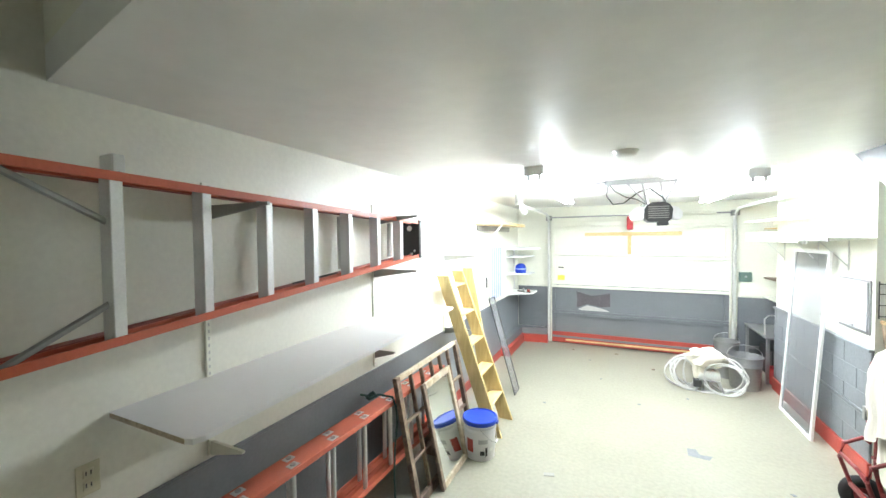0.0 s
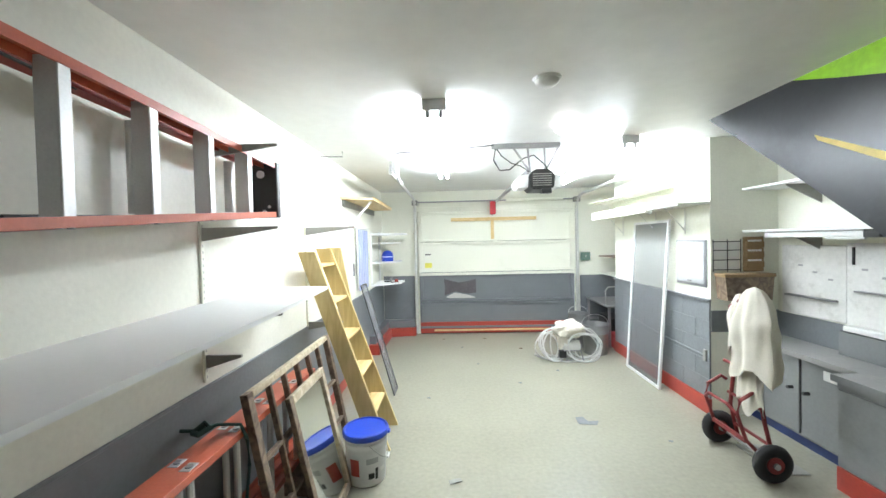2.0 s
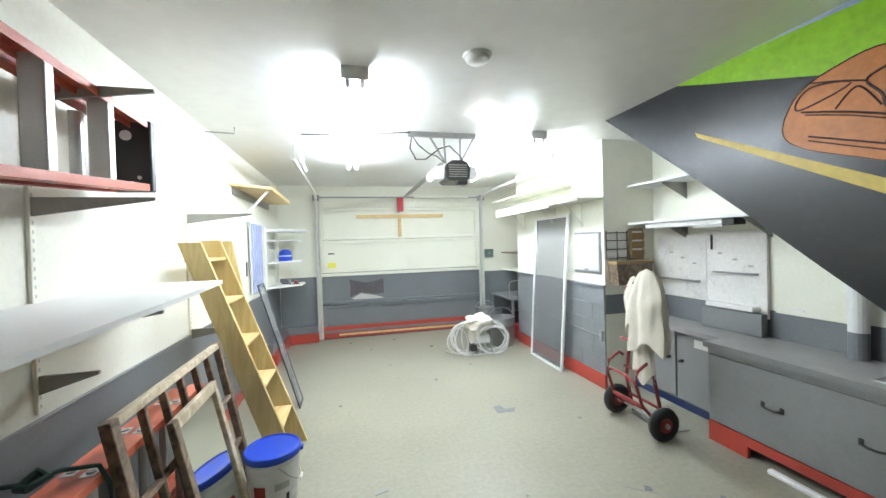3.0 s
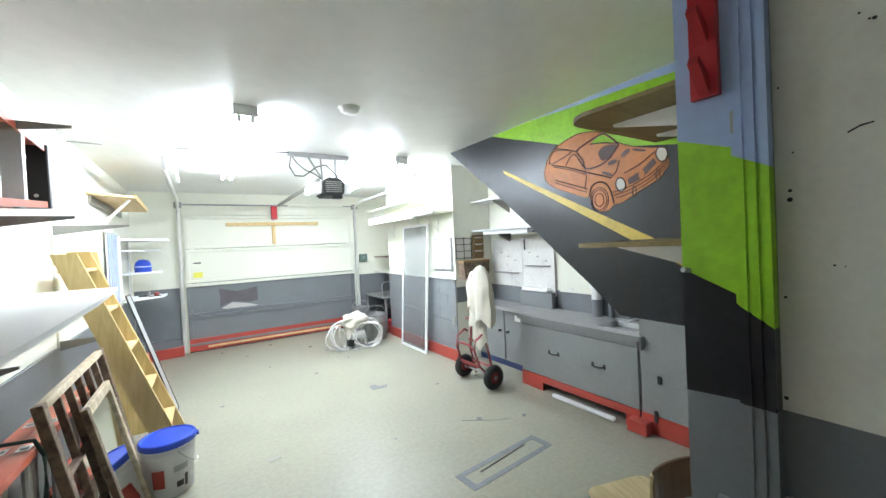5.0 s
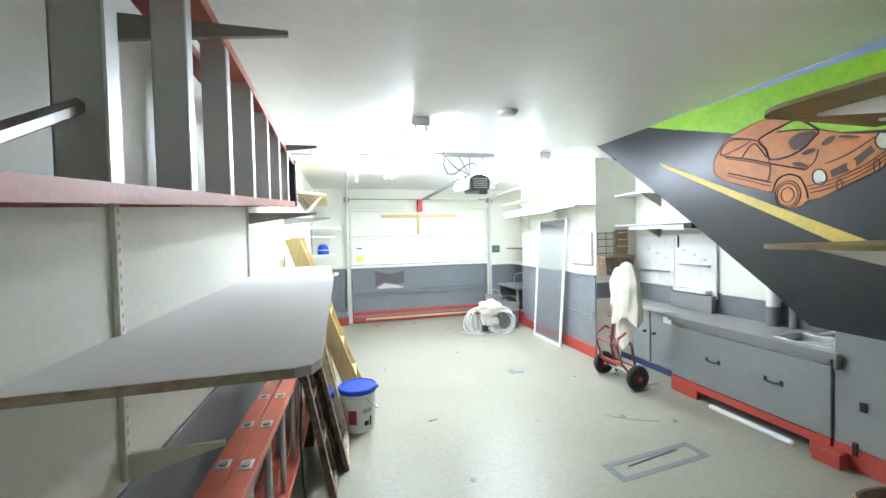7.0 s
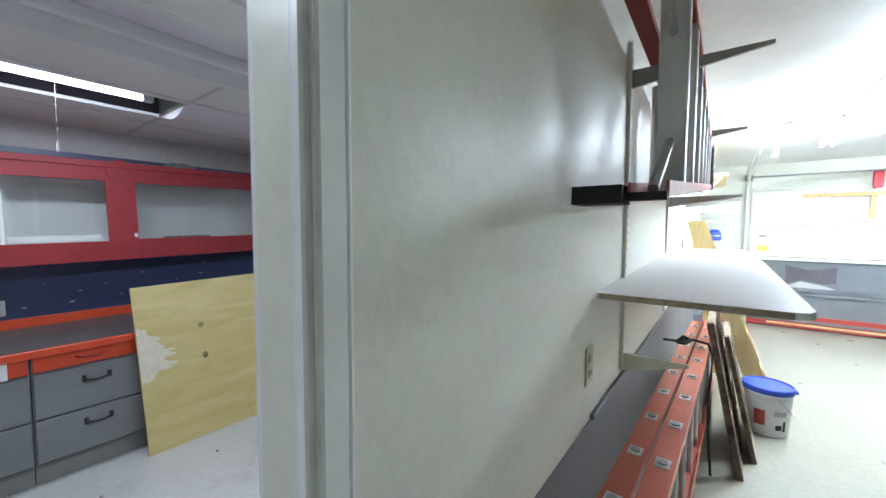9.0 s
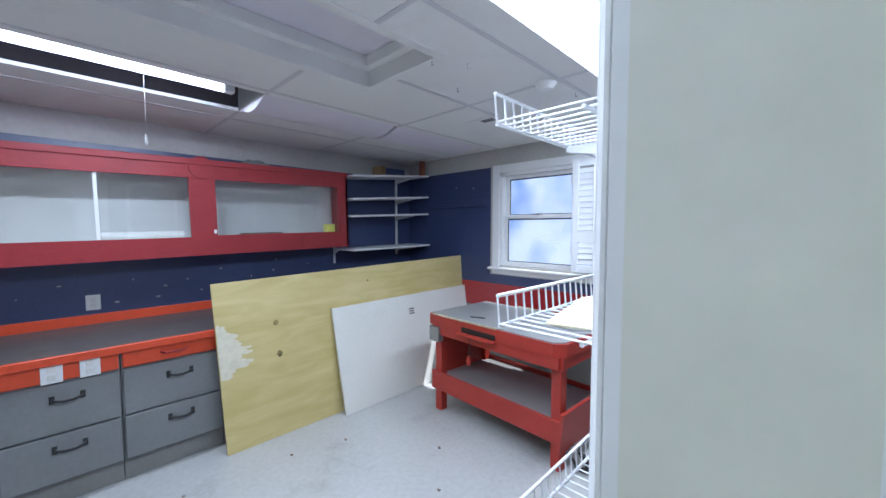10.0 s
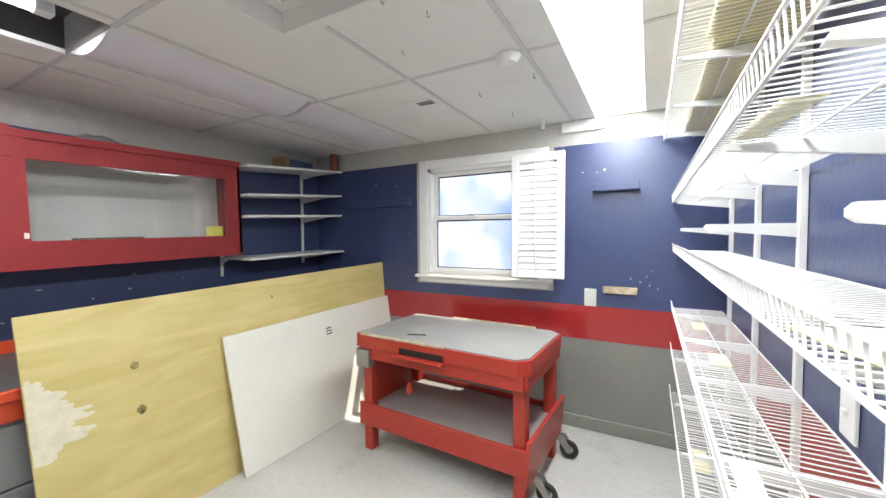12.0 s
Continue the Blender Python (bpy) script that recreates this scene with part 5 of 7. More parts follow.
pail(1.64, 6.32, 0.19, 0.43)
pail(1.52, 6.70, 0.15, 0.52, label="tall grey metal pail with a paint-splashed rim")
hs = thing("hose_coil", "loosely coiled pale hose lying on the floor", "hose")
rr = random.Random(11)
for k in range(13):
    left = k % 2 == 0
    cx_, cz_ = (0.97, 0.27) if left else (1.36, 0.24)
    cx_, cy_ = cx_ + 0.09 * (rr.random() - 0.5), 6.02 + 0.28 * (rr.random() - 0.5)
    r1, r2 = 0.17 + 0.08 * rr.random(), 0.17 + 0.06 * rr.random()
    yaw, dip = (0.5 if left else -0.25) + 0.9 * (rr.random() - 0.5), 0.5 * (rr.random() - 0.3)
    ring = []
    for j in range(36):
        a = math.tau * j / 36
        w = 1 + 0.05 * math.sin(3 * a + k)
        u, v = r1 * w * math.cos(a), r2 * w * math.sin(a)
        ring.append((cx_ + u * math.cos(yaw) - v * math.sin(dip) * math.sin(yaw), cy_ + u * math.sin(yaw) + v * math.sin(dip), max(0.011, r2 * 1.02 * math.cos(dip) + 0.011 + v * math.cos(dip))))
    part("loop", T(ring, 0.0095, 7, True), HOSE, hs, "", True)
part("coil_end", T([(0.74, 6.25, 0.012), (0.80, 6.08, 0.012), (0.92, 5.98, 0.012), (1.1, 5.90, 0.012), (1.3, 5.92, 0.012), (1.42, 6.02, 0.012)], 0.010, 6), HOSE, hs, "", True)
spr = thing("paint_sprayer", "small grey and black paint sprayer among the hose loops", "paint sprayer", at=(1.17, 5.98, 0))
part("motor", R((-0.10, 0, 0.20), (0.12, 0.03, 0.20), 0.075, 16), GALV, spr, "", True)
part("pump", R((-0.02, -0.02, 0.02), (-0.02, -0.02, 0.16), 0.035, 12), DARKSTEEL, spr)
part("inlet", R((-0.02, -0.02, 0.0), (-0.02, -0.02, 0.03), 0.05, 12), STEEL, spr)
part("control_box", B(-0.16, -0.07, -0.08, 0.0, 0.06, 0.16, 0.008), BLACK, spr, "black control box")
for y in (-0.07, 0.10):
    part("leg", T([(-0.14, y, 0.011), (-0.10, y, 0.16), (0.12, y, 0.16), (0.16, y, 0.011)], 0.010, 6), STEEL, spr)


def drape(cx, cy, w, d, z0, z1, seed, folds=5):
    """Cloth hung over a support: a closed skirt whose folds deepen towards the hem."""
    bm = bmesh.new()
    rn = random.Random(seed)
    ph = [rn.random() * 6 for _ in range(4)]
    rows = []
    for i in range(19):
        t = i / 18
        z = z1 - (z1 - z0) * (t ** 1.15)
        g = min(1.0, 0.06 + 1.45 * t ** 0.5 if t < 0.42 else 1.0)
        ring = []
        for k in range(64):
            a = k * math.tau / 64
            f = 1 + (0.05 + 0.16 * t) * math.sin(folds * a + ph[0] + 1.4 * t) * (0.5 + 0.5 * math.sin(2 * a + ph[1])) + 0.03 * math.sin(11 * a + ph[2] + 3 * t)
            hem = 0.05 * math.sin(3 * a + ph[3]) * t ** 3
            f *= 1 + 0.22 * noise.noise(Vector((math.cos(a) * 1.7 + seed, math.sin(a) * 1.7, z * 7)))
            ring.append(bm.verts.new((cx + d * g * f * math.cos(a), cy + w * g * f * math.sin(a) * (1 + 0.12 * t), z + hem)))
        rows.append(ring)
    for a, b in zip(rows, rows[1:]):
        for k in range(64):
            bm.faces.new((a[k], a[(k + 1) % 64], b[(k + 1) % 64], b[k]))
    bm.faces.new(rows[0])
    return bm


rg = thing("white_rag", "crumpled white rag thrown over the hose coil", "rag")
bm = bmesh.new()
bmesh.ops.create_icosphere(bm, subdivisions=4, radius=0.20, matrix=Matrix.Translation((1.16, 6.0, 0.42)))
for v in bm.verts:
    d = v.co - Vector((1.16, 6.0, 0.42))
    n = noise.noise(v.co * 9) * 0.07 + noise.noise(v.co * 21) * 0.03
    v.co = Vector((1.16, 6.0, 0.42)) + Vector((d.x * 1.0, d.y * 0.6, d.z * 0.62)) * (1 + n * 6)
part("cloth", bm, CLOTH, rg, "", True)
part("tail", drape(1.08, 6.0, 0.06, 0.07, 0.20, 0.42, 5, 3), CLOTH, rg, "", True)

# -- hand truck with a drop cloth --
ht = thing("hand_truck", "red steel hand truck with black pneumatic wheels", "hand truck", at=(-0.075, -0.06, 0))
for y in (3.43, 3.95):
    w = part("wheel", wheel_ring(1.80, y, 0.13, 0.088, 0.042), RUBBER, ht, "black rubber tyre", True)
    part("rim", R((1.80, y - 0.03, 0.13), (1.80, y + 0.03, 0.13), 0.056, 18), TRUCKRED, w, "red steel rim")
    part("hub", R((1.80, y - 0.045, 0.13), (1.80, y + 0.045, 0.13), 0.020, 12), STEEL, w)
part("axle", R((1.80, 3.43, 0.13), (1.80, 3.95, 0.13), 0.011), STEEL, ht)
for y in (3.53, 3.86):
    part("upright", T([(1.90, y, 0.05), (1.83, y, 0.35), (1.77, y * 0.5 + 1.79, 0.8), (1.745, y * 0.5 + 1.805, 1.15), (1.74, 3.62, 1.21)], 0.014), TRUCKRED, ht, "", True)
    part("skid", T([(1.80, y, 0.13), (1.70, y, 0.24), (1.64, y, 0.42), (1.66, y, 0.52), (1.76, y, 0.58), (1.80, y, 0.55)], 0.013), TRUCKRED, ht, "", True)
    part("brace", R((1.89, y, 0.08), (1.80, y, 0.15), 0.012), TRUCKRED, ht)
for z, x in ((0.20, 1.865), (0.45, 1.815), (0.70, 1.785)):
    part("crossbar", R((x, 3.53, z), (x, 3.86, z), 0.012), TRUCKRED, ht)
part("loop_bar", T([(1.64, 3.53, 0.42), (1.62, 3.6, 0.47), (1.62, 3.79, 0.47), (1.64, 3.86, 0.42)], 0.012), TRUCKRED, ht)
part("cross_strap", B(1.69, 1.705, 3.53, 3.86, 0.22, 0.25), TRUCKRED, ht)
part("toe_plate", B(1.89, 2.12, 3.50, 3.89, 0.004, 0.012, 0.002), DARKSTEEL, ht, "flat steel toe plate")
dc = thing("drop_cloth", "off-white drop cloth draped over the hand truck", "cloth")
part("cloth", drape(1.685, 3.465, 0.155, 0.085, 0.70, 1.315, 3, 7), CLOTH, dc, "", True)
part("side_fold", drape(1.69, 3.61, 0.075, 0.06, 0.82, 1.25, 8, 4), CLOTH, dc, "", True)
part("tail", drape(1.71, 3.53, 0.085, 0.05, 0.44, 0.86, 12, 5), CLOTH, dc, "", True)

# -- counter under the stairs --
cx = 2.09


def drawer_pull(parent, x, y, z, s=1.0, along="y", material=BLACK):
    """Black bail pull: two roses and a bowed bar, proud of a front."""
    pts_ = [(x, y - 0.05 * s, z), (x - 0.016, y - 0.045 * s, z - 0.004), (x - 0.024, y - 0.02 * s, z - 0.010), (x - 0.024, y + 0.02 * s, z - 0.010), (x - 0.016, y + 0.045 * s, z - 0.004), (x, y + 0.05 * s, z)]
    h = part("handle", T(pts_, 0.007), material, parent, "black metal handle", True)
    for d in (-0.05, 0.05):
        part("rose", B(min(x, x - 0.006), max(x, x - 0.006), y + d * s - 0.012, y + d * s + 0.012, z - 0.02, z + 0.02, 0.002), material, h)


cb = thing("base_cabinet", "grey painted base cabinet with black handles and red plinth", "cabinet")
part("body", B(cx + 0.02, 2.56, 1.995, 3.315, 0.15, 0.715), GREY_CAB, cb)
fr = part("drawer_front", B(cx, cx + 0.02, 2.0, 3.31, 0.155, 0.66, 0.004), GREY_CAB, cb, "wide grey front")
drawer_pull(fr, cx, 2.86, 0.425, 1.15)
drawer_pull(fr, cx, 2.36, 0.425, 1.15)
part("top_rail", B(cx - 0.004, cx + 0.02, 2.0, 3.31, 0.665, 0.715, 0.003), GREY_CAB, cb)
part("plinth", with_holes(2.0, 3.31, 0, 0.15, [(2.12, 3.02, -0.01, 0.085)], "x", cx - 0.004, cx + 0.02), RED, cb, "red plinth with a low recess")
part("plinth_back", B(2.30, 2.32, 2.0, 3.31, 0, 0.15), BLUEFLOOR, cb, "dark blue recess")
part("plinth_side", B(cx + 0.02, 2.30, 3.29, 3.31, 0, 0.15), RED, cb)
wp = thing("white_pipe", "white plastic pipe lying under the cabinet", "pipe")
part("pipe", B(2.03, 2.075, 2.20, 2.86, 0.0, 0.035, 0.010), WHITE, wp)
c2 = thing("base_cabinet", "grey painted base cabinet standing back in the alcove", "cabinet")
part("body", B(2.32, 2.56, 3.32, 4.35, 0.08, 0.715), GREY_CAB, c2)
dr = part("door", B(2.30, 2.32, 3.34, 3.80, 0.10, 0.70, 0.004), GREY_CAB, c2, "grey door")
part("knob", R((2.26, 3.74, 0.45), (2.30, 3.74, 0.45), 0.014), BLACK, dr, "black knob")
part("card_holder", B(2.294, 2.30, 3.42, 3.62, 0.60, 0.67, 0.002), PAPER, dr, "white label card")
dr2 = part("door", B(2.30, 2.32, 3.82, 4.33, 0.10, 0.70, 0.004), GREY_CAB, c2, "grey door")
part("knob", R((2.26, 3.88, 0.45), (2.30, 3.88, 0.45), 0.014), BLACK, dr2, "black knob")
part("toe_kick", B(2.34, 2.36, 3.32, 4.35, 0, 0.08), BLUEFLOOR, c2, "dark blue toe kick")
c3 = thing("tall_side_panel", "grey cupboard side with latches beside the sink", "cabinet")
part("panel", B(cx + 0.012, 2.55, 0.96, 1.985, 0.15, 0.99), GREY_CAB, c3)
part("plinth", B(cx + 0.004, 2.55, 0.96, 1.985, 0, 0.15), RED, c3, "red plinth")
part("plinth_block", B(cx - 0.09, cx + 0.004, 1.90, 2.06, 0, 0.10, 0.004), RED, c3, "red corner block")
part("latch", B(cx - 0.006, cx + 0.012, 1.82, 1.85, 0.41, 0.47, 0.003), BLACK, c3)
part("latch", B(cx - 0.006, cx + 0.012, 1.86, 1.885, 0.10, 0.19, 0.003), BLACK, c3)
wt = thing("worktop", "worn grey worktop with an inset sink", "worktop")
SK = (2.16, 2.46, 2.06, 2.40)
bm = bmesh.new()
for x0_, x1_, y0_, y1_ in ((cx - 0.03, SK[0], 1.965, 3.32), (SK[0], SK[1], SK[3], 3.32), (SK[0], SK[1], 1.965, SK[2]), (SK[1], AX - 0.008, 1.965, 3.32)):
    box(bm, x0_, x1_, y0_, y1_, 0.718, 0.758)
box(bm, 2.24, AX - 0.008, 3.32, 4.352, 0.718, 0.758)
part("slab", bm, STONE, wt)
part("edge_strip", B(cx - 0.036, cx - 0.03, 1.965, 3.32, 0.716, 0.757), GREY_CAB, wt)
part("end_strip", B(cx - 0.036, 2.5, 1.950, 1.965, 0.65, 0.757, 0.003), GREY_CAB, wt)
sk = thing("sink", "stainless steel sink with a chrome tap", "sink")
part("basin", with_holes(SK[2], SK[3], 0.60, 0.757, [], "x", SK[0], SK[0] + 0.006), ALU, sk)
part("basin_side", B(SK[1] - 0.006, SK[1], SK[2], SK[3], 0.60, 0.757), ALU, sk)
part("basin_side", B(SK[0] + 0.006, SK[1] - 0.006, SK[2], SK[2] + 0.006, 0.60, 0.757), ALU, sk)
part("basin_side", B(SK[0] + 0.006, SK[1] - 0.006, SK[3] - 0.006, SK[3], 0.60, 0.757), ALU, sk)
part("basin_floor", B(SK[0], SK[1], SK[2], SK[3], 0.594, 0.60), ALU, sk)
part("rim", T([(SK[0] - 0.006, SK[2] - 0.006, 0.760), (SK[1] + 0.006, SK[2] - 0.006, 0.760), (SK[1] + 0.006, SK[3] + 0.006, 0.760), (SK[0] - 0.006, SK[3] + 0.006, 0.760)], 0.004, 6, True), STEEL, sk)
tap = part("tap", T([(2.52, 2.14, 0.758), (2.52, 2.14, 0.80), (2.48, 2.16, 0.825), (2.38, 2.20, 0.81), (2.34, 2.22, 0.795)], 0.013), ALU, sk, "chrome tap", True)
part("tap_handle", R((2.53, 2.06, 0.758), (2.53, 2.06, 0.80), 0.022, 12), ALU, tap)
part("white_cup", R((2.20, 2.02, 0.758), (2.20, 2.02, 0.80), 0.02), WHITE, sk)
# alcove shelves and boards
for z, x0_, y0_ in ((2.085, 2.27, 2.9), (1.70, 2.27, 2.7)):
    q = thing("alcove_shelf", "white shelf on the alcove wall", "shelf", "alcove shelves")
    part("board", B(x0_, AX, y0_, 4.355, z, z + 0.022, 0.003), LAMIN, q)
    for y in (3.95, 3.2):
        part("bracket", P([(AX, z), (x0_ + 0.05, z), (x0_ + 0.05, z - 0.012), (AX, z - 0.16)], "y", y - 0.005, y + 0.005), DARKSTEEL, q)
uf = thing("undershelf_light", "white fluorescent fitting under the alcove shelf", "light fitting")
part("body", B(2.30, 2.40, 3.35, 4.15, 1.65, 1.698, 0.008), WHITE, uf)
part("tube", R((2.32, 3.36, 1.645), (2.32, 3.62, 1.645), 0.012), WHITE, uf)
part("switch_end", B(2.29, 2.41, 3.25, 3.35, 1.645, 1.698, 0.004), BLACK, uf)
for i, (y0_, y1_, z0_, z1_, th) in enumerate(((3.74, 4.30, 0.98, 1.58, 0.012), (3.215, 3.72, 0.90, 1.60, 0.03))):
    q = thing("stained_white_board", "stained white board with small trays on the alcove wall", "board", "alcove boards")
    part("board", B(AX - 0.006 - th, AX - 0.006, y0_, y1_, z0_, z1_, 0.003), BOARD, q)
    part("tray", B(AX - 0.07, AX - 0.006 - th, y0_ + 0.06, y1_ - 0.08, 1.14 + 0.1 * i, 1.152 + 0.1 * i, 0.002), STEEL, q)
    for k in range(3):
        part("mark", B(AX - 0.0068 - th, AX - 0.006 - th, y0_ + 0.1 + 0.13 * k, y0_ + 0.14 + 0.13 * k, 1.30 + 0.05 * k, 1.315 + 0.05 * k), STEEL, q)
    if i:
        part("paper_tray", B(AX - 0.12, AX - 0.036, y0_ + 0.05, y1_ - 0.05, 0.95, 0.99, 0.006), PAPER, q, "white paper tray")
        part("lower_panel", B(AX - 0.10, AX - 0.036, y0_, y1_, 0.76, 0.94, 0.004), GREY_CAB, q, "grey panel")
        part("hook", B(AX - 0.05, AX - 0.036, y1_ - 0.06, y1_ - 0.05, 1.44, 1.57), BLACK, q)
pn = thing("cream_wall_panel", "plain cream panel above the worktop", "panel")
part("panel", B(AX - 0.02, AX - 0.006, 2.72, 3.17, 0.96, 1.55, 0.003), CREAM, pn)
part("clip", B(AX - 0.03, AX - 0.02, 2.98, 3.04, 0.99, 1.01), WHITE, pn)
pi = thing("pipes", "white drain pipes rising beside the sink", "pipe")
part("pipe", R((AX - 0.07, 2.66, 0.93), (AX - 0.07, 2.66, 1.35), 0.05, 16), WHITE, pi)
part("pipe", R((AX - 0.05, 2.52, 0.758), (AX - 0.05, 2.52, 1.18), 0.024, 12), GREY, pi, "grey painted pipe")
part("pipe", R((AX - 0.05, 2.45, 0.90), (AX - 0.05, 2.30, 0.758), 0.020, 12), GREY, pi, "grey painted pipe")
part("grey_base", R((AX - 0.07, 2.66, 0.758), (AX - 0.07, 2.66, 0.93), 0.05, 16), GREY, pi)
# papers and box on the pier's side
wr = thing("wire_paper_rack", "black wire rack holding pale papers", "rack")
for z in (1.36, 1.45, 1.54, 1.62):
    part("wire", R((2.0, 4.345, z), (2.25, 4.345, z), 0.004, 6), BLACK, wr)
for x in (2.0, 2.13, 2.25):
    part("wire", R((x, 4.347, 1.34), (x, 4.347, 1.64), 0.004, 6), BLACK, wr)
part("paper", B(2.01, 2.24, 4.350, 4.354, 1.35, 1.62), PAPER, wr)
lr = thing("wooden_letter_rack", "brown wooden letter rack on the pier side", "rack")
part("back", B(2.27, 2.45, 4.335, 4.355, 1.34, 1.66, 0.004), CARD, lr)
for z in (1.38, 1.47, 1.56):
    part("pocket", B(2.28, 2.44, 4.315, 4.335, z, z + 0.055, 0.003), CARD, lr)
    part("paper", B(2.30, 2.42, 4.325, 4.33, z + 0.03, z + 0.072), PAPER, lr)
cd = thing("dark_bin", "dark brown tapered bin hung on the pier side", "bin")
part("bin", P([(2.02, 1.31), (2.45, 1.31), (2.43, 1.09), (2.04, 1.09)], "y", 4.22, 4.355), OLDWOOD, cd)
part("rim", B(2.01, 2.46, 4.21, 4.355, 1.30, 1.33, 0.004), CARD, cd)

# -- mural shelves, car --
plan = [(MX, 0.955), (MX, 1.55), (0.92, 1.55)] + [(0.87 - 0.13 * math.sin(a), 1.40 + 0.15 * math.cos(a)) for a in [math.pi / 2 * k / 8 for k in range(9)]] + [(0.76, 0.955)]
for z in (2.135, 1.515):
    q = thing("corner_shelf", "broad brown wooden corner shelf with a rounded end", "shelf", "corner shelves by the mural")
    part("board", P(plan, "z", z, z + 0.02), UNDERWOOD, q)
    for x in (1.0, 1.42):
        part("bracket", P([(0.955, z), (1.44, z), (1.44, z - 0.012), (0.975, z - 0.13), (0.955, z - 0.13)], "x", x, x + 0.022), WHITE, q, "white bracket")

# -- painted blocks of the pier's lower wall --
for row in range(5):
    z0_, z1_ = 0.152 + 0.1815 * row, 0.152 + 0.1815 * (row + 1) - 0.004
    y = PY0 - (0.2 if row % 2 else 0.0)
    while y < PY1:
        ya, yb = max(y, PY0) + 0.001, min(y + 0.396, PY1)
        if yb - ya > 0.05:
            part("block", B(PX + 0.0035, PX + 0.008, ya, yb, z0_, z1_, 0.002), GREY_BRICK, pier_blocks)
        y += 0.40
def curve(pts, closed=False, n=5):
    """A smooth line through points of the wall."""
    m_, out = len(pts), []
    for i in range(m_ if closed else m_ - 1):
        p = [Vector(pts[(i + k) % m_] if closed else pts[min(max(i + k, 0), m_ - 1)]) for k in (-1, 0, 1, 2)]
        for k in range(n):
            t = k / n
            out.append(tuple(0.5 * (2 * p[1] + (p[2] - p[0]) * t + (2 * p[0] - 5 * p[1] + 4 * p[2] - p[3]) * t ** 2 + (3 * p[1] - p[0] - 3 * p[2] + p[3]) * t ** 3)))
    return out if closed else out + [tuple(pts[-1])]


def stroke(pts, r=0.004, closed=False):
    line = curve(pts, closed)
    return part("car_outline", T([(MX + 0.001, y, z) for y, z in line], r, 5, closed), MUR_LINE, mural)


def oval(y, z, a, b, tilt=0.0, n=20):
    c_, s_ = math.cos(radians(tilt)), math.sin(radians(tilt))
    return [(y + a * math.cos(t) * c_ - b * math.sin(t) * s_, z + a * math.cos(t) * s_ + b * math.sin(t) * c_) for t in [math.tau * k / n for k in range(n)]]


car_body = curve([(2.46, 2.11), (2.438, 2.18), (2.395, 2.245), (2.335, 2.288), (2.27, 2.312), (2.14, 2.342), (2.03, 2.332), (1.94, 2.307), (1.88, 2.27), (1.833, 2.227), (1.79, 2.192), (1.69, 2.145), (1.60, 2.118), (1.525, 2.10), (1.49, 2.085), (1.478, 2.035), (1.478, 1.98), (1.508, 1.943), (1.535, 1.91), (1.675, 1.843), (1.785, 1.788), (1.85, 1.777), (1.888, 1.745), (1.95, 1.740), (2.005, 1.773), (2.04, 1.85), (2.09, 1.86), (2.18, 1.897), (2.32, 1.953), (2.39, 1.99), (2.45, 2.045)], True, 3)
paint("car_body", car_body, MUR_ORANGE, 2, "orange painted hatchback car seen from the front corner")
part("car_outline", T([(MX + 0.001, y, z) for y, z in car_body], 0.003, 5, True), MUR_LINE, mural)
paint("view_through", curve([(1.997, 2.255), (1.929, 2.283), (1.885, 2.262), (1.828, 2.205), (1.92, 2.222), (1.987, 2.237)], True, 4), MUR_GREEN, 3, "green seen through the windscreen")
paint("dark_seat", curve([(1.955, 2.165), (1.90, 2.20), (1.815, 2.188), (1.83, 2.155), (1.88, 2.108), (1.93, 2.105)], True, 4), MUR_LINE, 3, "dark painted inside of the car")
paint("grille", [(1.744, 1.94), (1.65, 1.98), (1.568, 2.045), (1.553, 2.01), (1.643, 1.928), (1.737, 1.90)], MUR_LINE, 3, "dark painted grille")
paint("grille_badge", oval(1.648, 1.955, 0.02, 0.032), MUR_ORANGE, 4)
stroke([(2.135, 2.213), (2.073, 2.248), (1.93, 2.286), (1.88, 2.27), (1.803, 2.19), (1.825, 2.155), (1.882, 2.10), (1.965, 2.069), (2.065, 2.074), (2.088, 2.14)], 0.006, True)
stroke([(2.393, 2.219), (2.327, 2.264), (2.186, 2.225), (2.382, 2.17)], 0.004, True)
stroke([(2.243, 2.129), (2.187, 2.193), (2.148, 2.189), (2.088, 2.093)])
stroke([(2.376, 2.158), (2.202, 2.102), (2.031, 2.032), (1.865, 1.969)], 0.005)
stroke([(2.36, 2.14), (2.20, 2.086), (2.07, 2.03)], 0.003)
stroke([(2.072, 2.077), (2.062, 2.008), (2.079, 1.926)], 0.003)
stroke([(2.348, 2.032), (2.205, 1.977), (2.056, 1.919)])
stroke([(2.35, 2.012), (2.21, 1.955), (2.06, 1.895)], 0.003)
stroke([(2.335, 2.283), (2.23, 2.25), (2.135, 2.213)])
stroke([(2.02, 2.24), (1.92, 2.225), (1.80, 2.192)])
stroke([(1.865, 1.969), (1.82, 2.01), (1.80, 2.075)], 0.003)
stroke([(1.765, 1.985), (1.66, 2.02), (1.555, 2.085)], 0.003)
for dz in (0.0, 0.022, 0.044):
    stroke([(1.838 + dz * 0.4, 1.823 + dz), (1.738, 1.842 + dz), (1.611, 1.892 + dz), (1.512, 1.957 + dz), (1.484, 2.0 + dz)], 0.003)
for y, z in ((1.70, 1.85), (1.545, 1.93)):
    stroke(oval(y, z, 0.012, 0.036, 0, 10), 0.003, True)
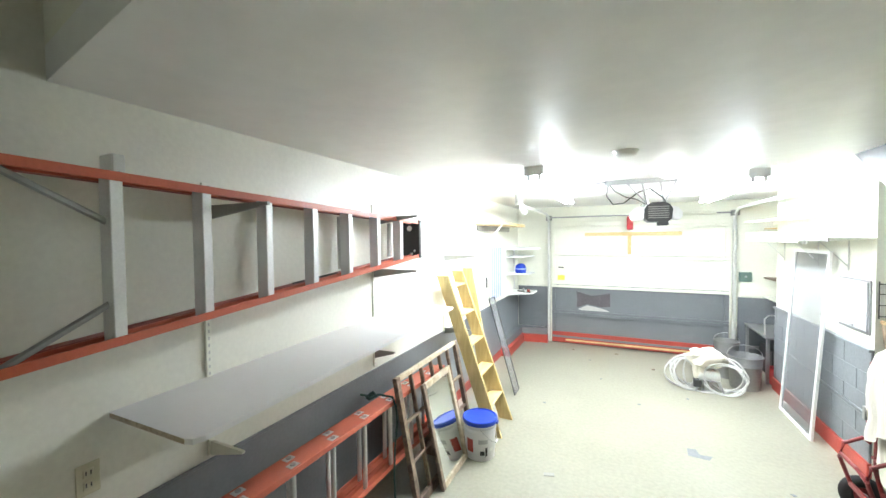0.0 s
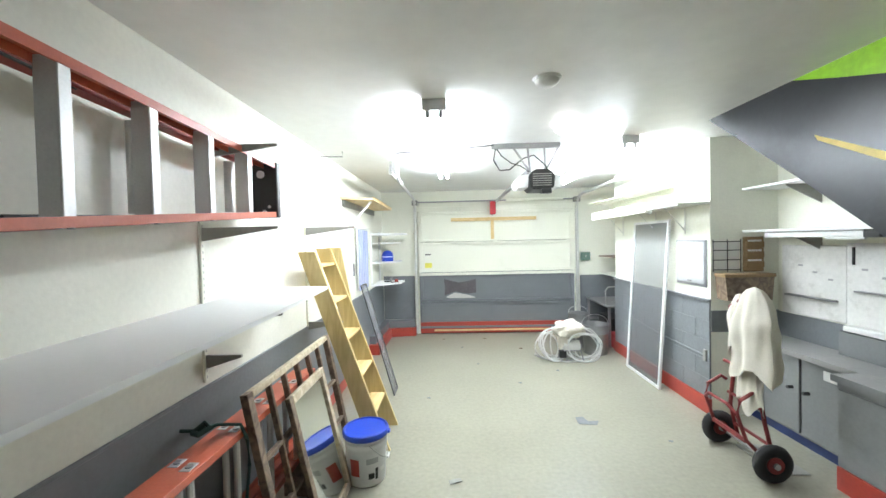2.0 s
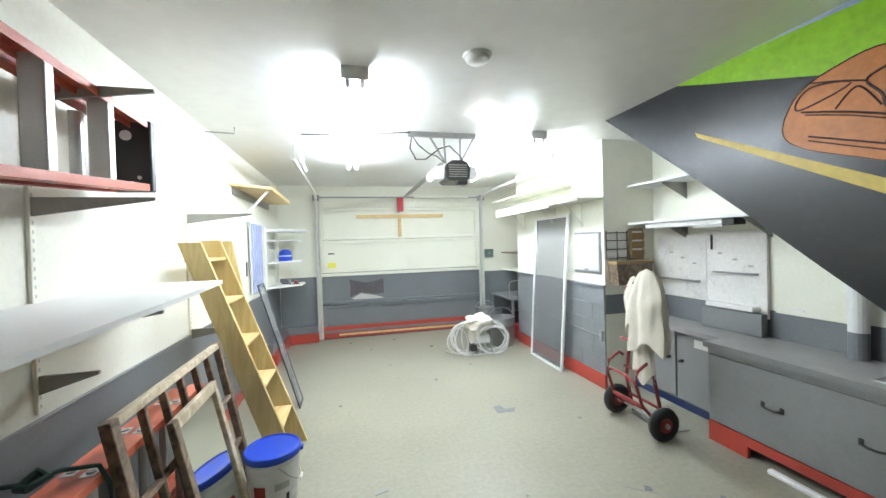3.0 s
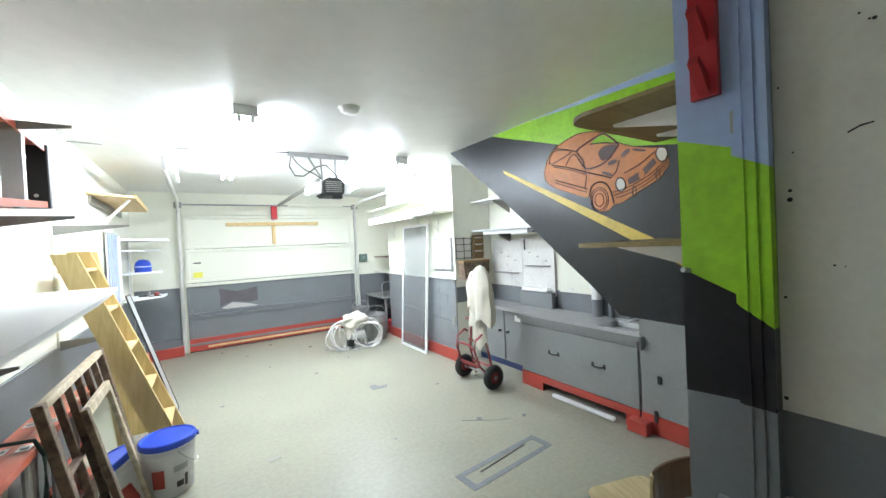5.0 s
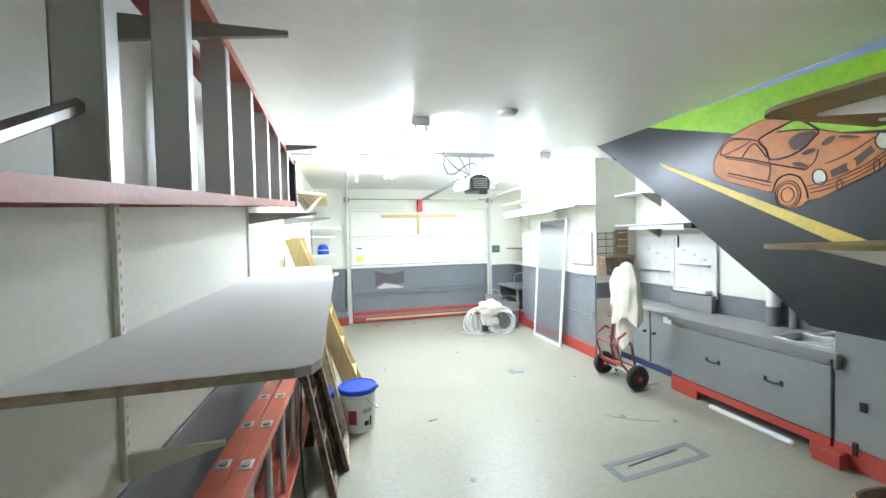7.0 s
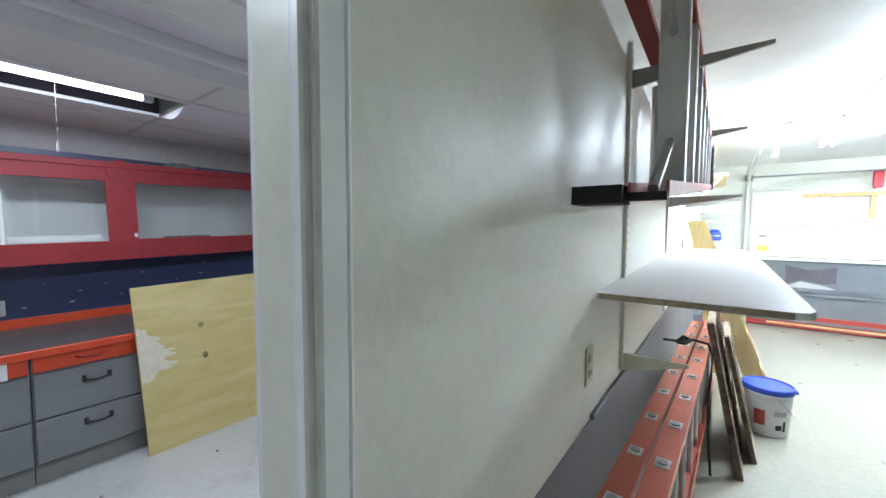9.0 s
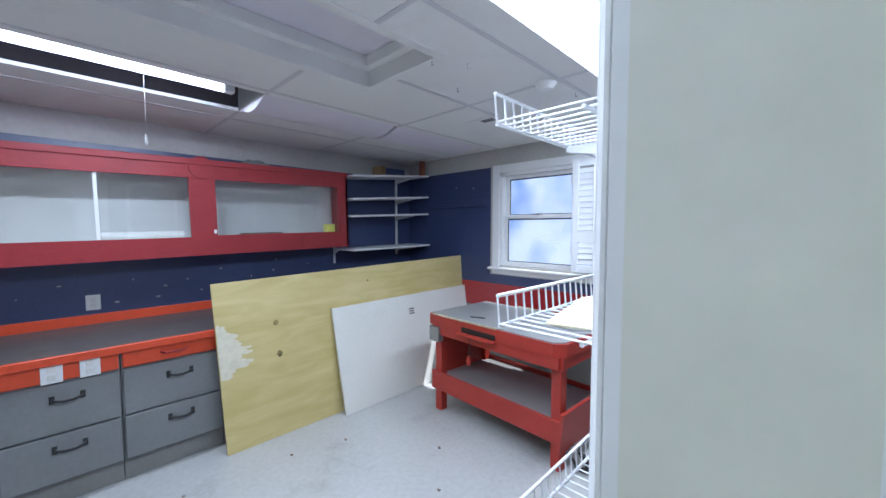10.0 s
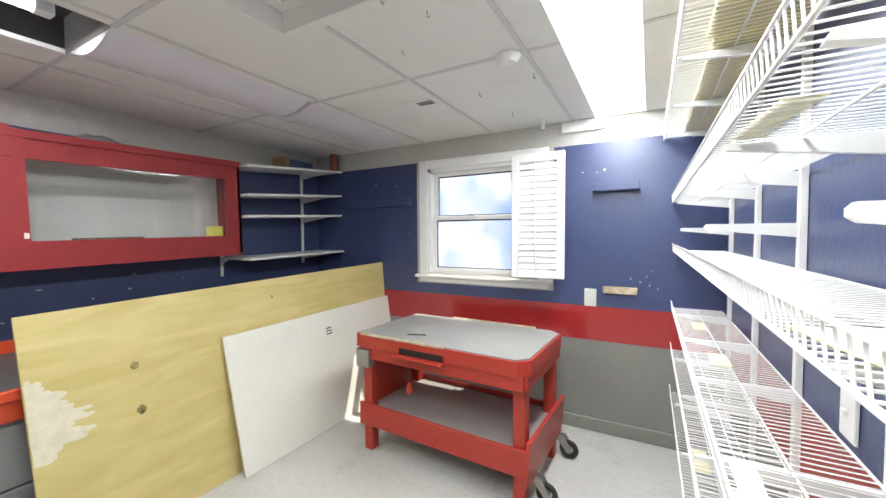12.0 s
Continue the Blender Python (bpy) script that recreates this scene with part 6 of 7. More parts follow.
for y, z, a, b, tilt in ((1.753, 2.117, 0.036, 0.017, -30), (1.85, 2.074, 0.036, 0.015, -10), (1.895, 2.003, 0.045, 0.012, 25), (1.66, 2.115, 0.05, 0.008, 18)):
    paint("air_scoop", oval(y, z, a, b, tilt), MUR_LINE, 4, "dark painted air scoop")
for a, b in ((0.072, 0.088), (0.058, 0.072), (0.036, 0.046)):
    stroke(oval(1.962, 1.826, a, b, 0, 12), 0.003, True)
stroke([(2.045, 1.86), (2.02, 1.93), (1.962, 1.955), (1.90, 1.93), (1.865, 1.86), (1.85, 1.79)], 0.005)
for y, z in ((1.795, 1.912), (1.517, 2.058)):
    paint("headlamp", oval(y, z, 0.032, 0.044, -12), MUR_WHITE, 4, "cream painted headlamp")
    stroke(oval(y, z, 0.034, 0.047, -12, 12), 0.004, True)

# -- chair --
ch = thing("school_chair", "worn wooden chair with a dark back and metal legs", "chair", at=(0.764, 1.217, 0), turn=-107)
ch.scale = (0.86, 0.86, 0.86)
bm = P([(-0.19, -0.19), (0.17, -0.20), (0.20, -0.16), (0.20, 0.16), (0.17, 0.20), (-0.19, 0.19), (-0.215, 0.15), (-0.215, -0.15)], "z", 0.425, 0.445)
part("seat", bm, SEATWOOD, ch)
bk_ = []
for k in range(9):
    a = -0.9 + 1.8 * k / 8
    bk_.append((0.30 - 0.10 * math.cos(a), 0.22 * math.sin(a)))
bm = bmesh.new()
prism(bm, [(x + 0.012, y) for x, y in bk_] + [(x, y) for x, y in bk_[::-1]], "z", 0.62, 0.80)
part("backrest", bm, DARKWOOD, ch, "dark curved wooden backrest")
for y in (-0.17, 0.17):
    part("front_leg", T([(-0.17, y * 0.9, 0.42), (-0.20, y, 0.0)], 0.011), STEEL, ch, "metal tube leg")
    part("rear_leg", T([(0.24, y, 0.0), (0.20, y, 0.42), (0.235, y, 0.78)], 0.012), SEATWOOD, ch, "tan painted tube leg")
    part("side_stretcher", R((-0.185, y, 0.2), (0.22, y, 0.2), 0.008), STEEL, ch)

# -- floor marks and scraps --
def patch(name, pts_, material, label, cat, h=0.002):
    q = thing(name, label, cat)
    part("patch", P(pts_, "z", 0.0005, h), material, q)


fm = thing("floor_outline", "oblong grey painted outline on the floor", "floor mark")
c_, s_ = math.cos(radians(5)), math.sin(radians(5))
for u0, u1, v0, v1 in ((0, 0.80, 0, 0.04), (0, 0.80, 0.16, 0.20), (0, 0.05, 0.04, 0.16), (0.75, 0.80, 0.04, 0.16)):
    part("stroke", P([(0.57 + u * c_ - v * s_, 2.20 + u * s_ + v * c_) for u, v in ((u0, v0), (u1, v0), (u1, v1), (u0, v1))], "z", 0.0005, 0.002), TAPE, fm)
part("dark_stroke", P([(0.72, 2.325), (1.20, 2.395), (1.20, 2.41), (0.72, 2.34)], "z", 0.002, 0.003), BLACK, fm)
patch("floor_scrap", [(-0.455, 3.36), (-0.37, 3.39), (-0.385, 3.43), (-0.465, 3.40)], DARKSTEEL, "small dark scrap lying on the floor", "scrap", 0.006)
patch("floor_stain", [(0.70, 4.20), (0.86, 4.18), (0.90, 4.26), (0.80, 4.25), (0.78, 4.34), (0.71, 4.33)], TAPE, "small grey paint stain on the floor", "stain")
for x, y, r in ((1.2, 2.95, 0.03), (1.55, 2.75, 0.02), (0.35, 5.2, 0.02), (-0.1, 5.9, 0.02), (0.6, 6.6, 0.03), (-0.35, 2.5, 0.02), (0.25, 1.9, 0.015), (0.9, 5.6, 0.02), (-0.7, 4.8, 0.015), (0.45, 3.1, 0.012), (-0.3, 6.7, 0.02), (1.35, 3.9, 0.015), (0.1, 7.2, 0.03), (-0.6, 7.2, 0.025)):
    rr = random.Random(int(x * 100 + y * 10))
    patch("floor_debris", [(x + r * (0.5 + rr.random()) * math.cos(a), y + r * (0.5 + rr.random()) * math.sin(a)) for a in [math.tau * k / 7 for k in range(7)]], TAPE if rr.random() > 0.4 else OLDWOOD, "scrap of debris on the floor", "debris", 0.004)
patch("floor_crack", [(1.05, 3.02), (1.25, 2.86), (1.42, 2.78), (1.43, 2.785), (1.26, 2.87), (1.06, 3.03)], DARKSTEEL, "thin dark scratch on the floor", "scratch")

# ======== workshop things ========
def pull(parent, x, y, z, s=1.0):
    """Black bail pull on a front that faces +x."""
    h = part("handle", T([(x, y - 0.055 * s, z + 0.008), (x + 0.018, y - 0.05 * s, z), (x + 0.026, y - 0.02 * s, z - 0.008), (x + 0.026, y + 0.02 * s, z - 0.008), (x + 0.018, y + 0.05 * s, z), (x, y + 0.055 * s, z + 0.008)], 0.007), BLACK, parent, "black metal handle", True)
    for d in (-0.055, 0.055):
        part("rose", B(x, x + 0.006, y + d * s - 0.011, y + d * s + 0.011, z - 0.018, z + 0.024, 0.002), BLACK, h)


# -- red wall cabinet --
CABIN = mat("greyed_white_cabinet_inside", (0.62, 0.62, 0.60), 0.55, vary=0.08, scale=3, fine=40)
rcab = thing("wall_cabinet", "red painted wall cabinet with sliding glass doors", "cabinet", at=(-5.11, 1.80, 1.335))
rcab.rotation_euler = (radians(1.15), 0, 0)
D_, LEN = 0.30, 3.0
part("back", B(-D_, -D_ + 0.012, -LEN, 0, 0, 0.74), CABIN, rcab, "white inside back")
part("top", B(-D_, 0, -LEN, 0, 0.725, 0.745, 0.002), RED_CAB, rcab)
part("bottom", B(-D_, -0.02, -LEN, 0, 0.0, 0.02), RED_CAB, rcab)
part("inner_floor", B(-D_ + 0.012, -0.02, -LEN, 0, 0.125, 0.135), WHITE, rcab, "white inside shelf")
part("end_panel", B(-D_, 0, -0.02, 0, 0.02, 0.725), RED_CAB, rcab)
fr = part("face_frame", with_holes(-LEN, 0, 0, 0.745, [(-1.19, -0.11, 0.155, 0.595), (-2.42, -1.37, 0.145, 0.60), (-2.95, -2.46, 0.145, 0.60)], "x", -0.02, 0), RED_CAB, rcab)
part("moulding", B(0, 0.012, -LEN, 0, 0.70, 0.745, 0.003), RED_CAB, rcab)
part("post_cap", R((0.0, -1.28, 0.68), (0.010, -1.28, 0.68), 0.085, 18), RED_CAB, rcab)
for y0, y1 in ((-1.19, -0.11), (-1.90, -1.37), (-2.42, -1.88)):
    g = part("glass_door", B(-0.030 if y0 > -2 else -0.038, -0.027 if y0 > -2 else -0.035, y0, y1, 0.14, 0.60), CABGLASS, rcab, "clear sliding glass")
    g.visible_shadow = False
part("glass_edge", B(-0.035, -0.024, -1.905, -1.885, 0.145, 0.60), WHITE, rcab, "white plastic edge")
part("paper_roll", R((-0.10, -1.88, 0.165), (-0.10, -1.40, 0.165), 0.03, 14), PAPER, rcab, "white paper roll")
part("yellow_box", B(-0.13, -0.05, -0.21, -0.12, 0.135, 0.23, 0.004), YELLOWNOTE, rcab, "yellow box")
part("dark_strip", B(-0.16, -0.13, -0.98, -0.62, 0.145, 0.165), OLDWOOD, rcab, "long dark stick")
part("white_tab", B(0, 0.003, -1.215, -1.195, 0.17, 0.20), WHITE, rcab)
part("keyhole", R((0.0, -0.055, 0.25), (0.003, -0.055, 0.25), 0.008, 10), BLACK, rcab)
hat = thing("folded_cloth", "grey cloth lying on the wall cabinet", "cloth", at=(-5.22, 0.95, 2.065))
bm = bmesh.new()
bmesh.ops.create_icosphere(bm, subdivisions=3, radius=1)
for v in bm.verts:
    v.co = Vector((v.co.x * 0.08, v.co.y * 0.13, max(0, v.co.z) * 0.045 * (1 + 0.5 * noise.noise(v.co * 3))))
part("cloth", bm, GREY_CAB, hat, "", True)

# -- white shelves beside it --
for z0, z1, xt in ((2.065, 2.155, -5.04), (1.83, 1.905, -5.05), (1.655, 1.70, -5.05), (1.305, 1.325, -5.03)):
    q = thing("white_wall_shelf", "thin white shelf on wall standards", "shelf", "workshop wall shelves")
    part("board", P([(1.815, z0 - 0.02), (1.815, z0), (2.875, z1), (2.875, z1 - 0.02)], "x", WX + 0.02, xt), LAMIN, q)
    for y in (2.66,):
        zz = z0 + (z1 - z0) * (y - 1.815) / 1.06 - 0.022
        part("bracket", P([(WX + 0.02, zz), (xt - 0.03, zz), (xt - 0.03, zz - 0.01), (WX + 0.02, zz - 0.05)], "y", y - 0.005, y + 0.005), WHITE, q)
sd_ = thing("shelf_standard", "white slotted standard behind the shelves", "shelf bracket")
part("channel", B(WX + 0.005, WX + 0.02, 2.645, 2.675, 1.20, 2.16, 0.002), WHITE, sd_)
sd_ = thing("shelf_standard", "white slotted standard below the cabinet", "shelf bracket")
part("channel", B(WX + 0.005, WX + 0.02, 1.79, 1.812, 1.14, 1.34, 0.002), WHITE, sd_)
part("bracket", P([(WX + 0.02, 1.30), (WX + 0.14, 1.30), (WX + 0.02, 1.25)], "y", 1.792, 1.81), WHITE, sd_)
bx = thing("blue_box", "dark blue box on the top shelf", "box", at=(-5.2, 2.42, 2.118))
part("box", B(-0.08, 0.08, -0.13, 0.14, 0, 0.075, 0.004), BLUE, bx)
part("tan_end", B(-0.08, 0.08, -0.20, -0.13, 0, 0.09, 0.004), CARD, bx)
tn = thing("copper_tin", "tall copper-coloured tin on the top shelf", "tin", at=(-5.08, 2.80, 2.149))
part("tin", L([(0.034, 0), (0.036, 0.004), (0.036, 0.165), (0.033, 0.17), (0.0, 0.17)], 20), BRONZE, tn, "", True)

# -- base cabinets along the wall --
fx = -4.58
for i, (y0, y1) in enumerate(((-1.30, -0.555), (-0.55, -0.065), (-0.06, 0.47), (0.475, 1.6), (1.605, 2.87))):
    q = thing("drawer_cabinet", "grey drawer cabinet with orange top drawer", "cabinet", "workshop base cabinets")
    part("carcass", B(WX + 0.01, fx - 0.02, y0, y1, 0.13, 0.80), GREY_CAB, q)
    part("toe_kick", B(WX + 0.01, fx - 0.05, y0, y1, 0, 0.13), GREY_ROOM, q)
    for z0, z1, c, lab in ((0.145, 0.405, GREY_CAB, "grey drawer"), (0.415, 0.685, GREY_CAB, "grey drawer"), (0.70, 0.80, ORANGE_CAB, "orange drawer")):
        if i > 2:
            continue
        d = part("drawer", B(fx - 0.02, fx, y0 + 0.006, y1 - 0.006, z0, z1, 0.004), c, q, lab)
        if c is GREY_CAB:
            pull(d, fx, (y0 + y1) / 2 + 0.02, (z0 + z1) / 2 + 0.05, 1.1)
        elif i == 2:
            part("orange_handle", T([(fx, 0.13, 0.755), (fx + 0.02, 0.15, 0.748), (fx + 0.02, 0.25, 0.748), (fx, 0.27, 0.755)], 0.006), RED_CAB, d)
    if i == 1:
        for y in (-0.385, -0.235):
            pl = part("outlet_plate", B(fx, fx + 0.006, y, y + 0.085, 0.695, 0.805, 0.002), WHITE, q, "white outlet plate")
            for z in (0.725, 0.77):
                part("socket", B(fx + 0.006, fx + 0.009, y + 0.026, y + 0.058, z - 0.014, z + 0.014, 0.002), PAPER, pl)
wtp = thing("long_worktop", "worn dark worktop with orange painted edges", "worktop")
part("slab", B(WX + 0.03, fx + 0.005, -1.30, 2.87, 0.803, 0.832), DARKTOP, wtp)
part("front_edge", B(fx + 0.005, fx + 0.03, -1.30, 2.87, 0.795, 0.842, 0.004), ORANGE_CAB, wtp, "orange painted front edge")
part("back_edge", B(WX + 0.006, WX + 0.03, -1.30, 2.87, 0.803, 0.90, 0.004), ORANGE_CAB, wtp, "orange painted back strip")
op_ = thing("wall_outlet", "white outlet plate on the navy wall", "outlet")
part("plate", B(WX + 0.005, WX + 0.012, -0.17, -0.09, 0.93, 1.04, 0.002), WHITE, op_)
for z in (0.965, 1.005):
    part("socket", B(WX + 0.012, WX + 0.015, -0.147, -0.113, z - 0.014, z + 0.014, 0.002), PAPER, op_)
chips = thing("paint_chips", "small pale chips in the navy wall paint", "wall marks")
rn = random.Random(21)
for y, z in ((0.95, 1.08), (1.15, 1.12), (1.18, 1.22), (0.3, 1.06), (-0.3, 1.12), (0.1, 1.13), (0.45, 1.1), (0.7, 1.17), (-0.5, 1.05), (0.25, 0.98), (0.0, 0.97), (1.5, 1.16), (0.55, 1.0)):
    w, h = 0.004 + 0.016 * rn.random(), 0.003 + 0.006 * rn.random()
    part("chip", P([(y - w, z), (y, z + h), (y + w, z + h * 0.4), (y + w * 0.3, z - h)], "x", WX + 0.005, WX + 0.0062), GREY_TOP, chips)
for x, z in ((-2.26, 1.14), (-2.22, 1.18), (-2.20, 1.12), (-2.32, 1.16), (-2.15, 1.10), (-2.19, 1.22), (-2.65, 1.94), (-2.55, 1.93), (-2.5, 1.95), (-4.6, 1.98), (-4.35, 1.95), (-4.2, 1.5)):
    w, h = 0.002 + 0.005 * rn.random(), 0.002 + 0.008 * rn.random()
    part("chip", P([(x - w, z), (x, z + h), (x + w, z + h * 0.4), (x + w * 0.3, z - h)], "y", WY - 0.0062, WY - 0.005), PAPER, chips)
for x in (-4.40, -4.28):
    for z in (1.28, 1.56):
        part("patch", B(x, x + 0.05, WY - 0.0062, WY - 0.005, z, z + 0.05), BLUE, chips)

# -- plywood sheet and white board leaning on the counter --
def sheet(name, bot, top, th, label, cat, face, edge):
    """A leaning board: bottom and top corners given near end first."""
    q = thing(name, label, cat)
    a, b, c, d = (Vector(v) for v in (bot[0], bot[1], top[1], top[0]))
    n = (b - a).cross(d - a).normalized()
    if n.x < 0:
        n = -n
    for nm, off0, off1, mm in (("face", th * 0.5, th, face), ("back", 0, th * 0.5, edge)):
        bm = bmesh.new()
        lo = [bm.verts.new(v + n * off0) for v in (a, b, c, d)]
        hi = [bm.verts.new(v + n * off1) for v in (a, b, c, d)]
        bm.faces.new(lo)
        bm.faces.new(hi)
        for k in range(4):
            bm.faces.new((lo[k], lo[(k + 1) % 4], hi[(k + 1) % 4], hi[k]))
        part(nm, bm, mm, q)
    return q, a, b, c, d, n


q, a, b, c, d, n = sheet("plywood_sheet", ((-4.455, 0.445, 0.0), (-4.455, 2.875, 0.0)), ((-4.548, 0.40, 1.15), (-4.548, 2.88, 1.215)), 0.018, "large plywood sheet leaning against the workshop counter", "plywood", PLY, PLY_E)


KNOT = wood("plywood_knot", (0.10, 0.075, 0.03), (0.42, 0.33, 0.12), 0.6, (9, 9, 9), 5)
SMEAR = mat("thin_white_paint_smear", (0.70, 0.65, 0.50), 0.6, vary=0.12, scale=9, fine=40)


def blot(name, u, v, r1, r2, material, seed, parent=q, lift=0.0215):
    rb = random.Random(seed)
    w_ = [rb.random() for _ in range(11)]
    bm = bmesh.new()
    o = a + (b - a) * u + (d - a) * v + n * lift
    e1, e2 = (b - a).normalized(), (d - a).normalized()
    bm.faces.new([bm.verts.new(o + e1 * r1 * (0.85 + 0.15 * w_[k % 11]) * math.cos(t) + e2 * r2 * (0.85 + 0.15 * w_[k % 11]) * math.sin(t)) for k, t in [(k, math.tau * k / 22) for k in range(22)]])
    return part(name, bm, material, parent)


blot("knot", 0.161, 0.72, 0.020, 0.022, KNOT, 1)
blot("knot", 0.164, 0.52, 0.022, 0.026, KNOT, 2)
blot("knot", 0.50, 0.92, 0.010, 0.012, KNOT, 3)
rs = random.Random(33)
for k in range(34):
    v = 0.45 + 0.30 * k / 33
    reach = 0.22 * math.exp(-((v - 0.56) / 0.09) ** 2) + 0.06 * math.exp(-((v - 0.68) / 0.06) ** 2) + 0.015
    ln_, h_ = reach * (0.55 + 0.6 * rs.random()), 0.009 + 0.007 * rs.random()
    s0 = 0.002 + 0.004 * rs.random()
    bm = bmesh.new()
    e1, e2 = (b - a).normalized(), (d - a).normalized()
    o = a + (d - a) * v + n * (0.0192 + 0.00004 * k)
    rise = 0.02 * (rs.random() - 0.5)
    bm.faces.new([bm.verts.new(o + e1 * p_ + e2 * r_) for p_, r_ in ((s0, -h_), (s0 + ln_ * 0.85, -h_ + rise), (s0 + ln_ * 0.97, -h_ * 0.5 + rise), (s0 + ln_, h_ * 0.1 + rise), (s0 + ln_ * 0.94, h_ * 0.7 + rise), (s0 + ln_ * 0.8, h_ + rise), (s0, h_))])
    part("paint_streak", bm, SMEAR, q)
q2, a, b, c, d, n = sheet("white_board_sheet", ((-4.365, 1.285, 0.0), (-4.365, 2.88, 0.0)), ((-4.497, 1.245, 0.865), (-4.497, 2.885, 0.885)), 0.022, "white faced board leaning on the plywood sheet", "board", mat("white_board_face", (0.79, 0.78, 0.71), 0.4, vary=0.04, scale=2, fine=40, dirt=(0.55, 0.52, 0.48), dirt_amount=0.2), OLDFACE)
for v in (0.80, 0.825, 0.85):
    bm = bmesh.new()
    o = a + (b - a) * 0.50 + (d - a) * v + n * 0.0250
    e1, e2 = (b - a).normalized(), (d - a).normalized()
    bm.faces.new([bm.verts.new(o + e1 * p_ + e2 * r_) for p_, r_ in ((0, 0), (0.06, 0), (0.06, 0.010), (0, 0.010))])
    part("print_bar", bm, BLACK, q2, "printed mark")

# -- red workbench on casters --
tb = thing("rolling_workbench", "red wooden workbench with grey top and lower shelf on casters", "workbench", at=(-3.335, 2.17, 0), turn=-3.0)
hw, hd = 0.61, 0.36
top_out = [(-hw, -hd + 0.02), (-hw + 0.02, -hd), (hw - 0.06, -hd), (hw, -hd + 0.06), (hw, hd - 0.06), (hw - 0.06, hd), (-hw + 0.02, hd), (-hw, hd - 0.02)]
part("top_frame", P(top_out, "z", 0.735, 0.818), BENCH_RED, tb)
part("top_panel", P([(x * 0.975, y * 0.965) for x, y in top_out], "z", 0.818, 0.825), STONE, tb, "worn grey laminate top")
part("apron", B(-hw + 0.03, hw - 0.03, -hd + 0.012, -hd + 0.035, 0.655, 0.735, 0.003), BENCH_RED, tb)
part("apron", B(-hw + 0.03, hw - 0.03, hd - 0.035, hd - 0.012, 0.655, 0.735, 0.003), BENCH_RED, tb)
for x in (-hw + 0.012, hw - 0.035):
    part("apron", B(x, x + 0.023, -hd + 0.04, hd - 0.04, 0.655, 0.735, 0.003), BENCH_RED, tb)
for x in (-hw + 0.03, hw - 0.10):
    for y in (-hd + 0.05, hd - 0.12):
        part("leg", B(x, x + 0.07, y, y + 0.07, 0, 0.735, 0.005), BENCH_RED, tb)
part("side_panel", B(-hw + 0.045, -hw + 0.06, -hd + 0.12, hd - 0.12, 0.30, 0.66), BENCH_RED, tb)
part("lower_shelf", B(-hw + 0.04, hw - 0.04, -hd + 0.052, hd - 0.05, 0.285, 0.30), STONE, tb, "grey lower shelf")
part("lower_rail", B(-hw + 0.01, hw - 0.02, -hd + 0.026, -hd + 0.049, 0.185, 0.335, 0.003), BENCH_RED, tb)
part("lower_rail", B(-hw + 0.01, hw - 0.02, hd - 0.05, hd - 0.026, 0.185, 0.335, 0.003), BENCH_RED, tb)
part("end_board", P([(-0.015, 0.14), (0.010, 0.14), (0.035, 0.40), (0.012, 0.40)], "y", -hd + 0.0, hd - 0.02), BENCH_RED, tb, "slanted red end board").matrix_basis = pose(hw - 0.018, 0, 0)
part("wood_strip", B(-hw + 0.05, 0.10, -hd - 0.004, -hd + 0.016, 0.815, 0.828, 0.002), OLDFACE, tb, "pale wood edging")
part("wood_strip", B(-0.25, 0.42, hd - 0.012, hd + 0.004, 0.815, 0.832, 0.002), OLDFACE, tb, "pale wood edging")
part("slot", B(-0.23, 0.10, -hd - 0.001, -hd + 0.03, 0.735, 0.775), BLACK, tb, "dark finger slot")
part("drop_front", B(-0.25, 0.11, -hd - 0.05, -hd - 0.002, 0.722, 0.736, 0.003), BENCH_RED, tb)
part("junction_box", B(-hw + 0.02, -hw + 0.13, -hd - 0.012, -hd + 0.048, 0.60, 0.72, 0.004), STEEL, tb, "grey metal junction box")
part("cord", T([(-0.14, -hd - 0.01, 0.74), (-0.135, -hd - 0.008, 0.65), (-0.145, -hd - 0.006, 0.57)], 0.003, 5), BLACK, tb)
part("tag", L([(0.012, 0.50), (0.022, 0.53), (0.010, 0.57)], 10, (-0.145, -hd - 0.006)), BENCH_RED, tb)
part("pencil", R((-0.25, -hd + 0.12, 0.829), (-0.14, -hd + 0.17, 0.829), 0.004, 6), BLACK, tb)
for y in (-0.20, 0.30):
    cst = part("caster", wheel_ring(hw + 0.055, y, 0.062, 0.045, 0.017, 20, 8), RUBBER, tb, "black caster wheel", True)
    part("fork", P([(hw - 0.015, 0.15), (hw + 0.03, 0.15), (hw + 0.07, 0.075), (hw + 0.065, 0.05), (hw + 0.045, 0.05), (hw - 0.015, 0.12)], "y", y - 0.026, y - 0.020), DARKSTEEL, cst)
    part("fork", P([(hw - 0.015, 0.15), (hw + 0.03, 0.15), (hw + 0.07, 0.075), (hw + 0.065, 0.05), (hw + 0.045, 0.05), (hw - 0.015, 0.12)], "y", y + 0.020, y + 0.026), DARKSTEEL, cst)
    part("hub", R((hw + 0.055, y - 0.02, 0.062), (hw + 0.055, y + 0.02, 0.062), 0.022, 12), STEEL, cst)

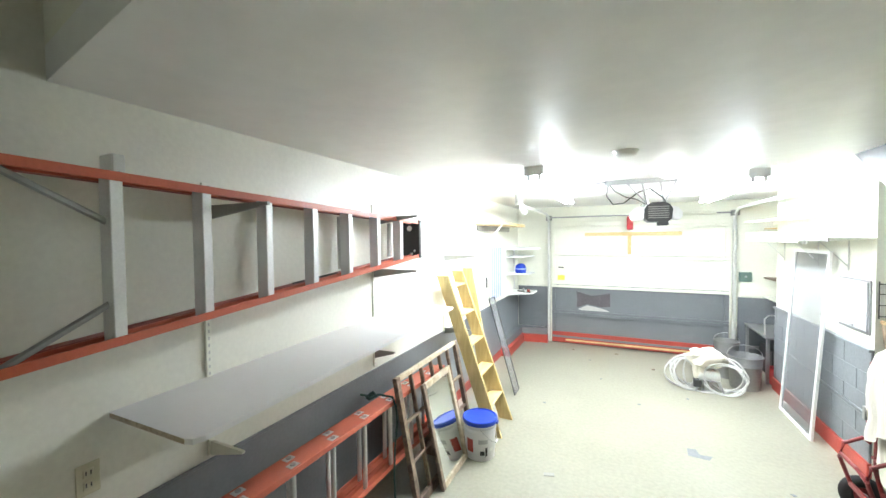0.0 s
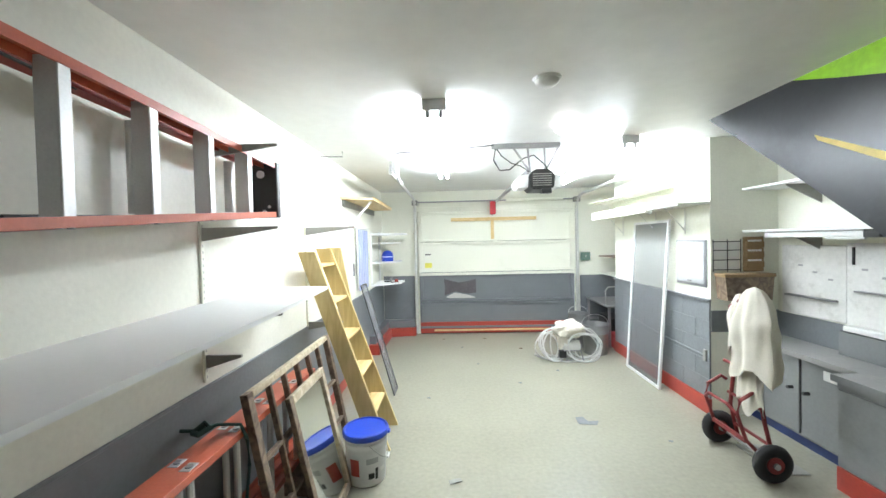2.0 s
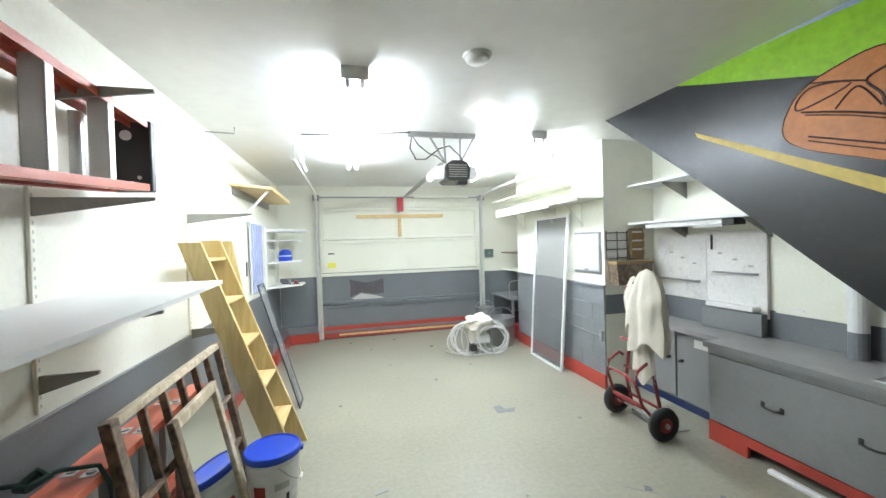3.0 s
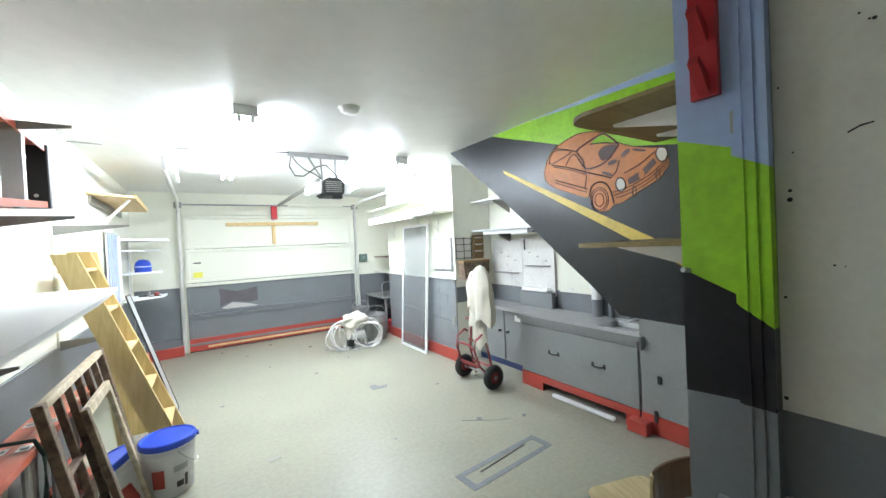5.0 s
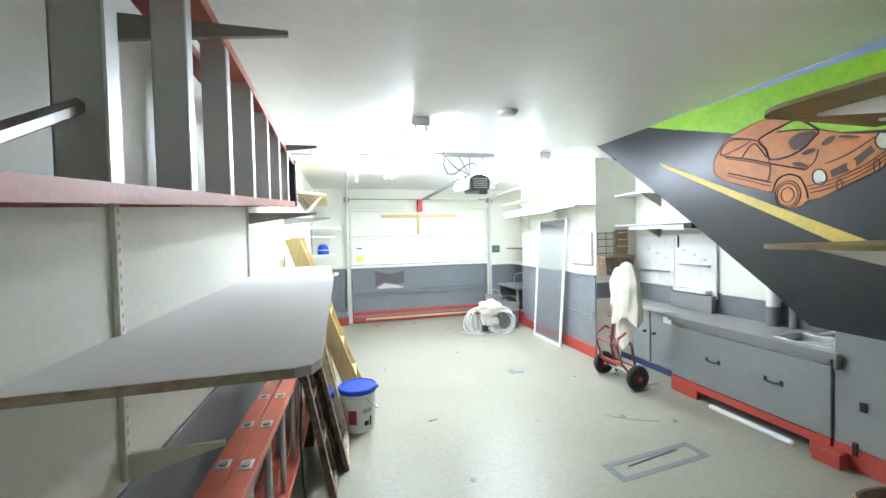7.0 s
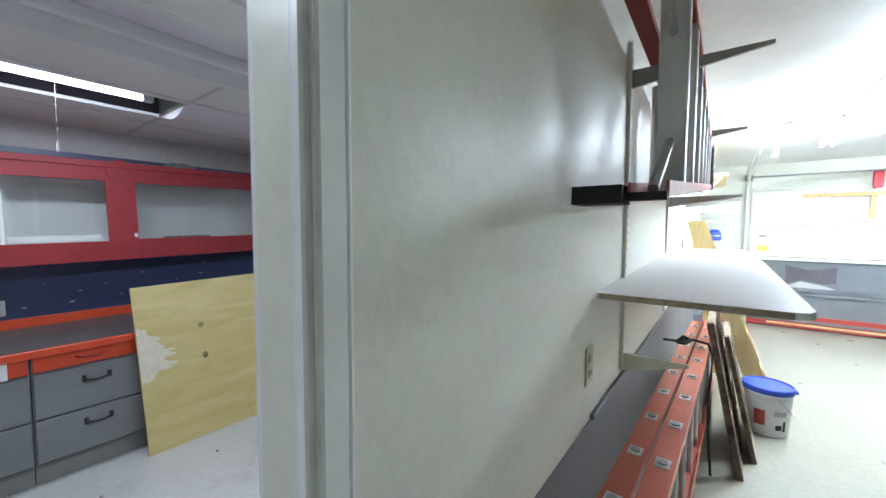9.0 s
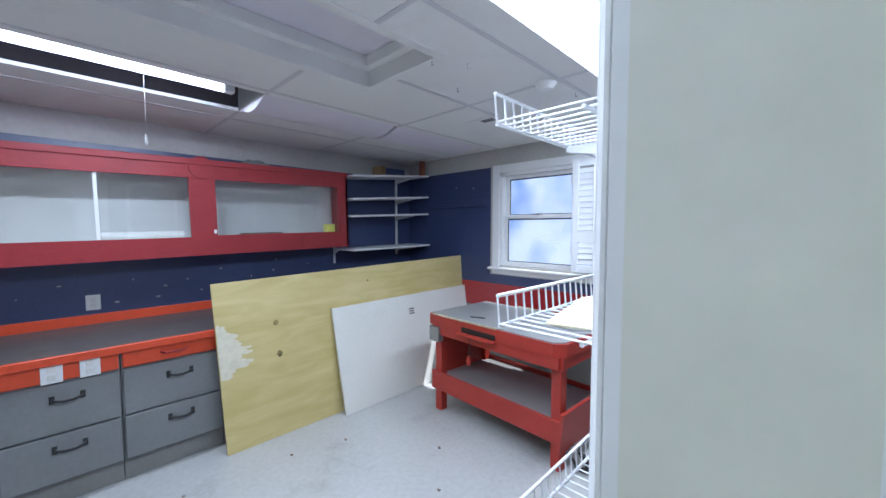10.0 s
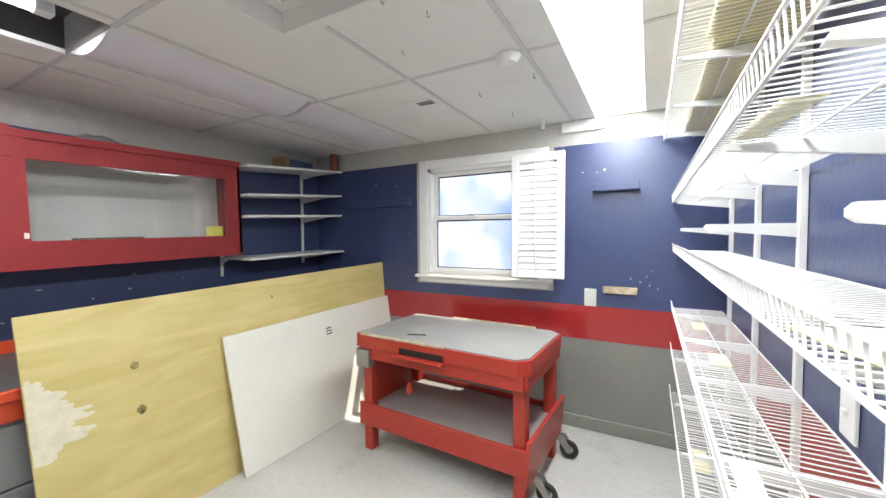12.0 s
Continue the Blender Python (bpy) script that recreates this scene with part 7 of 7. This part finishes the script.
# -- white wire shelving on the partition --
for y in (0.41, 0.95, 1.50, 2.06, 2.68):
    q = thing("shelf_upright", "white slotted upright of the wire shelving", "shelf bracket", "wire shelf uprights")
    part("channel", B(RW - 0.022, RW - 0.001, y - 0.014, y + 0.014, 0.30, 2.14, 0.002), WHITE, q)
    for z in (1.517,) if y in (0.41, 1.50, 2.68) else ():
        part("bare_arm", P([(RW - 0.02, z), (RW - 0.262, z), (RW - 0.268, z - 0.006), (RW - 0.268, z - 0.014), (RW - 0.260, z - 0.020), (RW - 0.02, z - 0.046)], "y", y - 0.008, y + 0.008), WHITE, q, "bare shelf arm")


def wire_shelf(z, x_lip, y0=0.20, y1=2.855, lip=0.045, label="white wire shelf on the workshop wall"):
    q = thing("wire_shelf", label, "shelf", "wire shelves")
    xb = RW - 0.026
    for x, zz, r in ((xb, z, 0.0035), ((xb + x_lip) / 2, z - 0.005, 0.0035), (x_lip, z - 0.003, 0.0035), (x_lip - 0.004, z + lip, 0.0035)):
        part("long_rod", R((x, y0, zz), (x, y1, zz), r, 6), WIRE, q)
    bm = bmesh.new()
    k = 0
    while y0 + 0.0254 * k <= y1:
        y = y0 + 0.0254 * k
        rod(bm, (xb, y, z), (x_lip, y, z), 0.0018, 5)
        rod(bm, (x_lip, y, z), (x_lip - 0.004, y, z + lip), 0.0018, 5)
        k += 1
    w = part("wire_grid", bm, WIRE, q)
    w["kind"] = "stuff"
    for y in (0.41, 0.95, 1.50, 2.06, 2.68):
        if y > y0:
            part("arm", P([(RW - 0.02, z - 0.010), (x_lip + 0.02, z - 0.010), (x_lip + 0.015, z - 0.02), (x_lip + 0.05, z - 0.026), (RW - 0.02, z - 0.056)], "y", y - 0.009, y + 0.009), WHITE, q)
    return q


wire_shelf(1.69, -2.075)
wire_shelf(1.37, -2.067)
wire_shelf(0.985, -2.07)
wire_shelf(0.70, -2.07)
wire_shelf(0.41, -2.07)
wire_shelf(2.115, -2.13, 0.12, 2.86, 0.03, "white wire shelf carrying plywood boards near the ceiling")
pb = thing("shelf_board", "brown plywood board lying on the top wire shelf", "board")
part("board", B(-2.05, RW - 0.03, 0.15, 1.42, 2.120, 2.134, 0.002), PLY, pb)
pb2 = thing("shelf_board", "brown plywood board lying on the top wire shelf", "board")
part("board", B(-2.03, RW - 0.03, 1.44, 2.84, 2.120, 2.132, 0.002), PLY, pb2)
CARDY = mat("pale_yellow_card", (0.80, 0.74, 0.48), 0.7, vary=0.05, scale=6, fine=80)
for x, y, z, w, h, t_ in ((-1.987, 0.375, 1.3745, 0.095, 0.265, 12), (-2.01, 0.815, 1.6945, 0.056, 0.28, 5), (-2.025, 0.805, 0.9895, 0.046, 0.21, 0), (-1.96, 1.7, 0.9895, 0.06, 0.16, 0), (-1.97, 2.3, 0.9895, 0.06, 0.16, 0), (-1.97, 1.2, 0.7045, 0.06, 0.2, 0), (-1.98, 2.0, 0.4145, 0.06, 0.2, 0)):
    q = thing("shelf_card", "pale yellow card lying on a wire shelf", "card", "shelf cards", at=(x, y, z), turn=t_)
    part("card", B(-w / 2, w / 2, -h / 2, h / 2, 0, 0.002), CARDY, q)
ba = thing("ball", "white leather ball with dark red stitching on the wire shelf", "ball", at=(-1.846, 0.30, 1.372 + 0.029))
bm = bmesh.new()
bmesh.ops.create_uvsphere(bm, u_segments=32, v_segments=20, radius=0.029)
part("leather", bm, LEATHER, ba, "", True)
seam = []
for k in range(97):
    t = math.tau * k / 96
    aa, bb = 0.75, 0.25
    p_ = Vector((aa * math.cos(t) + bb * math.cos(3 * t), aa * math.sin(t) - bb * math.sin(3 * t), 2 * math.sqrt(aa * bb) * math.sin(2 * t)))
    seam.append(p_.normalized())
bm = bmesh.new()
for k in range(0, 96, 2):
    p_, nx = seam[k], seam[k + 1]
    side = p_.cross(nx - p_).normalized()
    rod(bm, (p_ + side * 0.16).normalized() * 0.0293, (p_ + (nx - p_) * 0.6).normalized() * 0.0297, 0.0011, 5)
    rod(bm, (p_ - side * 0.16).normalized() * 0.0293, (p_ + (nx - p_) * 0.6).normalized() * 0.0297, 0.0011, 5)
part("stitching", bm, STITCH, ba, "dark red stitches")

# -- things on the walls and ceiling --
lg = thing("small_ledge", "small navy painted ledge on the window wall", "ledge")
part("ledge", B(-2.575, -2.27, WY - 0.075, WY - 0.005, 1.79, 1.815, 0.003), BLUE, lg)
part("back", B(-2.575, -2.27, WY - 0.02, WY - 0.005, 1.815, 1.85, 0.003), BLUE, lg)
lg2 = thing("small_ledge", "long navy painted rail beside the window", "ledge")
part("rail", B(-5.02, -4.18, WY - 0.04, WY - 0.005, 1.76, 1.83, 0.003), BLUE, lg2)
ol = thing("wall_outlet", "pale grey metal blank plate below the window", "outlet")
part("plate", B(-2.63, -2.545, WY - 0.014, WY - 0.008, 0.945, 1.075, 0.002), GALV, ol)
wb_ = thing("wood_block", "bare wooden strip fixed to the window wall", "wood strip")
part("strip", B(-2.50, -2.275, WY - 0.03, WY - 0.005, 1.05, 1.10, 0.003), OLDFACE, wb_)
sp = thing("light_switch", "white switch plate on the navy partition", "switch")
part("plate", B(RW - 0.010, RW - 0.001, 1.12, 1.20, 0.985, 1.105, 0.002), WHITE, sp)
part("toggle", B(RW - 0.022, RW - 0.010, 1.155, 1.165, 1.04, 1.06, 0.002), WHITE, sp)
sm2 = thing("smoke_detector", "round white detector on the workshop ceiling", "smoke detector")
part("body", L([(0.0, RC - 0.038), (0.035, RC - 0.036), (0.05, RC - 0.02), (0.06, RC - 0.004)], 24, (-2.80, 1.64)), WHITE, sm2, "", True)
vn = thing("ceiling_vent", "small dark slotted vent in a ceiling tile", "vent")
part("plate", B(-3.62, -3.40, 1.92, 2.06, RC - 0.006, RC - 0.001, 0.001), TILE, vn)
for k in range(3):
    part("slot", B(-3.52, -3.41, 1.955 + 0.022 * k, 1.967 + 0.022 * k, RC - 0.008, RC - 0.006), BLACK, vn)
for x, y in ((-3.05, 1.0), (-3.2, 1.35), (-3.1, 2.0), (-2.75, 1.9), (-2.95, 1.15), (-3.05, 2.45)):
    q = thing("ceiling_hook", "tiny dark hook in the ceiling tile", "hook", "ceiling hooks")
    part("hook", T([(x, y, RC), (x, y, RC - 0.022), (x + 0.008, y, RC - 0.028), (x + 0.012, y, RC - 0.02)], 0.0025, 5), STEEL, q)
pc = thing("pull_cord", "white pull cord hanging from the ceiling", "pull cord")
part("cord", R((-4.26, 0.06, RC), (-4.26, 0.06, 2.02), 0.0009, 5), HOSE, pc)
part("pull", L([(0.004, 1.965), (0.008, 1.975), (0.006, 2.02)], 10, (-4.26, 0.06)), HOSE, pc)
for k, (px, py) in enumerate(((-4.15, 0.75), (-3.2, 1.2), (-3.7, 0.35), (-4.05, 1.1), (-2.95, 0.9), (-4.2, 0.15), (-3.5, 1.5), (-2.5, 1.3))):
    rb = random.Random(50 + k)
    patch("floor_debris", [(px + 0.012 * (0.4 + rb.random()) * math.cos(t), py + 0.009 * (0.4 + rb.random()) * math.sin(t)) for t in [math.tau * j / 7 for j in range(7)]], OLDWOOD, "scrap of debris on the floor", "debris", 0.004)
vl = thing("wall_valance", "short white board under the ceiling beside the window", "board")
part("board", B(-2.80, -2.49, WY - 0.03, WY - 0.005, 2.245, 2.325, 0.004), WHITE, vl)
hk2 = thing("ceiling_clip", "small white clip hanging from the ceiling", "hook")
part("clip", B(-2.915, -2.895, 2.70, 2.74, RC - 0.07, RC, 0.004), WHITE, hk2)
